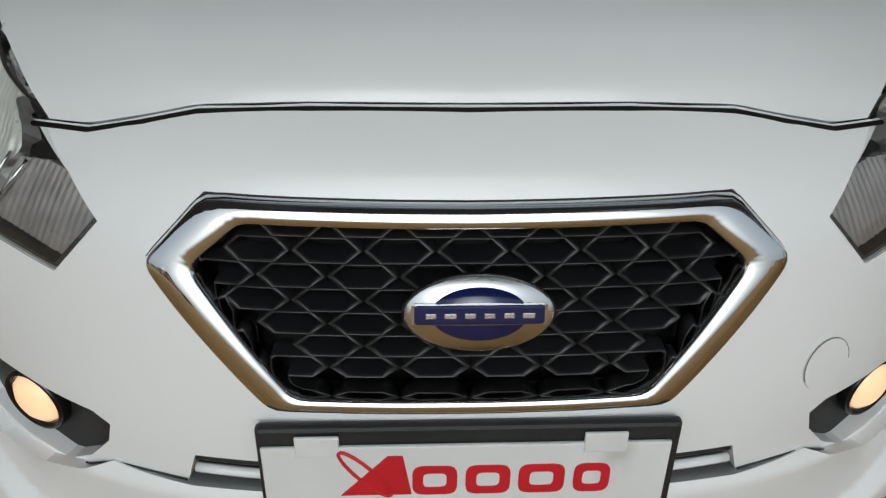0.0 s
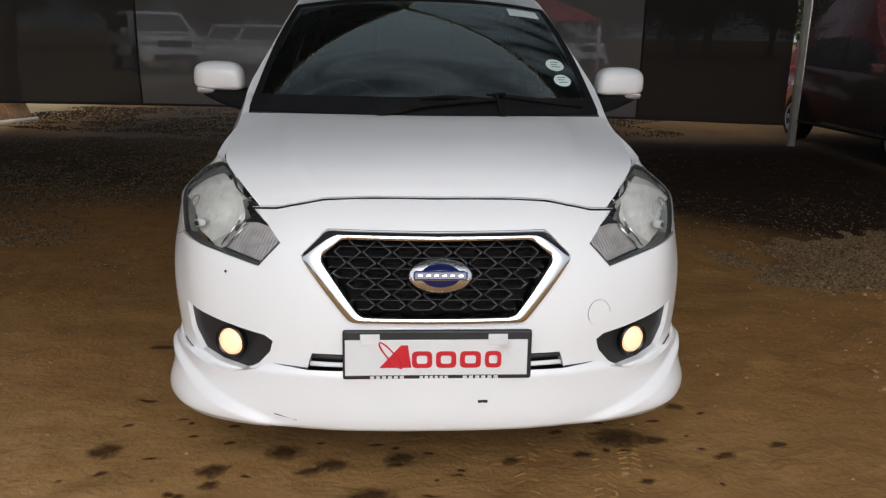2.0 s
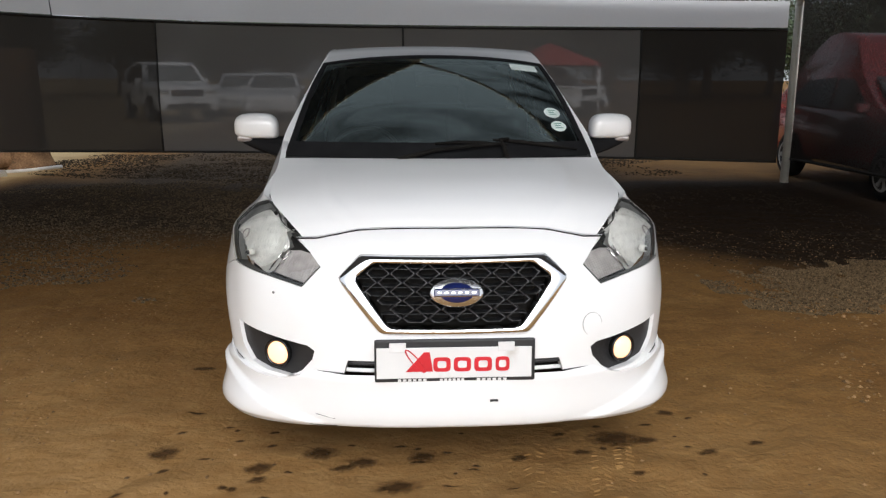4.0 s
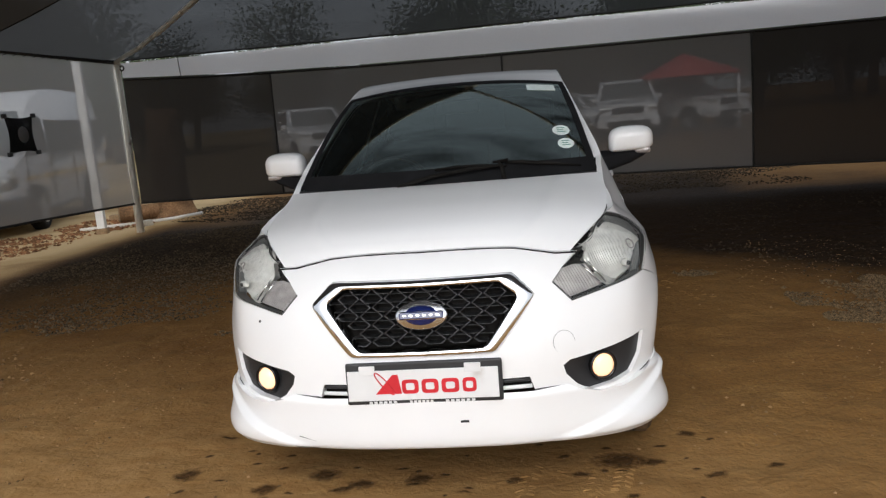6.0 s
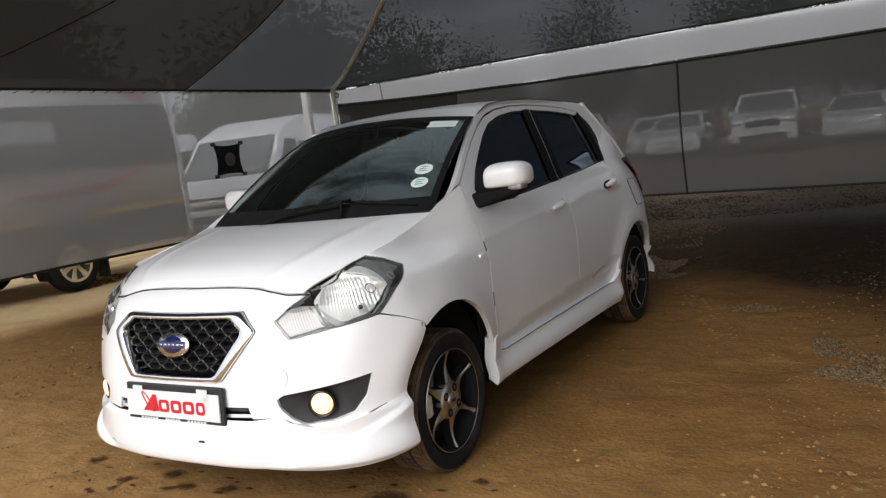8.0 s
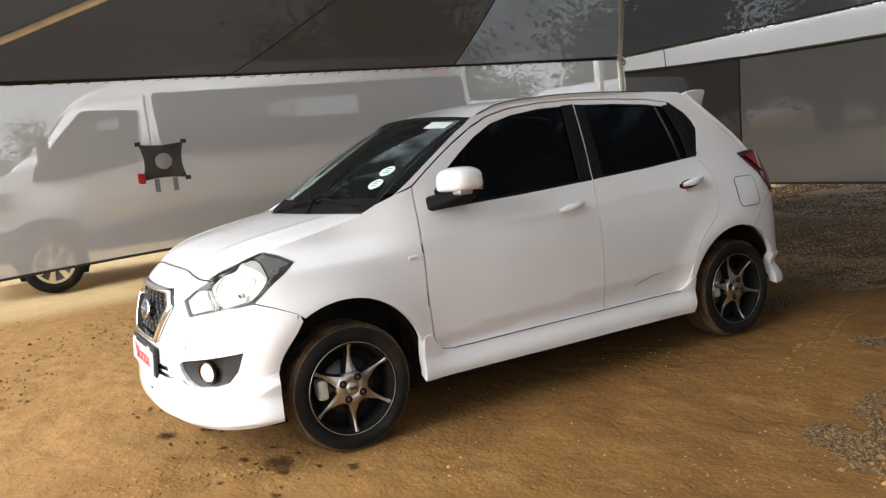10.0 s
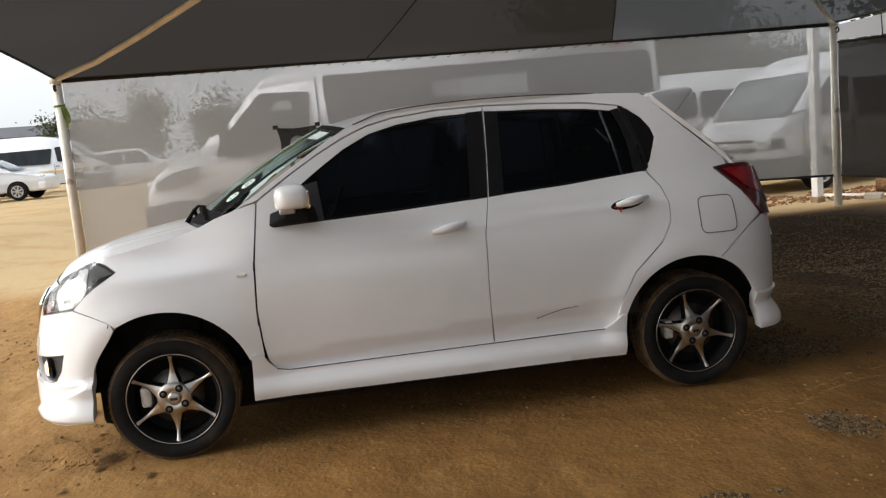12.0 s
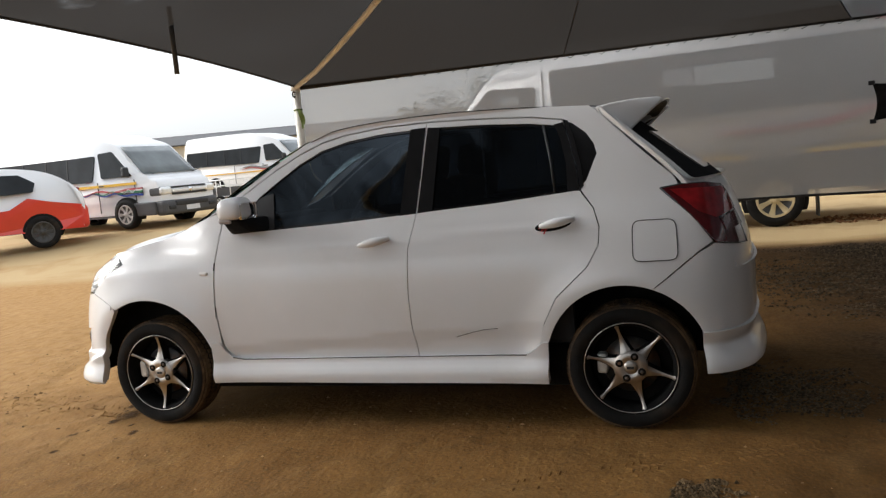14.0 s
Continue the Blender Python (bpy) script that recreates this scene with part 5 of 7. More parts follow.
scr = part("windscreen", skin([(-1, 0), (1, 0), (1, 1), (-1, 1)], screen, [], .06, .004), SCREEN, car, "slightly tinted windscreen")
scr.visible_shadow = False
part("screen_band", skin([(-1, .0), (1, .0), (1, 1), (-1, 1)], screen, [[(-.955, .11), (.955, .11), (.95, .955), (-.95, .955)]], .05, .002, lift=.0015), CERAMIC, scr, "black ceramic border")
for (u, v, r, z) in ((.835, .35, .037, 0), (.845, .232, .034, 0)):
    disc = [(u + r / .60 * math.cos(t), v + r / .80 * math.sin(t)) for t in np.linspace(0, 2 * math.pi, 26, endpoint=False)]
    st = part("licence_disc", skin(disc, screen, [], .02, .001, lift=.0025), STICKER, scr, "round pale green licence disc")
    for k in range(3):
        bar = [(u - .028, v - .018 + k * .018), (u + .028 - .012 * (k % 2), v - .018 + k * .018), (u + .028 - .012 * (k % 2), v - .012 + k * .018), (u - .028, v - .012 + k * .018)]
        part("print_bar", skin(bar, screen, [], .03, .0005, lift=.0035), STICKER_INK, st)
part("paper_slip", skin([(.66, .835), (.90, .835), (.90, .925), (.66, .925)], screen, [], .03, .001, lift=.0025), STICKER, scr, "pale green paper slip on the screen")
# cowl and wipers
part("cowl", sheet(lambda u, v: Vector((u * .64, .062 + .045 * v + .15 * abs(u) ** 2.2, 1.000 + .012 * v - .004 * abs(u) - .02 * (1 - v))), 24, 4, -1, 1), BLACK, car, "black plastic cowl with wiper arms")
for arm, blade in (([(-.27, -.02, .015), (-.05, .030, .03), (.18, .055, .035), (.40, .075, .03)], [(-.04, .092, .012), (.10, .097, .016), (.26, .092, .016), (.43, .082, .012)]),
                   ([(.41, -.02, .012), (.40, .055, .03), (.38, .098, .035), (.44, .108, .03)], [(.34, .118, .012), (.52, .098, .016), (.70, .070, .016), (.90, .035, .012)])):
    w = part("wiper", tube([tuple(screen(u, v, o)) for u, v, o in arm], [.010, .009, .007, .006], 8), SHADOW_BLACK, car)
    part("blade", tube([tuple(screen(u, v, o)) for u, v, o in blade], [.005, .008, .008, .004], 6), SHADOW_BLACK, w)

# door mirrors
for sign in (1, -1):
    mir = tagged(new("door_mirror"), "white mirror shell with a clear indicator strip on a black foot")
    mir.parent = car
    mir.matrix_basis = Matrix.Diagonal((sign, 1, 1, 1))
    bm = bmesh.new()
    bmesh.ops.create_uvsphere(bm, u_segments=28, v_segments=18, radius=1)
    for v in bm.verts:
        x, y, z = v.co
        sq = lambda c: math.copysign(abs(c) ** .62, c)
        lo = math.copysign(abs(z) ** .45, z)
        v.co = Vector((.805 + .100 * math.copysign(abs(x) ** .5, x), .628 + .072 * sq(y) + .02 * x, 1.092 + ((.072 - .012 * max(0, x)) * sq(z) if z > 0 else .040 * lo) + .006 * x))
    part("shell", smooth(bm), PAINT, mir)
    part("mirror_glass", box(.150, .004, .078, (.806, .694, 1.094), .014, 3), CHROME, mir)
    bm = bmesh.new()   # boat-shaped black underside that runs in to the door
    for x, y, z in ((.720, .585, 1.056), (.720, .690, 1.056), (.880, .600, 1.056), (.884, .690, 1.056), (.735, .575, 1.030), (.862, .600, 1.030), (.868, .680, 1.030), (.800, .610, .998), (.800, .690, .998),
                    (.715, .600, .980), (.715, .715, .985), (.655, .500, .966), (.655, .740, .980), (.655, .520, 1.035), (.655, .720, 1.055)):
        bm.verts.new((x, y, z))
    bmesh.ops.convex_hull(bm, input=bm.verts)
    bmesh.ops.bevel(bm, geom=list(bm.edges), offset=.007, segments=2, affect="EDGES", profile=.5)
    part("foot", smooth(bm, False), CERAMIC, mir, "black plastic mirror foot")
    part("indicator_strip", box(.070, .070, .026, (.852, .612, 1.053), .010, 3), RIBBED, mir, "clear indicator strip")

# hatch, rear glass, bumper, lamps, roof spoiler
HATCH = smooth_curve([(.68, .66, 3.020, .11), (.78, .645, 3.010, .13), (.92, .645, 2.970, .17), (1.02, .650, 2.930, .186), (1.075, .642, 2.885, .178), (1.18, .616, 2.755, .146), (1.31, .571, 2.59, .117), (1.41, .532, 2.45, .076)])


def hatch(u, v, off=0.0):
    u, v = np.asarray(u, float), np.asarray(v, float)
    t = np.linspace(0, 1, len(HATCH))
    z, x, y, b = (np.interp(v, t, HATCH[:, i]) for i in range(4))
    return np.stack([u * (x + off * .3), y - b * np.abs(u) ** 2.8 + off, z + off * .3], -1)


part("tailgate", skin([(-1, 0), (1, 0), (1, 1), (-1, 1)], hatch, [rounded([(-.935, .535), (.935, .535), (.955, .95), (-.955, .95)], .05)], .03, .02), PAINT, car)
part("rear_window", skin([(-.955, .52), (.955, .52), (.97, .97), (-.97, .97)], hatch, [], .04, .004, lift=-.004), REAR_GLASS, car, "dark rear window")
part("rear_window_border", skin([(-.945, .525), (.945, .525), (.962, .96), (-.962, .96)], hatch, [rounded([(-.58, .62), (.58, .62), (.62, .84), (-.62, .84)], .05)], .04, .002, lift=-.0025), CERAMIC, car, "black ceramic border")
for sign in (1, -1):
    q = (lambda p: p) if sign > 0 else flip_s
    tail = [(3.862, 1.043), (3.95, 1.052), (4.12, 1.050), (4.27, 1.034), (4.33, .90), (4.355, .772), (4.25, .782), (4.075, .806), (3.985, .925)]
    t = part("tail_lamp", skin(q(tail), body, [], .02, .02, lift=lambda u, v: .004 + .012 * np.exp(-((np.abs(u) - 4.1) / .12) ** 2)), DARK_RED, car, "dark red tail lamp")
    part("red_lens", skin(q([(3.90, 1.036), (4.25, 1.028), (4.29, .935), (4.10, .905), (4.02, .935)]), body, [], .02, .003, lift=.019), RED_LENS, t)
    part("clear_lens", skin(q([(4.12, .900), (4.28, .925), (4.31, .860), (4.14, .850)]), body, [], .02, .003, lift=.019), DARK_RED, t)
    part("gasket", bent([(sign * s, z, .004) for s, z in tail + tail[:1]], body, .004, 5), BLACK, t)
rear_half = arch(WR, 68, 22, 12) + [(4.00, .432), (S_END, .432), (S_END, .70), (4.45, .700), (4.37, .760), (4.25, .774), (4.077, .798), (4.0, .765), (3.90, .694)]
both("rear_bumper", rear_half, PAINT, step=.026, depth=.03)
rear_kit = [(3.995, .428), (4.3, .428), (S_END, .428), (S_END, .262), (4.3, .258), (4.0, .252)]
both("rear_apron", rear_kit, PAINT, step=.024, depth=.05, lift=lambda u, v: .012 - .022 * np.exp(-((v - .375) / .03) ** 2) + .036 * ease(v, .36, .262), label="white flared rear apron")


def wing(u, v, off=0.0):
    """Roof spoiler: u across, v from the root to the tip."""
    u, v = np.asarray(u, float), np.asarray(v, float)
    a = np.abs(u)
    return np.stack([u * (.515 - .095 * v), 2.375 + .30 * v - .075 * a ** 3 * v, 1.428 + .022 * v + .010 * np.sin(np.pi * v) - .018 * a ** 2 - (.020 + .030 * a ** 4) * a ** 2 + off], -1)


bm = bmesh.new()
n_u, n_v = 40, 12
top = [[bm.verts.new(Vector(wing(np.array(-1 + 2 * i / n_u), np.array(j / n_v)))) for j in range(n_v + 1)] for i in range(n_u + 1)]
low = [[bm.verts.new(Vector(wing(np.array(-1 + 2 * i / n_u), np.array(j / n_v))) - Vector((0, .004, .006 + .055 * (1 - j / n_v) ** 1.2 * (1 + 0.9 * abs(-1 + 2 * i / n_u) ** 6)))) for j in range(n_v + 1)] for i in range(n_u + 1)]
for i in range(n_u):
    for j in range(n_v):
        bm.faces.new((top[i][j], top[i + 1][j], top[i + 1][j + 1], top[i][j + 1])), bm.faces.new((low[i][j], low[i][j + 1], low[i + 1][j + 1], low[i + 1][j]))
for i in range(n_u):
    bm.faces.new((top[i][n_v], top[i + 1][n_v], low[i + 1][n_v], low[i][n_v])), bm.faces.new((top[i + 1][0], top[i][0], low[i][0], low[i + 1][0]))
for i in (0, n_u):
    for j in range(n_v):
        bm.faces.new((top[i][j], top[i][j + 1], low[i][j + 1], low[i][j]))
part("roof_spoiler", smooth(bm), PAINT, car, "white roof-edge spoiler")
part("spoiler_underside", sheet(lambda u, v: Vector(wing(np.array(u), np.array(v))) - Vector((0, .004, .010 + .055 * (1 - v) ** 1.2)), 24, 8, -.96, .96, .05, .97), BLACK, car, "black underside of the spoiler")
for sign in (1, -1):
    bm = bmesh.new()
    fin = [(2.365, 1.422), (2.432, 1.300), (2.452, 1.274), (2.490, 1.282), (2.612, 1.388), (2.664, 1.428), (2.645, 1.443), (2.53, 1.444), (2.43, 1.434)]
    lean = lambda y, z: .537 + .035 * (1.43 - z) / .13 - .34 * max(0, y - 2.38)
    ins = [bm.verts.new((sign * (lean(y, z) - .034), y, z)) for y, z in fin]
    outs = [bm.verts.new((sign * lean(y, z), y, z)) for y, z in fin]
    bm.faces.new(ins), bm.faces.new(outs[::-1])
    for i in range(len(fin)):
        bm.faces.new((ins[i], outs[i], outs[(i + 1) % len(fin)], ins[(i + 1) % len(fin)]))
    bmesh.ops.recalc_face_normals(bm, faces=bm.faces)
    bmesh.ops.bevel(bm, geom=list(bm.edges), offset=.010, segments=3, affect="EDGES", profile=.5)
    part("spoiler_side", smooth(bm), PAINT, car)
    bm = bmesh.new()
    inner = [bm.verts.new((sign * (lean(y, z) - .038), y, z)) for y, z in ((2.41, 1.40), (2.455, 1.308), (2.485, 1.312), (2.612, 1.396), (2.645, 1.425))]
    bm.faces.new(inner)
    part("spoiler_inner", thicken(bm, .003), BLACK, car)

# underbody, wheel wells, cabin
part("floor_pan", box(1.24, 3.05, .20, (0, 1.20, .25), .03), SHADOW_BLACK, car)
part("engine_bay", box(1.10, .62, .40, (0, -.16, .58), .05), SHADOW_BLACK, car)
part("firewall", box(1.24, .10, .66, (0, .40, .66), .02), SHADOW_BLACK, car)
for y, r in ((0.013, .372), (2.45, .350)):
    for sign in (1, -1):
        bm = bmesh.new()
        rows = [[bm.verts.new((sign * x, y + (r + .012) * math.cos(a), .30 + (r + .012) * math.sin(a))) for a in np.linspace(-.06, math.pi + .06, 24)] for x in (.50, .705 if y < 1 else .722)]
        for j in range(23):
            bm.faces.new((rows[0][j], rows[0][j + 1], rows[1][j + 1], rows[1][j])).smooth = True
        c = bm.verts.new((sign * .50, y, .30))
        for j in range(23):
            bm.faces.new((c, rows[0][j + 1], rows[0][j]))
        part("wheel_well", bm, SHADOW_BLACK, car)
for sign in (1, -1):
    part("door_card", box(.03, 1.75, .62, (sign * .655, 1.35, .68), .02), DASH, car)
part("parcel_shelf", box(1.15, .40, .03, (0, 2.45, 1.00), .01), DASH, car)
part("headliner", sheet(lambda u, v: Vector(roof(np.array(u * .97), np.array(v), -.03)), 10, 12, -1, 1), DASH, car)
bm = box(1.26, .42, .26, (0, .50, .86), .07, 4)
box(1.10, .20, .06, (0, .36, .985), .025, 3, bm)
part("dashboard", smooth(bm, False), DASH, car)
wheel = part("steering_wheel", lathe([(-.013, .180), (0, .193), (.013, .180), (0, .167)], 36, "y", closed=True), BLACK, car)
wheel.matrix_basis = pose(-.33, .80, .92, -24, 0, 0)
part("hub", box(.30, .03, .05, (0, 0, 0), .012), BLACK, wheel)
part("airbag", lathe([(-.03, .0), (-.03, .06), (.01, .07), (.03, .04)], 20, "y"), BLACK, wheel)
part("inside_mirror", box(.21, .03, .06, (0.02, .80, 1.31), .014, 3), BLACK, car)


def car_seat(x, y, w):
    s = tagged(new("seat"), "dark cloth seat with a head restraint")
    s.parent = car
    s.matrix_basis = pose(x, y, 0)
    part("cushion", box(w, .50, .16, (0, 0, .52), .05, 4), SEAT_CLOTH, s)
    part("backrest", box(w * .96, .14, .60, (0, .28, .86), .05, 4, rot=Matrix.Rotation(radians(-14), 4, "X")), SEAT_CLOTH, s)
    for dx in ((0,) if w < .7 else (-.36, .36)):
        part("head_restraint", box(.26, .09, .17, (dx, .375, 1.24), .035, 4, rot=Matrix.Rotation(radians(-10), 4, "X")), SEAT_CLOTH, s)
        part("stalk", tube([(dx - .05, .35, 1.08), (dx - .05, .37, 1.20)], .006, 6), STEEL, s)
        part("stalk", tube([(dx + .05, .35, 1.08), (dx + .05, .37, 1.20)], .006, 6), STEEL, s)


car_seat(-.33, 1.15, .48), car_seat(.33, 1.15, .48), car_seat(0, 1.95, 1.18)


# ---- wheels ----
def road_wheel(x, y, sign, turn):
    w = tagged(new("wheel"), "black alloy wheel with six machined silver spokes, dusty tyre")
    w.parent = car
    w.matrix_basis = pose(x, y, .274) @ Matrix.Diagonal((sign, 1.045, 1.045, 1))
    W, R = .094, .267
    part("tyre", lathe([(-W + .02, .196), (-W, .205), (-W - .006, .230), (-W + .002, .252), (-W + .014, .262), (-.05, R), (.05, R), (W - .014, .262), (W - .002, .252), (W + .006, .230), (W, .205), (W - .014, .193), (W - .03, .188), (-W + .03, .188)], 64, closed=True), RUBBER, w)
    tread = bmesh.new()
    for k in range(64):
        for side, sk in ((-.052, .3), (.052, -.3), (0, .0)):
            a = 2 * math.pi * (k + (.5 if side == 0 else 0)) / 64
            m = Matrix.Rotation(a, 4, "X") @ Matrix.Translation((side, 0, R + .0005)) @ Matrix.Rotation(sk, 4, "Z")
            r = bmesh.ops.create_cube(tread, size=1)
            bmesh.ops.transform(tread, matrix=m @ Matrix.Diagonal((.042, .021, .004, 1)), verts=r["verts"])
    part("tread", tread, DUSTY_RUBBER, w, "dusty tread blocks")
    part("tyre_shoulder", lathe([(.045, R + .0008), (W - .018, .2640), (W - .006, .2570), (W - .003, .2525)], 64), DUSTY_RUBBER, w, "soil-stained tyre shoulder")
    rim = part("rim", lathe([(-.075, .186), (.0, .176), (.050, .178), (.076, .186), (.084, .1935), (.090, .1935), (.091, .189), (.084, .183), (.060, .172), (-.02, .168), (-.075, .178)], 64, closed=True), ALLOY_DARK, w, "black rim barrel")
    part("rim_lip", lathe([(.0865, .1945), (.0915, .1938), (.0922, .1915), (.0885, .1895)], 64), ALLOY, rim, "bright machined rim edge")
    for k in range(6):
        a = 2 * math.pi * k / 6 + turn
        bm, face = bmesh.new(), bmesh.new()
        secs = []
        for t in np.linspace(0, 1, 9):
            r = .058 + (.188 - .058) * t
            hw = .024 * (1 - t) ** 2.4 + .0065 + .007 * t ** 8
            xo = .078 - .016 * math.sin(math.pi * t) + .006 * t
            secs.append((r, hw, xo))
        for target, dx, inset in ((bm, 0, 0.0), (face, .0012, .0022)):
            rows = []
            for r, hw, xo in secs:
                h = hw - inset
                prof = [(-h - .004, xo - .035), (-h, xo), (-h * .22, xo + .002), (0, xo - .001), (h * .22, xo + .002), (h, xo), (h + .004, xo - .035)] if target is bm else [(-h, xo + dx), (-h * .25, xo + .003 + dx), (h * .25, xo + .003 + dx), (h, xo + dx)]
                rows.append([target.verts.new((px, r * math.cos(a) - c * math.sin(a), r * math.sin(a) + c * math.cos(a))) for c, px in prof])
            for q0, q1 in zip(rows, rows[1:]):
                for j in range(len(q0) - 1):
                    target.faces.new((q0[j], q1[j], q1[j + 1], q0[j + 1]))
        sp = part("spoke", bm, ALLOY_DARK, rim)
        part("spoke_face", face, ALLOY, sp, "machined silver spoke face")
    part("hub_face", lathe([(.050, .072), (.074, .072), (.0815, .068), (.0835, .034), (.080, .030), (.080, .0)], 40), ALLOY, rim)
    part("centre_cap", lathe([(.078, .0295), (.086, .027), (.088, .018), (.0885, .0)], 30), ALLOY, rim, "silver cap with a dark oval mark")
    part("cap_mark", box(.002, .030, .012, (.0892, 0, 0), .0008), BLACK, rim)
    for k in range(4):
        a = 2 * math.pi * (k + .5) / 4 + turn * .5
        part("lug_hole", lathe([(.0845, .0165), (.0850, .0150), (.0848, .0)], 16, at=(0, .049 * math.cos(a), .049 * math.sin(a))), SHADOW_BLACK, rim)
        part("lug_nut", lathe([(.080, .008), (.0862, .0075), (.0868, .005), (.0868, 0)], 6, at=(0, .049 * math.cos(a), .049 * math.sin(a))), STEEL, rim)
    part("brake_disc", lathe([(.012, .0), (.012, .118), (.022, .118), (.022, .0)], 40), STEEL, w, "grey brake disc")
    part("backing_plate", lathe([(-.012, .172), (-.010, .150), (-.008, .0)], 36), SHADOW_BLACK, w, "black backing plate")
    part("caliper", box(.06, .046, .088, (.03, -.118, .012), .014, 3), CALIPER, w, "pale brake caliper")


road_wheel(.668, 0.024, 1, .50), road_wheel(.666, 2.464, 1, .785)
road_wheel(-.668, 0.024, -1, .3), road_wheel(-.666, 2.464, -1, .1)

# scuffs, chips and dents
for pts, r in (([(.110, .320, .018), (.122, .321, .018), (.136, .320, .018)], .0042), ([(-.30, .262, .022), (-.38, .256, .023), (-.44, .268, .025)], .0012), ([(-.37, .235, .032), (-.45, .229, .033), (-.50, .241, .036)], .0011),
               ([(.74, .222, .034), (.80, .226, .036), (.875, .232, .037)], .006), ([(2.903, .430, .0005), (2.99, .452, .001), (3.04, .462, .001), (3.105, .466, .0005)], .0014), ([(-.62, .635, .001), (-.625, .638, .001)], .004),
               ([(-.25, .262, .022), (-.34, .256, .023)], .0010), ([(1.028, .644, .001), (1.024, .628, .001)], .0016), ([(1.643, .56, .001), (1.645, .62, .001)], .002), ([(1.652, .80, .001), (1.655, .84, .001)], .003)):
    part("paint_chip", bent(pts, body, r, 6), BLACK, car, "dark scrape in the paint")


# ---- small things of the carport ----
tagged(part("hanging_pipe", tube([(-1.86, -1.46, 2.21), (-1.86, -1.46, 2.78)], 0.022, 12), POLE_DARK), "short dark steel pipe hanging down from the roof net", "pipe")
STRAP = material("green_strap", (0.09, 0.13, 0.02), 0.8, vary=0.4, scale=60)
strap = thing("strap", "faded green strap tied round a post", "strap", m=pose(-4.99, -1.93, 1.95))
part("loop", lathe([(-.012, .057), (0, .060), (.012, .057)], 20, "z", at=(-.01, -.02, .10)), STRAP, strap)
part("tail", sheet(lambda u, v: Vector((.050 + .012 * math.sin(v * 7), .03 + (u - .5) * .05 * (1 - v * .5) + .02 * v, .10 - .24 * v)), 3, 10), STRAP, strap)
part("tail", sheet(lambda u, v: Vector((.060 + .010 * math.sin(v * 6 + 1), .05 + (u - .5) * .04 * (1 - v * .4) + .03 * math.sin(v * 2), .08 - .17 * v)), 3, 10), STRAP, strap)
TIMBER = material("weathered_timber", (0.26, 0.17, 0.09), 0.85, vary=0.2, scale=9, fine=0.2, fine_scale=50, bump=0.3, bump_scale=40)
CONCRETE = material("rough_concrete", (0.36, 0.32, 0.26), 0.9, vary=0.15, scale=7, fine=0.2, fine_scale=60, bump=0.4, bump_scale=50)
for x, y, sx, sy, sz, rz, m in ((-6.35, 9.3, .9, .13, .10, 8, TIMBER), (-5.62, 8.15, .24, .16, .09, 40, CONCRETE), (-6.3, -2.2, .22, .16, .12, 20, CONCRETE)):
    bm = box(sx, sy, sz, (0, 0, sz / 2), .02, 2)
    for v in bm.verts:
        v.co += Vector((noise.noise(v.co * 9), noise.noise(v.co * 9 + Vector((5, 0, 0))), noise.noise(v.co * 9 + Vector((0, 5, 0))))) * .014
    ob = tagged(part("timber_block" if m is TIMBER else "concrete_block", bm, m), "rough sawn timber offcut lying on the ground" if m is TIMBER else "broken concrete block lying by a post", "block", "loose blocks")
    ob.matrix_basis = pose(x, y, ground_z(x, y) - .005, 0, 0, rz)


# white square post of the next carport, a stump, a log and a pipe beyond the corner
WHITE_POST = material("white_painted_post", (0.74, 0.73, 0.70), 0.55, vary=0.06, scale=5, second=(0.55, 0.48, 0.38), mask_scale=4, mask=(0.58, 0.75), bump=0.05, bump_scale=40)
post = thing("square_post", "white painted square post with an earth-stained foot behind the net", "post", m=pose(-5.93, 7.52, ground_z(-5.93, 7.52), 0, 0, 12))
part("shaft", box(.11, .11, 2.42, (0, 0, 1.19), .008), WHITE_POST, post)
part("foot", box(.15, .15, .10, (0, 0, .03), .02), TIMBER, post, "brown stained concrete foot")
STUMP_BARK = material("brown_bark", (0.20, 0.115, 0.058), 0.9, vary=0.3, scale=5, fine=0.25, fine_scale=40, bump=0.7, bump_scale=22)
stump = thing("tree_stump", "thick brown tree trunk standing behind the net corner", "tree trunk", m=pose(-5.72, 9.35, ground_z(-5.72, 9.35)))
bm = bmesh.new()
rings = []
for z, r in ((-.05, .40), (.06, .34), (.18, .29), (.45, .265), (1.0, .25), (1.7, .24), (1.72, .20)):
    rings.append([bm.verts.new((r * (1 + .10 * noise.noise((2 * math.cos(t), 2 * math.sin(t), z * 2)) + .05 * math.sin(7 * t)) * math.cos(t), r * (1 + .10 * noise.noise((2 * math.cos(t), 2 * math.sin(t), z * 2)) + .05 * math.sin(7 * t)) * math.sin(t), z)) for t in np.linspace(0, 2 * math.pi, 28, endpoint=False)])
for a, b in zip(rings, rings[1:]):
    for k in range(28):
        bm.faces.new((a[k], a[(k + 1) % 28], b[(k + 1) % 28], b[k])).smooth = True
bm.faces.new(rings[-1])
part("trunk", bm, STUMP_BARK, stump)
log = thing("log", "short sawn log lying by the stump", "log", m=pose(-6.12, 8.95, ground_z(-6.12, 8.95) + .12, 0, 0, 35))
part("bark", lathe([(-.30, .125), (-.1, .132), (.1, .128), (.30, .122)], 20, "x"), STUMP_BARK, log)
part("cut_end", lathe([(.301, .120), (.303, .06), (.302, 0)], 20, "x"), TIMBER, log, "pale sawn end")
part("cut_end", lathe([(-.301, .120), (-.303, .06), (-.302, 0)], 20, "x"), TIMBER, log, "pale sawn end")
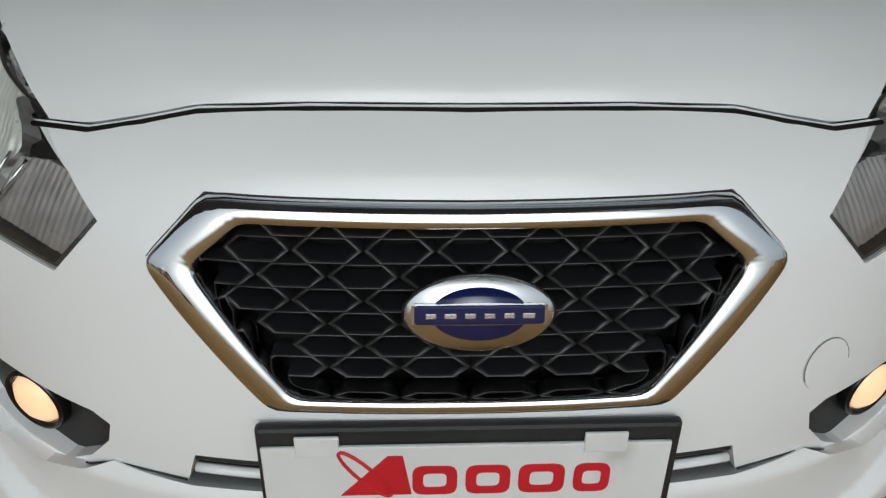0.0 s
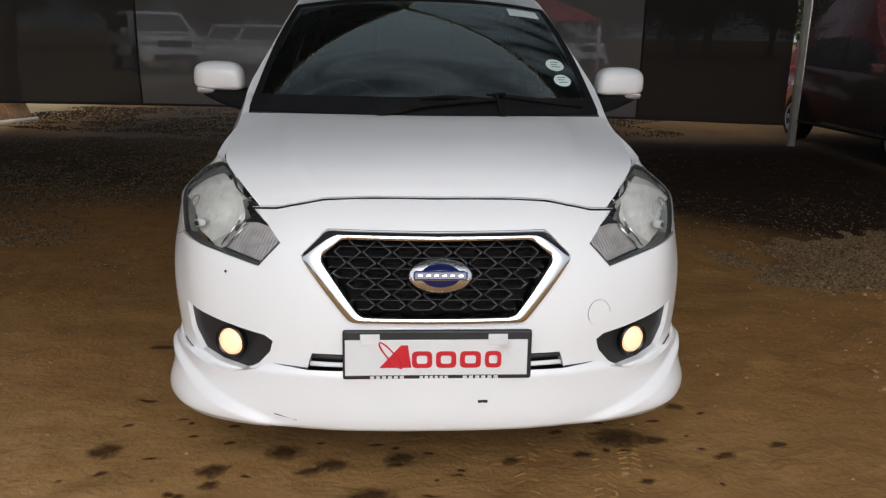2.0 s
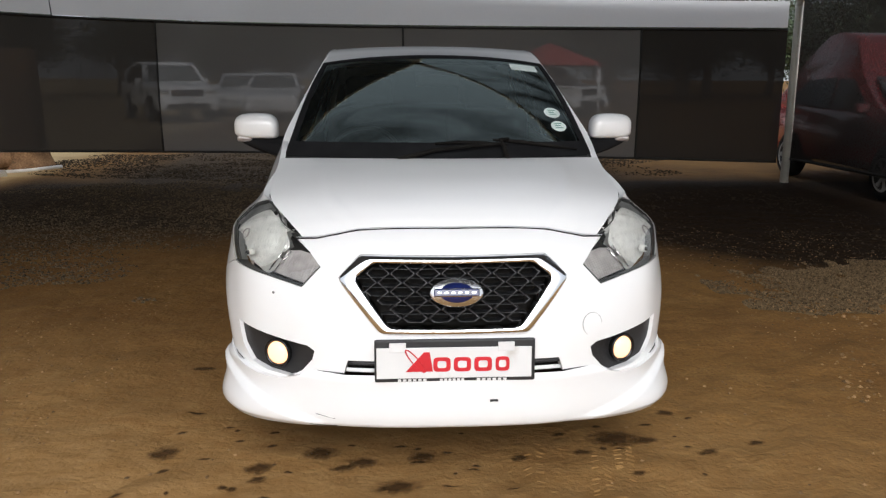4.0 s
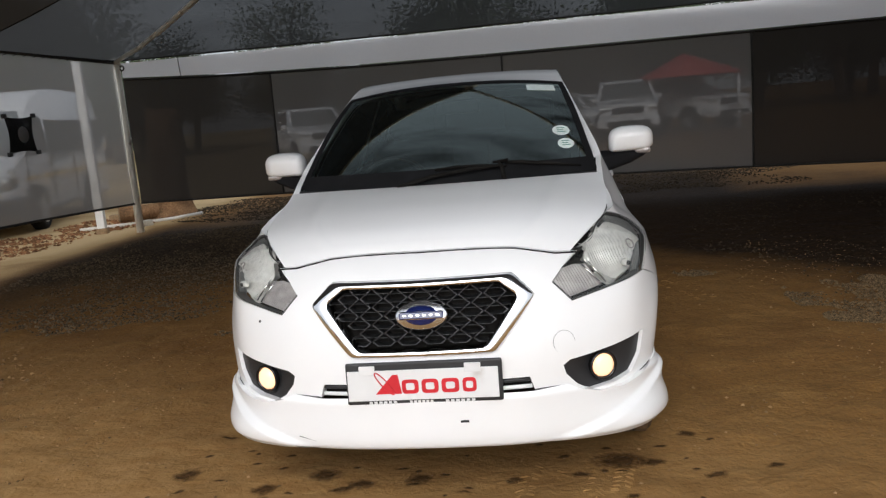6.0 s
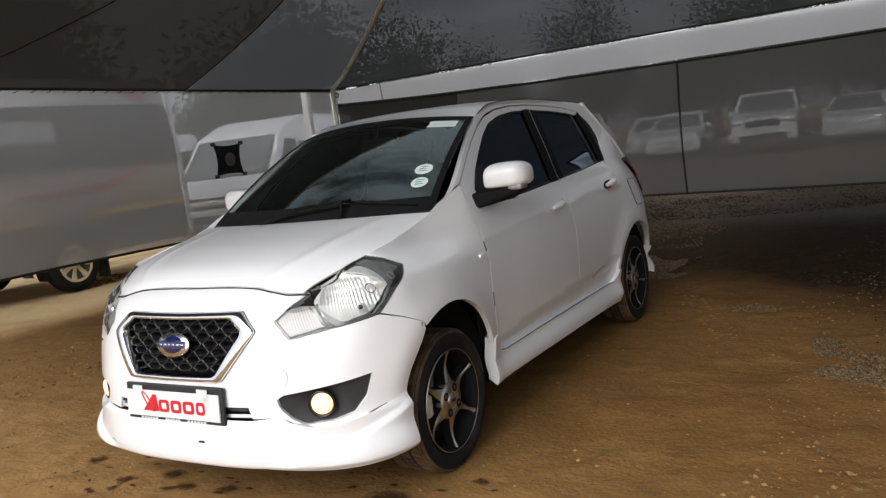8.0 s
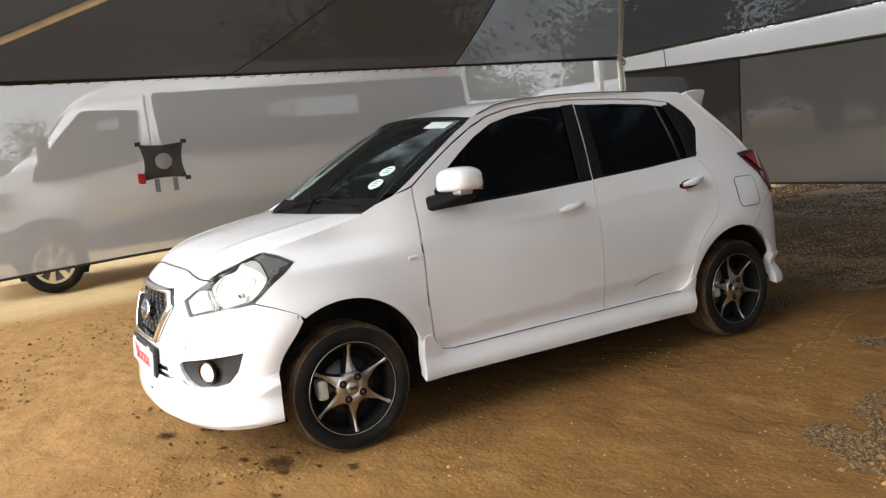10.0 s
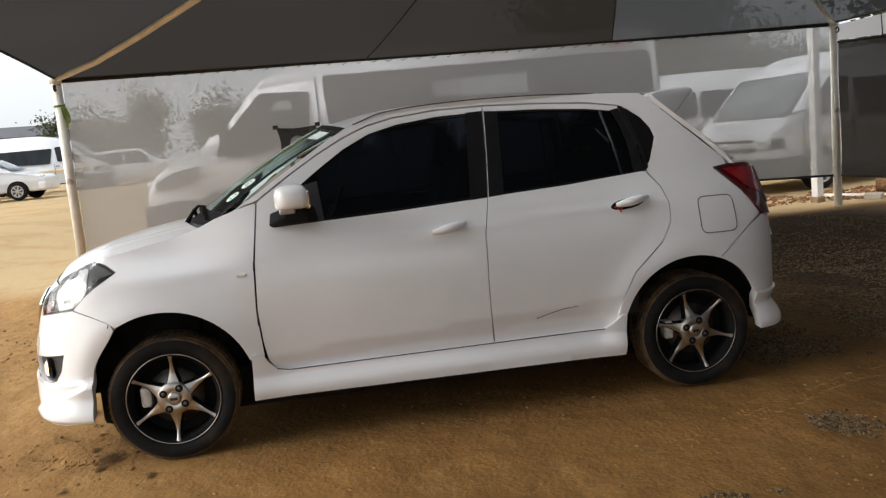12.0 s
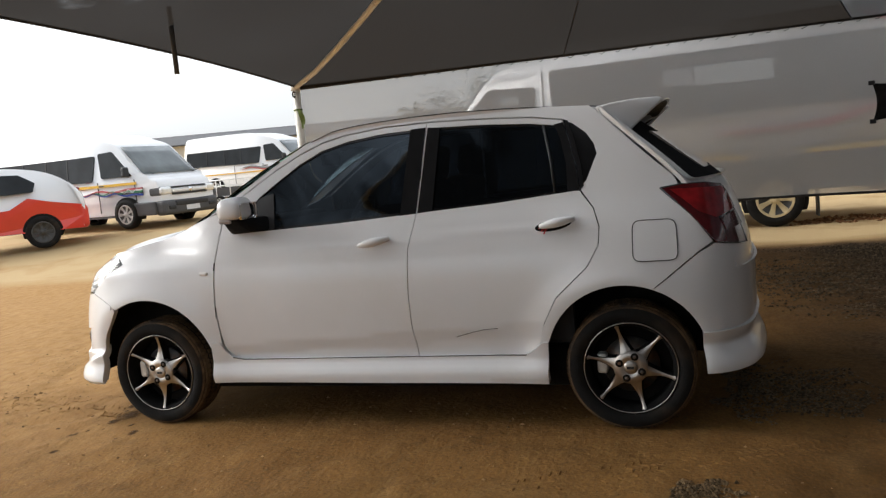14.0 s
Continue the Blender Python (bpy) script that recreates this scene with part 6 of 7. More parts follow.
PIPE = material("white_plastic_pipe", (0.66, 0.62, 0.55), 0.5, vary=0.1, scale=6)
pipe_line = [(-6.55, 7.95), (-6.2, 8.15), (-5.85, 8.4), (-5.45, 8.75), (-5.15, 9.15)]
tagged(part("ground_pipe", tube([(x, y, ground_z(x, y) + .02) for x, y in pipe_line], .028, 10), PIPE), "white plastic pipe lying along the ground by the post", "pipe")


# ---- parked vehicles outside the nets ----
VAN_WHITE = material("white_van_paint", (0.85, 0.85, 0.85), 0.35, coat=0.5, vary=0.04, scale=1.5)
CLADDING = material("grey_cladding", (0.065, 0.065, 0.068), 0.6, vary=0.15, scale=3)
RED_PAINT = material("red_car_paint", (0.62, 0.035, 0.015), 0.3, coat=0.8, vary=0.06, scale=2)
MAROON = material("maroon_car_paint", (0.30, 0.030, 0.030), 0.25, coat=0.8, vary=0.06, scale=2)
# opaque pale paint that stands for daylight behind the van's windows
PAINTED_DAYLIGHT = material("daylight_paint", (0.34, 0.36, 0.36), 0.15, vary=0.2, scale=3)
YELLOW = material("yellow_stripe", (0.75, 0.46, 0.04), 0.5, vary=0.06, scale=5)
STRIPE_RED = material("faded_red_stripe", (0.42, 0.06, 0.06), 0.5, vary=0.08, scale=5)
STRIPE_GREY = material("grey_stripe", (0.22, 0.22, 0.23), 0.5, vary=0.08, scale=5)
STRIPE_GREEN = material("green_stripe", (0.02, 0.20, 0.08), 0.5, vary=0.08, scale=5)
STRIPE_BLUE = material("blue_stripe", (0.02, 0.05, 0.30), 0.5, vary=0.08, scale=5)
RIM_STEEL = material("silver_steel_wheel", (0.50, 0.49, 0.47), 0.4, 0.2, vary=0.15, scale=12)
RIM_CREAM = material("cream_steel_wheel", (0.60, 0.50, 0.30), 0.55, 0.1, vary=0.15, scale=12)


def vehicle(name, label, m, width, profile, belt, tum, paint, category, group=""):
    """A body from its side profile (y back from the nose, z up), rounded and drawn in above the belt. Returns the thing and its half-width at height z."""
    v = thing(name, label, category, group, m=m)
    profile = [tuple(q) for q in smooth_curve(profile, 46)]
    top = max(z for _, z in profile)
    length = max(y for y, _ in profile)

    def half(z, y=length / 2):
        nose = 1 - .10 * max(0, 1 - y / .7) ** 2 - .05 * max(0, 1 - (length - y) / .4) ** 2
        return width / 2 * (1 - tum * max(0, (z - belt) / (top - belt))) * nose
    bm = bmesh.new()
    cols = [[bm.verts.new((x, y, z)) for y, z in profile] for x in (-1, -.75, -.5, -.25, .0, .25, .5, .75, 1)]
    for a, b in zip(cols, cols[1:]):
        for i in range(len(profile)):
            k = (i + 1) % len(profile)
            bm.faces.new((a[i], a[k], b[k], b[i]))
    ends = [bm.faces.new(cols[0]), bm.faces.new(cols[-1][::-1])]
    rim = [e for f in ends for e in f.edges]
    for p in bm.verts:
        p.co.x *= width / 2
    bmesh.ops.bevel(bm, geom=rim, offset=.07, segments=3, affect="EDGES", profile=.5)
    for p in bm.verts:
        bow = .05 * (1 - (p.co.x / (width / 2)) ** 2)
        p.co.x *= half(p.co.z, p.co.y) / (width / 2)
        p.co.y += -bow if p.co.y < length * .3 else bow * .4
    bmesh.ops.recalc_face_normals(bm, faces=bm.faces)
    part("body", smooth(bm), paint, v)
    return v, half


def side_panel(v, half, poly, mat, name, label="", proud=.012, sides=(1, -1)):
    """A thin panel that follows the body's side."""
    for s in sides:
        bm = bmesh.new()
        pts = along(poly, .35)
        a = [bm.verts.new((s * (half(z, y) + proud), y, z)) for y, z in pts]
        b = [bm.verts.new((s * (half(z, y) - .02), y, z)) for y, z in pts]
        n = len(a)
        bm.faces.new(a if s > 0 else a[::-1])
        for i in range(n):
            bm.faces.new((a[i], b[i], b[(i + 1) % n], a[(i + 1) % n]))
        part(name, bm, mat, v, label)


def cross_panel(v, half, y0, z0, y1, z1, w0, w1, mat, name, label="", proud=.015):
    """A panel across the body from (y0, z0) up to (y1, z1), of widths w0 and w1 as shares of the body's; bowed with the nose."""
    d = Vector((0, y1 - y0, z1 - z0)).normalized()
    n = Vector((0, -d.z, d.y)) * proud

    def fn(u, t):
        y, z = y0 + (y1 - y0) * t, z0 + (z1 - z0) * t
        h = half(z, y) * (w0 + (w1 - w0) * t)
        return Vector((u * h, y - .05 * (1 - (u * (w0 + (w1 - w0) * t)) ** 2), z)) + n
    part(name, thicken(sheet(fn, 10, 4, -1, 1), .01), mat, v, label)


def plain_wheel(v, x, y, r, rim_mat, w=.20):
    """A tyre on a dished steel wheel with a trim of seven spokes."""
    s = 1 if x > 0 else -1
    wh = tagged(new("wheel"), "")
    wh.parent = v
    wh.matrix_basis = pose(x, y, r) @ Matrix.Diagonal((s, 1, 1, 1))
    k = r * .64
    part("tyre", lathe([(-w / 2, k), (-w / 2 - .005, r * .85), (-w * .36, r * .985), (0, r), (w * .36, r * .985), (w / 2 + .004, r * .85), (w / 2, k)], 36, closed=True), RUBBER, wh)
    rim = part("rim", lathe([(w * .50, k * 1.03), (w * .51, k * .97), (w * .47, k * .90), (w * .37, k * .84), (w * .36, k * .30), (w * .36, .0)], 28), POLE_DARK, wh)
    part("rim_edge", lathe([(w * .50, k * 1.03), (w * .525, k * .98), (w * .49, k * .88)], 28), rim_mat, rim)
    spokes = 7
    for j in range(spokes):
        a = 2 * math.pi * j / spokes
        bm = bmesh.new()
        rows = []
        for t in np.linspace(0, 1, 5):
            rr, hw, xo = k * (.18 + .76 * t), k * (.10 + .10 * t), w * (.47 - .07 * math.sin(math.pi * t))
            rows.append([bm.verts.new((px, rr * math.cos(a) - c * math.sin(a), rr * math.sin(a) + c * math.cos(a))) for c, px in ((-hw, xo - .015), (-hw * .7, xo), (hw * .7, xo), (hw, xo - .015))])
        for q0, q1 in zip(rows, rows[1:]):
            for c in range(3):
                bm.faces.new((q0[c], q1[c], q1[c + 1], q0[c + 1]))
        part("spoke", bm, rim_mat, rim)
    part("hub", lathe([(w * .36, k * .26), (w * .48, k * .24), (w * .52, k * .12), (w * .52, .0)], 18), rim_mat, rim)


def wheels(v, width, ys, r, rim_mat, arch=True):
    for y in ys:
        for s in (1, -1):
            plain_wheel(v, s * (width / 2 - .052), y, r, rim_mat)
            if arch:
                bm = lathe([(width / 2 - .20, r * 1.13), (width / 2 + .004, r * 1.13), (width / 2 + .006, r * 1.02), (width / 2 + .004, 0)], 32)
                for p in bm.verts:
                    p.co = Vector((s * p.co.x, p.co.y + y, max(p.co.z + r, .20)))
                part("wheel_arch", bm, SHADOW_BLACK, v)


def minibus(m, label, stripes="flag", L=5.38, W=1.88, H=2.28, rim=None, group="minibuses", framed=False):
    """A high-roofed cab-over taxi minibus; nose at y = 0, body towards +y."""
    prof = [(.08, .28), (.0, .40), (-.02, .62), (.0, .84), (.06, .98), (.20, 1.09), (.42, 1.17), (.74, 1.48), (1.08, 1.83), (1.26, 1.96), (1.60, 2.08), (2.1, H - .05), (2.7, H), (L - .6, H - .01), (L - .16, H - .10), (L - .05, 1.6), (L, .9), (L - .01, .5), (L - .05, .28)]
    v, half = vehicle("minibus", label, m, W, prof, 1.15, .13, VAN_WHITE, "minibus", group)
    cross_panel(v, half, .46, 1.215, 1.12, 1.875, .92, .90, FAR_SCREEN, "windscreen", "", .02)
    for x in (-.32, .38):
        part("wiper", tube([(x * W, .42, 1.215), (x * W + .42, .50, 1.29)], .010, 6), BLACK, v)
    side_panel(v, half, rounded([(.72, 1.20), (1.66, 1.20), (1.74, 1.78), (1.30, 1.80)], .05, 3), FAR_GLASS, "door_window")
    if framed:
        for y0, y1 in ((2.00, 3.15), (3.25, 4.28), (4.38, L - .22)):
            side_panel(v, half, rounded([(y0, 1.35), (y1, 1.36), (y1, 1.88), (y0, 1.88)], .08, 3), FAR_GLASS, "side_window", "dark window in a white frame", .012)
        # grey strip painted as the shaded line of the belt crease
        side_panel(v, half, [(1.0, 1.10), (L - .1, 1.10), (L - .1, 1.13), (1.0, 1.13)], STRIPE_GREY, "side_crease", "", .006)
    else:
        band = rounded([(1.96, 1.14), (L - .16, 1.18), (L - .20, 1.74), (1.84, 1.74)], .07, 3)
        side_panel(v, half, band, FAR_GLASS, "window_band", "long dark window band", .010)
        for y in (2.74, 3.46, 4.26):
            side_panel(v, half, [(y - .02, 1.17), (y + .02, 1.17), (y + .02, 1.73), (y - .02, 1.73)], GLOSS_BLACK, "window_bar", "", .016)
    bump = box(W * .965, .34, .34, (0, .055, .42), .09, 3)
    part("front_bumper", bump, CLADDING, v, "dark grey bumper")
    for s in (1, -1):
        part("bumper_corner", box(.06, .66, .30, (s * (W / 2 - .012), .44, .43), .025, 2), CLADDING, v)
    part("lower_intake", box(W * .58, .05, .12, (0, -.105, .50), .03), BLACK, v)
    part("grille", box(W * .60, .05, .05, (0, -.065, .72), .015), BLACK, v)
    part("grille", box(W * .60, .05, .04, (0, -.045, .87), .012), BLACK, v)
    part("grille_bar", box(W * .62, .05, .08, (0, -.075, .795), .02), VAN_WHITE, v)
    part("badge", lathe([(-.05, .0), (-.05, .05), (-.03, .055)], 20, "y", at=(0, -.055, .80)), CHROME, v, "plain round badge")
    for s in (1, -1):
        lamp = part("headlamp", box(.34, .40, .19, (s * W * .375, .135, .80), .06, 3), REFLECTOR, v)
        part("lamp_surround", box(.36, .38, .21, (s * W * .370, .158, .80), .06, 3), CLADDING, lamp)
        part("fog_pocket", box(.24, .10, .10, (s * W * .35, -.085, .42), .03, 3), BLACK, v)
        mir = part("door_mirror", box(.16, .12, .22, (s * (W / 2 + .10), .80, 1.30), .04, 3), BLACK, v)
        part("arm", tube([(s * (W / 2 - .06), .86, 1.20), (s * (W / 2 + .08), .80, 1.22)], .025, 6), BLACK, mir)
        part("door_handle", box(.03, .16, .035, (s * (W / 2 + .008), 1.68, 1.03), .01), BLACK, v)
    part("number_plate", box(.44, .012, .11, (0, -.122, .38), .003), WHITE_PLASTIC, v)
    side_panel(v, half, [(.62, 1.00), (L - .1, 1.00), (L - .1, 1.06), (.62, 1.06)] if stripes == "flag" else [(.55, .82), (L - .1, .82), (L - .1, .86), (.55, .86)], YELLOW, "yellow_stripe", "", .010)
    if stripes == "flag":
        for z0, h, mat, y1 in ((.93, .05, STRIPE_RED, 3.3), (.895, .03, VAN_WHITE, 1.2), (.865, .04, STRIPE_GREEN, 2.0), (.825, .025, BLACK, 2.7), (.79, .05, STRIPE_BLUE, 2.4)):
            n = 20
            up = [(.46 + (y1 - .46) * i / n, .86 + (z0 - .86) * (1 - i / n) + .035 * math.sin(i * .9 + z0 * 40) * min(1, i / 8)) for i in range(n + 1)]
            side_panel(v, half, up + [(y, z - h * (1 - k / n * .8)) for k, (y, z) in list(enumerate(up))[::-1]], mat, "flag_stripe", "", .011)
    elif stripes == "swoosh":
        for z0, h, mat in ((1.02, .06, STRIPE_GREY), (.96, .04, STRIPE_RED)):
            n = 20
            up = [(.60 + 2.2 * i / n, z0 + .05 * math.sin(i * .5)) for i in range(n + 1)]
            side_panel(v, half, up + [(y, z - h * math.sin(math.pi * (k + .4) / (n + .8))) for k, (y, z) in list(enumerate(up))[::-1]], mat, "side_stripe", "", .011)
    for y in (.66, 1.80, 3.05):
        side_panel(v, half, [(y, .40), (y + .012, .40), (y + .012, 1.12), (y, 1.12)], CLADDING, "door_seam", "", .004)
    side_panel(v, half, [(1.40, .28), (L - .1, .28), (L - .1, .33), (1.40, .33)], CLADDING, "sill", "", .006)
    wheels(v, W, (1.00, 1.00 + 2.98), .34, rim or RIM_STEEL)
    return v


def big_van(m):
    """A long passenger van; nose at y = 0."""
    L, W, H = 7.4, 2.02, 2.70
    prof = [(.04, .42), (.0, .75), (.05, 1.04), (.17, 1.19), (.54, 1.42), (1.0, 1.61), (1.50, 2.17), (1.78, 2.40), (2.4, 2.58), (3.2, H), (L - .4, H), (L - .10, H - .08), (L, 1.3), (L, .45)]
    v, half = vehicle("passenger_van", "long white passenger van with dark windows and faded stripes", m, W, prof, 1.55, .11, VAN_WHITE, "van")
    cross_panel(v, half, 1.06, 1.66, 1.50, 2.15, .90, .86, FAR_SCREEN, "windscreen", "", .02)
    side_panel(v, half, [(.98, 1.38), (1.38, 1.34), (1.48, 1.44), (1.44, 1.98), (1.05, 1.56)], GLOSS_BLACK, "quarter_panel", "black panel before the door window", .008)
    side_panel(v, half, rounded([(1.40, 1.36), (2.25, 1.49), (2.31, 2.15), (1.64, 2.18), (1.42, 1.95)], .05, 3), FAR_GLASS, "door_window", "", .011)
    # solid panels on the glass, painted as daylight coming through the far windows
    side_panel(v, half, [(1.80, 1.93), (2.06, 1.93), (2.06, 2.05), (1.80, 2.05)], PAINTED_DAYLIGHT, "see_through_pane", "pale panel painted as daylight seen through the van", .014, (1,))
    side_panel(v, half, rounded([(2.53, 1.72), (2.62, 1.60), (2.90, 1.525), (7.27, 1.545), (7.22, 2.37), (2.5, 2.35)], .08, 4), FAR_GLASS, "side_window", "dark tinted window band", .011)
    side_panel(v, half, [(4.42, 1.92), (5.38, 1.90), (5.38, 2.17), (4.42, 2.17)], PAINTED_DAYLIGHT, "see_through_pane", "pale panel painted as daylight seen through the van", .014, (1,))
    side_panel(v, half, [(4.02, 1.95), (4.38, 1.94), (4.38, 2.15), (4.02, 2.16)], STRIPE_GREY, "see_through_pane", "grey panel painted as dimmer daylight through the van", .014, (1,))
    for y in (3.86, 5.62):
        side_panel(v, half, [(y, 1.56), (y + .03, 1.56), (y + .03, 2.34), (y, 2.34)], GLOSS_BLACK, "window_bar", "", .015)
    side_panel(v, half, [(1.46, .46), (L - .02, .47), (L - .02, .90), (6.0, .88), (3.0, .84), (2.1, .76), (1.50, .70)], CLADDING, "lower_cladding", "grey lower body cladding", .006)
    side_panel(v, half, [(.06, .44), (.66, .44), (.70, .80), (.40, .84), (.10, .80)], CLADDING, "bumper_corner", "dark grey bumper corner", .012)
    side_panel(v, half, [(.70, .44), (1.46, .44), (1.46, .74), (1.36, .86), (1.12, .93), (.86, .91), (.70, .82)], CLADDING, "arch_liner", "dark front wheel arch", .008)
    side_panel(v, half, [(.13, 1.00), (.66, 1.10), (.74, 1.28), (.40, 1.22), (.15, 1.10)], LAMP_GREY, "headlamp_side", "grey swept headlamp", .012)
    side_panel(v, half, [(1.70, .87), (2.36, .90), (2.36, .95), (1.74, .92)], YELLOW, "yellow_stripe", "", .009)
    side_panel(v, half, [(2.44, .91), (2.90, .90), (2.90, .96), (2.44, .96)], YELLOW, "yellow_stripe", "", .009)
    side_panel(v, half, [(4.47, .93), (5.02, .90), (5.02, .95), (4.47, .98)], YELLOW, "yellow_stripe", "", .009)
    side_panel(v, half, [(5.70, .92), (7.30, .95), (7.30, 1.02), (5.74, .98)], YELLOW, "yellow_stripe", "", .009)
    n = 14

    def streak(pts, mat, name, h):
        up = [tuple(p) for p in smooth_curve(pts, n + 1)]
        side_panel(v, half, up + [(y, z - .008 - h * math.sin(math.pi * k / n) ** .7) for k, (y, z) in list(enumerate(up))[::-1]], mat, name, "", .009)
    streak([(4.60, 1.285), (5.2, 1.285), (5.75, 1.31), (6.2, 1.385), (6.60, 1.50), (6.72, 1.55)], STRIPE_RED, "red_swoosh", .085)
    streak([(4.30, 1.07), (5.0, 1.06), (5.7, 1.08), (6.1, 1.12), (6.42, 1.19)], STRIPE_GREY, "grey_swoosh", .045)
    streak([(4.75, 1.245), (5.2, 1.235), (5.9, 1.25)], STRIPE_GREY, "grey_swoosh", .018)
    streak([(6.36, 2.66), (6.60, 2.56), (6.80, 2.50), (6.90, 2.44)], STRIPE_RED, "red_swoosh", .07)
    side_panel(v, half, [(3.60, 1.462), (5.30, 1.452), (5.30, 1.487), (3.60, 1.497)], STRIPE_GREY, "slide_rail", "", .014)
    side_panel(v, half, [(7.29, .48), (7.37, .48), (7.33, 2.6), (7.25, 2.6)], VAN_WHITE, "rear_pillar", "", .02)
    for y, z0, z1 in ((1.46, .72, 1.36), (2.40, .60, 2.34), (3.55, .60, 1.50)):
        side_panel(v, half, [(y, z0), (y + .016, z0), (y + .016, z1), (y, z1)], STRIPE_GREY, "door_seam", "", .005)
    side_panel(v, half, [(2.22, 1.30), (2.36, 1.30), (2.36, 1.35), (2.22, 1.35)], BLACK, "door_handle", "", .025)
    side_panel(v, half, [(2.46, 1.28), (2.58, 1.28), (2.58, 1.34), (2.46, 1.34)], BLACK, "door_handle", "", .025)
    part("front_bumper", box(W * .96, .30, .42, (0, .08, .60), .08, 3), CLADDING, v)
    part("grille", box(W * .6, .06, .18, (0, .0, .95), .03), BLACK, v)
    for s in (1, -1):
        part("headlamp", box(.30, .30, .20, (s * W * .38, .16, 1.03), .06, 3), REFLECTOR, v)
        mir = part("door_mirror", box(.12, .14, .34, (s * (W / 2 + .18), 1.14, 1.72), .04, 3), BLACK, v)
        part("arm", tube([(s * (W / 2 - .04), 1.24, 1.58), (s * (W / 2 + .15), 1.16, 1.62)], .022, 6), BLACK, mir)
        part("mud_flap", box(.24, .02, .34, (s * (W / 2 - .14), 5.84, .27), .006), BLACK, v)
    wheels(v, W, (1.07, 5.32), .36, RIM_CREAM)
    return v


def pickup(m, label, group, cab=2.0):
    """A double-cab pickup; nose at y = 0."""
    L, W, H = 5.2, 1.80, 1.76
    prof = [(.02, .42), (-.02, .70), (.05, 1.0), (.25, 1.08), (1.30, 1.17), (1.95, 1.66), (2.3, H), (1.6 + cab, H - .02), (2.0 + cab, 1.60), (2.15 + cab, 1.14), (L - .02, 1.14), (L, .6), (L - .05, .44)]
    v, half = vehicle("pickup_truck", label, m, W, prof, 1.12, .17, VAN_WHITE, "pickup", group)
    cross_panel(v, half, 1.34, 1.20, 1.93, 1.645, .88, .84, FAR_SCREEN, "windscreen", "", .02)
    side_panel(v, half, [(1.62, 1.16), (2.75, 1.16), (2.75, 1.66), (2.12, 1.66)], FAR_GLASS, "door_window")
    side_panel(v, half, [(2.83, 1.16), (1.98 + cab, 1.16), (1.85 + cab, 1.60), (2.83, 1.66)], FAR_GLASS, "door_window")
    part("load_bed", box(W * .86, 1.25, .03, (0, 4.45, 1.145), .01), SHADOW_BLACK, v)
    part("front_bumper", box(W * .98, .28, .30, (0, .04, .52), .07, 3), VAN_WHITE, v)
    part("lower_intake", box(W * .66, .05, .16, (0, -.12, .50), .03), BLACK, v)
    part("grille", box(W * .50, .06, .20, (0, -.04, .86), .04), BLACK, v)
    for s in (1, -1):
        part("headlamp", box(.34, .24, .17, (s * W * .37, .09, .90), .05, 3), REFLECTOR, v)
        part("door_mirror", box(.18, .10, .16, (s * (W / 2 + .08), 1.72, 1.20), .03, 3), VAN_WHITE, v)
    part("number_plate", box(.44, .012, .11, (0, -.11, .62), .003), WHITE_PLASTIC, v)
    wheels(v, W, (.92, .92 + 3.08), .37, RIM_STEEL)
    return v


def saloon(m, label, paint, group="", second=None, H=1.46, hatch=True):
    L, W = 3.95, 1.70
    prof = [(.02, .26), (-.02, .55), (.10, .78), (.95, .96), (1.62, 1.36), (2.1, H), (2.9, H - .03), (3.45, 1.30), (3.86, 1.00), (L, .72), (L - .02, .30)] if hatch else \
           [(.02, .26), (-.02, .55), (.10, .76), (.95, .92), (1.60, 1.32), (2.1, H - .04), (2.7, H - .08), (3.25, 1.08), (3.9, 1.02), (L + .25, .80), (L + .25, .30)]
    v, half = vehicle("parked_car", label, m, W, prof, .92, .24, paint, "car", group)
    cross_panel(v, half, .99, .99, 1.61, 1.345, .88, .82, FAR_SCREEN, "windscreen", "", .02)
    side_panel(v, half, [(1.30, .97), (2.15, .97), (2.15, 1.34), (1.80, 1.33)], FAR_GLASS, "door_window")
    side_panel(v, half, [(2.22, .97), (3.15, 1.0), (3.2, 1.16), (2.95, 1.32), (2.22, 1.35)], FAR_GLASS, "door_window")
    if second:
        side_panel(v, half, [(.1, .30), (L - .05, .30), (L - .05, .72), (3.45, .80), (3.05, .90), (2.75, .72), (.9, .60), (.1, .58)], second, "red_lower_panel", "bright red lower body", .008)
        part("rear_bumper", box(W * .96, .26, .42, (0, L - .08, .50), .08, 3), second, v)
    part("front_bumper", box(W * .96, .22, .28, (0, .05, .42), .07, 3), paint, v)
    part("grille", box(W * .45, .06, .14, (0, .0, .60), .03), BLACK, v)
    for s in (1, -1):
        part("headlamp", box(.36, .24, .14, (s * W * .34, .12, .70), .05, 3), REFLECTOR, v)
        part("tail_lamp", box(.14, .18, .30, (s * W * .40, L - .14, .88), .04, 3), RED_LENS, v)
        part("door_mirror", box(.18, .10, .12, (s * (W / 2 + .04), 1.35, 1.0), .03, 3), paint, v)
    part("number_plate", box(.44, .012, .11, (0, -.075, .40), .003), WHITE_PLASTIC, v)
    wheels(v, W, (.78, .78 + 2.45), .29, RIM_STEEL if not second else POLE_DARK)
    return v


def on_ground(x, y, rz=0.0):
    return pose(x, y, ground_z(x, y), 0, 0, rz)


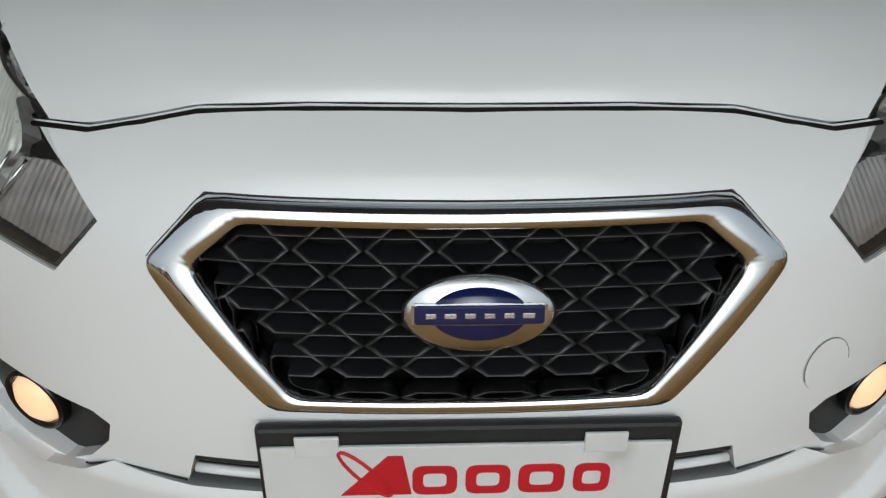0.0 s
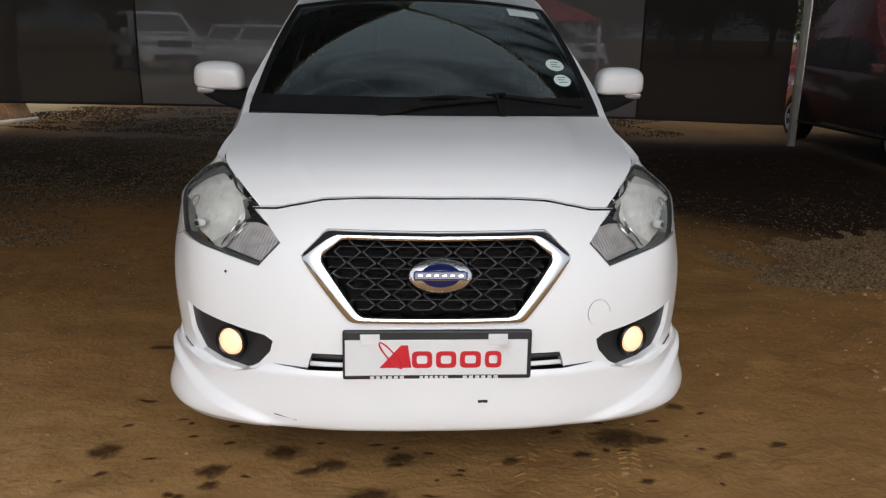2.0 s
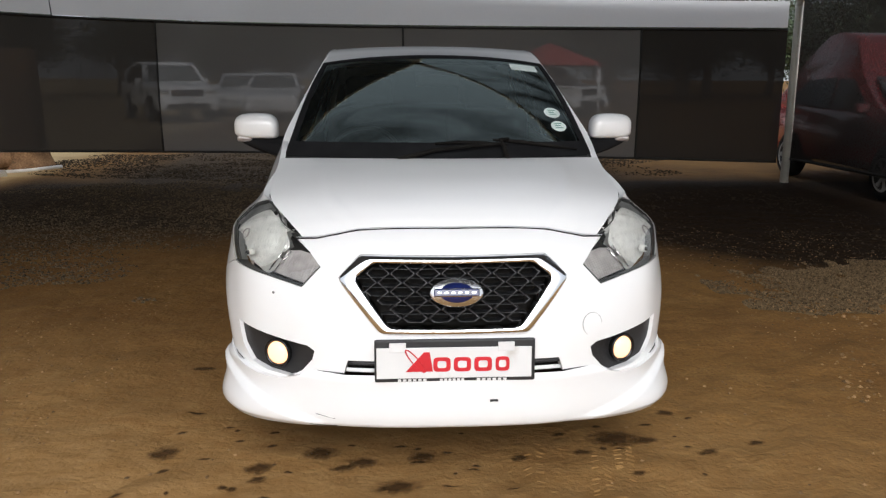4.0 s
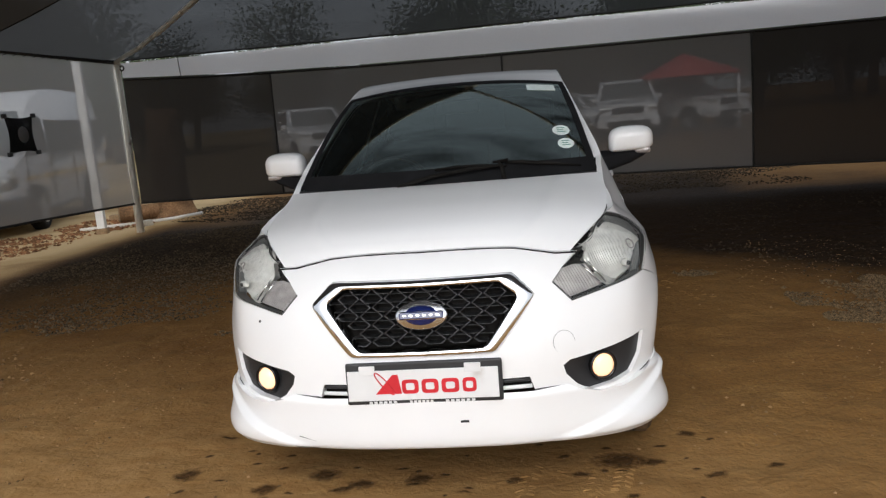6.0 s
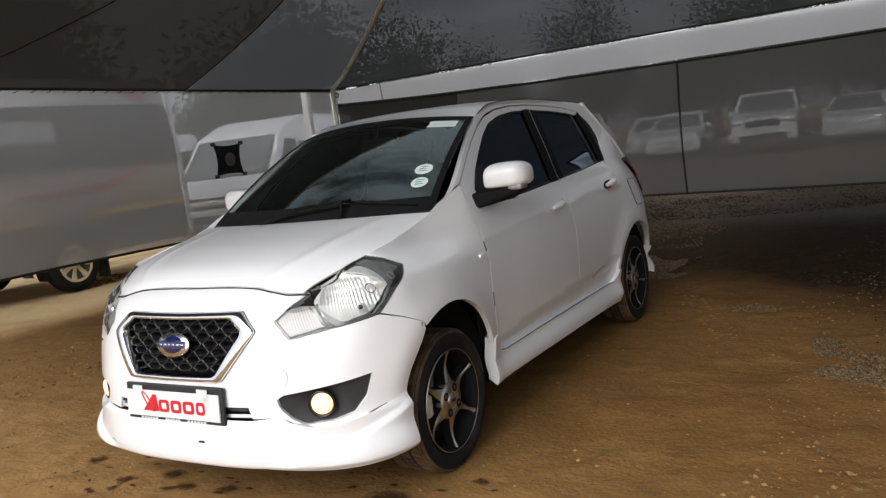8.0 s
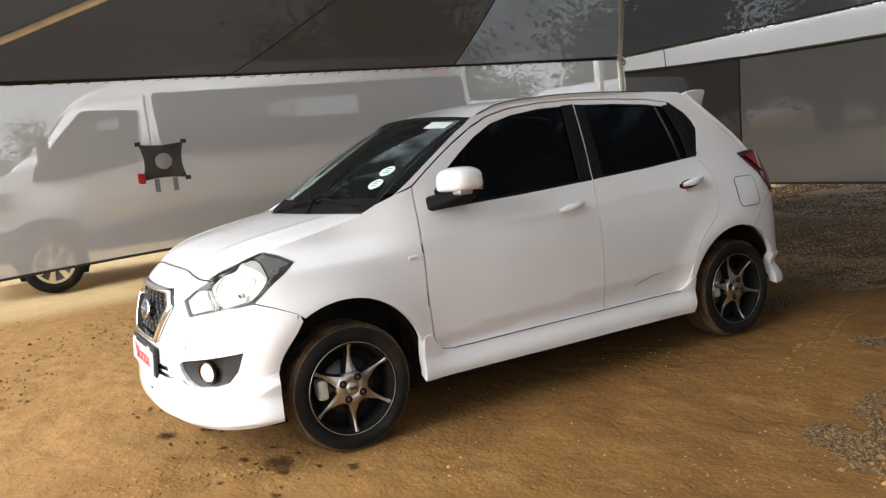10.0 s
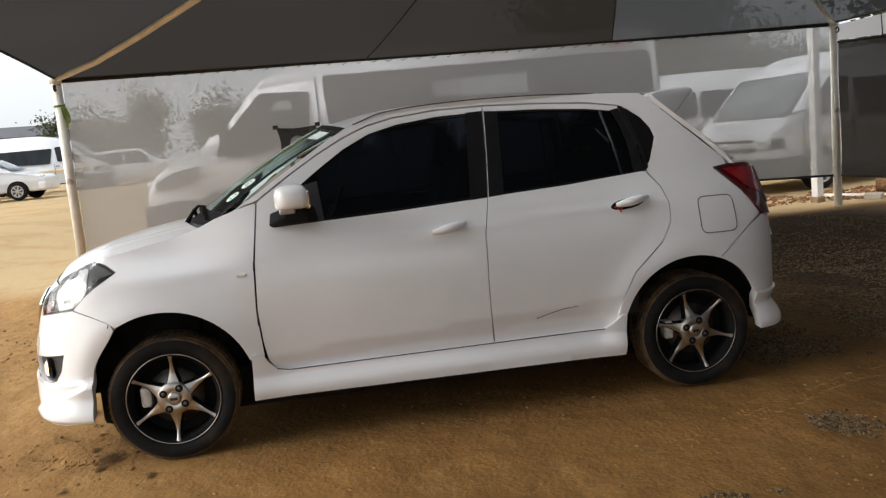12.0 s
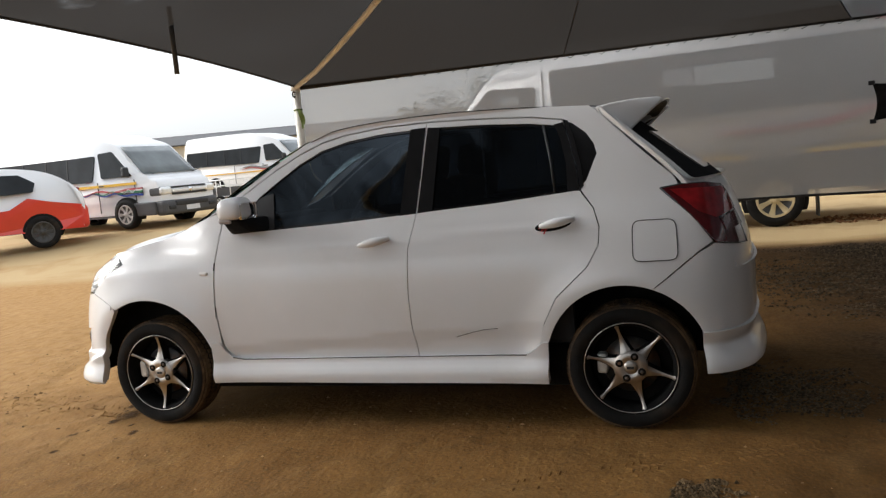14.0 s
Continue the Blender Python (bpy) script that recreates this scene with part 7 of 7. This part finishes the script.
big_van(on_ground(-7.94, -1.60))
minibus(on_ground(-12.8, 5.6), "white minibus with framed windows parked beyond the long van", "none", framed=True)
minibus(on_ground(-8.20, 7.45, 16), "white high-roofed minibus parked behind the long van", "none")
ROW = "row of parked pickups and cars"
pickup(on_ground(-1.25, 21.0, 4), "white double-cab pickup facing the carport", ROW)
saloon(on_ground(0.85, 22.5, -3), "white saloon car facing the carport", VAN_WHITE, ROW, None, 1.44, False)
pickup(on_ground(2.75, 20.6, -4), "white double-cab pickup beside a saloon", ROW)
pickup(on_ground(6.2, 23.5, 35), "white pickup standing at an angle by a red canopy", ROW)
pickup(on_ground(-6.1, 20.5, 28), "white pickup standing at an angle", ROW)
saloon(on_ground(-5.4, 24.5, 6), "white hatchback in the back row", VAN_WHITE, ROW)
saloon(on_ground(-3.95, 21.8, 4), "white hatchback facing the carport", VAN_WHITE, ROW)
saloon(on_ground(2.1, 27.5), "white hatchback in the back row", VAN_WHITE, ROW)
saloon(on_ground(6.06, 4.70, -2), "tall dark red car parked close behind the net wall", MAROON, "", None, 1.86)
pickup(on_ground(-32.0, -4.6, 180), "white pickup parked far off in the yard before the trees", ROW)
minibus(on_ground(-11.86, -8.56, 173), "white taxi minibus with a yellow line and flag stripes", "flag")
minibus(on_ground(-23.0, -10.6, 177), "white taxi minibus with grey and red streaks across the yard", "swoosh")
saloon(pose(-7.0, -13.3, ground_z(-9.0, -11.0) + .02, 0, 0, 42) @ Matrix.Scale(1.15, 4), "white and bright red hatchback with black steel wheels", VAN_WHITE, "", RED_PAINT, 1.46)
saloon(on_ground(-24.2, -8.2, 180), "white saloon far across the yard", VAN_WHITE, "far cars", None, 1.44, False)
saloon(on_ground(-27.5, -9.5, 175), "white hatchback far across the yard", VAN_WHITE, "far cars")
minibus(on_ground(-31.0, -8.0, 178), "white minibus far across the yard", "none")


def cage_trailer(m):
    t = thing("cage_trailer", "small white tubular cage trailer with a long drawbar", "trailer", m=m)
    white = VAN_WHITE
    for x in (-.62, .62):
        for z in (.50, .95, 1.20):
            part("side_rail", tube([(x, 0, z), (x, 2.1, z)], .022, 8), white, t)
        for y in (0, .7, 1.4, 2.1):
            part("upright", tube([(x, y, .45), (x, y, 1.20)], .020, 8), white, t)
        plain_wheel(t, x * 1.22, 1.15, .27, RIM_STEEL, .15)
    for y in (0, 2.1):
        for z in (.50, .95, 1.20):
            part("end_rail", tube([(-.62, y, z), (.62, y, z)], .022, 8), white, t)
    part("bed", box(1.22, 2.08, .04, (0, 1.05, .46), .01), CLADDING, t)
    part("side_sheet", box(.012, 2.0, .38, (.60, 1.05, .69), .003), CLADDING, t)
    part("side_sheet", box(.012, 2.0, .38, (-.60, 1.05, .69), .003), CLADDING, t)
    part("end_sheet", box(1.18, .012, .38, (0, .02, .69), .003), CLADDING, t)
    part("axle", tube([(-.75, 1.15, .27), (.75, 1.15, .27)], .025, 8), POLE_DARK, t)
    part("drawbar", tube([(-.5, 0, .44), (0, -1.2, .42)], .03, 8), POLE_DARK, t)
    part("drawbar", tube([(.5, 0, .44), (0, -1.2, .42)], .03, 8), POLE_DARK, t)
    part("jockey_leg", tube([(0, -1.15, .42), (0, -1.15, 0.0)], .025, 8), POLE_DARK, t)


cage_trailer(on_ground(-15.5, -9.0, 176) @ Matrix.Diagonal((.66, .66, .66, 1)))

# red canopy on white poles behind the back row
can = thing("canopy", "red pitched cloth canopy on white poles", "canopy", m=on_ground(4.9, 24.0))
for x in (-1.3, 1.3):
    for y in (-1.6, 1.6):
        part("pole", tube([(x, y, 0), (x, y, 1.75)], .06, 10), VAN_WHITE, can)
CANOPY = material("red_canopy_cloth", (0.42, 0.035, 0.03), 0.8, vary=0.1, scale=2)
part("cloth", thicken(sheet(lambda u, v: Vector(((u - .5) * 3.0, (v - .5) * 3.6, 1.72 + .75 * (1 - 2 * max(abs(u - .5), abs(v - .5))))), 12, 12), .02), CANOPY, can)

# low shed across the yard
SHED_WALL = material("cream_shed_sheet", (0.62, 0.57, 0.47), 0.7, vary=0.08, scale=0.4)
shed = thing("shed", "long low cream shed with a grey roof across the yard", "building", m=on_ground(-84, -50, 20) @ Matrix.Diagonal((1, 1, .8, 1)))
part("wall", box(14, 46, 6.2, (0, 0, 3.1), .05), SHED_WALL, shed)
bm = bmesh.new()
pr = [(-7.6, 6.1), (0, 7.9), (7.6, 6.1), (7.6, 6.3), (0, 8.15), (-7.6, 6.3)]
ca, cb = [bm.verts.new((x, -23.6, z)) for x, z in pr], [bm.verts.new((x, 23.6, z)) for x, z in pr]
bm.faces.new(ca), bm.faces.new(cb[::-1])
for i in range(6):
    bm.faces.new((ca[i], cb[i], cb[(i + 1) % 6], ca[(i + 1) % 6]))
bmesh.ops.recalc_face_normals(bm, faces=bm.faces)
part("roof", bm, CLADDING, shed)
for k in range(9):
    part("wall_rib", box(.10, .25, 6.0, (7.05, -20 + 5 * k, 3.0), .02), SHED_WALL, shed)
part("roller_door", box(.12, 4.2, 4.2, (7.06, 6, 2.1), .03), CLADDING, shed)

# ---- trees ----
BARK = material("grey_bark", (0.12, 0.09, 0.065), 0.9, vary=0.3, scale=6, bump=0.6, bump_scale=20)
LEAF = material("dull_green_leaves", (0.055, 0.075, 0.035), 0.7, per="island")


def tree_kind(seed, h, spread, leaves=7000):
    rng = random.Random(seed)
    t = thing("tree", "broad tree with dull green leaves behind the yard", "tree", "trees behind the yard")
    bm = bmesh.new()
    trunk = [Vector((0.15 * math.sin(k), .1 * math.cos(k * 1.7), h * .45 * k / 5)) for k in range(6)]
    tube(trunk, [.30 - .035 * k for k in range(6)], 9, bm)
    tips = []
    for k in range(11):
        a, e = rng.uniform(0, 6.28), rng.uniform(.35, 1.2)
        base = trunk[rng.randint(2, 5)]
        ln = spread * rng.uniform(.5, 1.0)
        end = base + Vector((math.cos(a) * math.cos(e), math.sin(a) * math.cos(e), math.sin(e))) * ln
        mid = (base + end) / 2 + Vector((rng.uniform(-.3, .3), rng.uniform(-.3, .3), .2))
        tube([base, mid, end], [.12, .07, .025], 6, bm)
        tips += [end, mid, (mid + end) / 2]
    tips.append(trunk[-1] + Vector((0, 0, h * .35)))
    part("trunk", bm, BARK, t)
    verts, faces = [], []
    for _ in range(leaves):
        c = tips[rng.randrange(len(tips))]
        g = Vector((rng.gauss(0, 1), rng.gauss(0, 1), rng.gauss(0, .75))) * spread * .21
        p, s = c + g, rng.uniform(.06, .16)
        u = Vector((rng.gauss(0, 1), rng.gauss(0, 1), rng.gauss(0, 1))).normalized()
        w = u.orthogonal().normalized() * .55
        k = len(verts)
        verts += [tuple(p - u * s), tuple(p + w * s), tuple(p + u * s), tuple(p - w * s)]
        faces.append((k, k + 1, k + 2, k + 3))
    me = bpy.data.meshes.new("crown")
    me.from_pydata(verts, [], faces)
    part("crown", me, LEAF, t)
    return t


kinds = [tree_kind(21, 8.5, 3.6), tree_kind(22, 11.0, 4.6, 8500), tree_kind(23, 6.5, 3.2)]
rng = random.Random(4)
spots = [(x + rng.uniform(-1.5, 1.5), 46 + rng.uniform(-5, 8)) for x in range(-44, 34, 4)] + [(x, 58 + rng.uniform(-4, 6)) for x in range(-50, 36, 6)]
spots += [(-15.5, 19.5), (-22, 26), (-27, 15), (-31, 22), (-40, 14), (-33, 33), (-22, 37), (-17, 9.5)]
for k, (x, y) in enumerate(spots):
    s = rng.uniform(.85, 1.25)
    if k < 3:
        kinds[k].matrix_basis = on_ground(x, y, rng.uniform(0, 360))
    else:
        copy_thing(kinds[k % 3], on_ground(x, y, rng.uniform(0, 360)) @ Matrix.Scale(s, 4))
copy_thing(kinds[2], on_ground(-18.6, 19.2, 70) @ Matrix.Scale(.72, 4))
for x, y, k, size in ((-36, -7.5, 0, .60), (-38, -4.0, 2, .80), (-35, -1.2, 0, .58), (-40, -11.0, 2, .74), (-41, 2.0, 1, .50), (-36, 4.5, 2, .8)):
    copy_thing(kinds[k], on_ground(x, y, 37 * y) @ Matrix.Scale(size, 4))
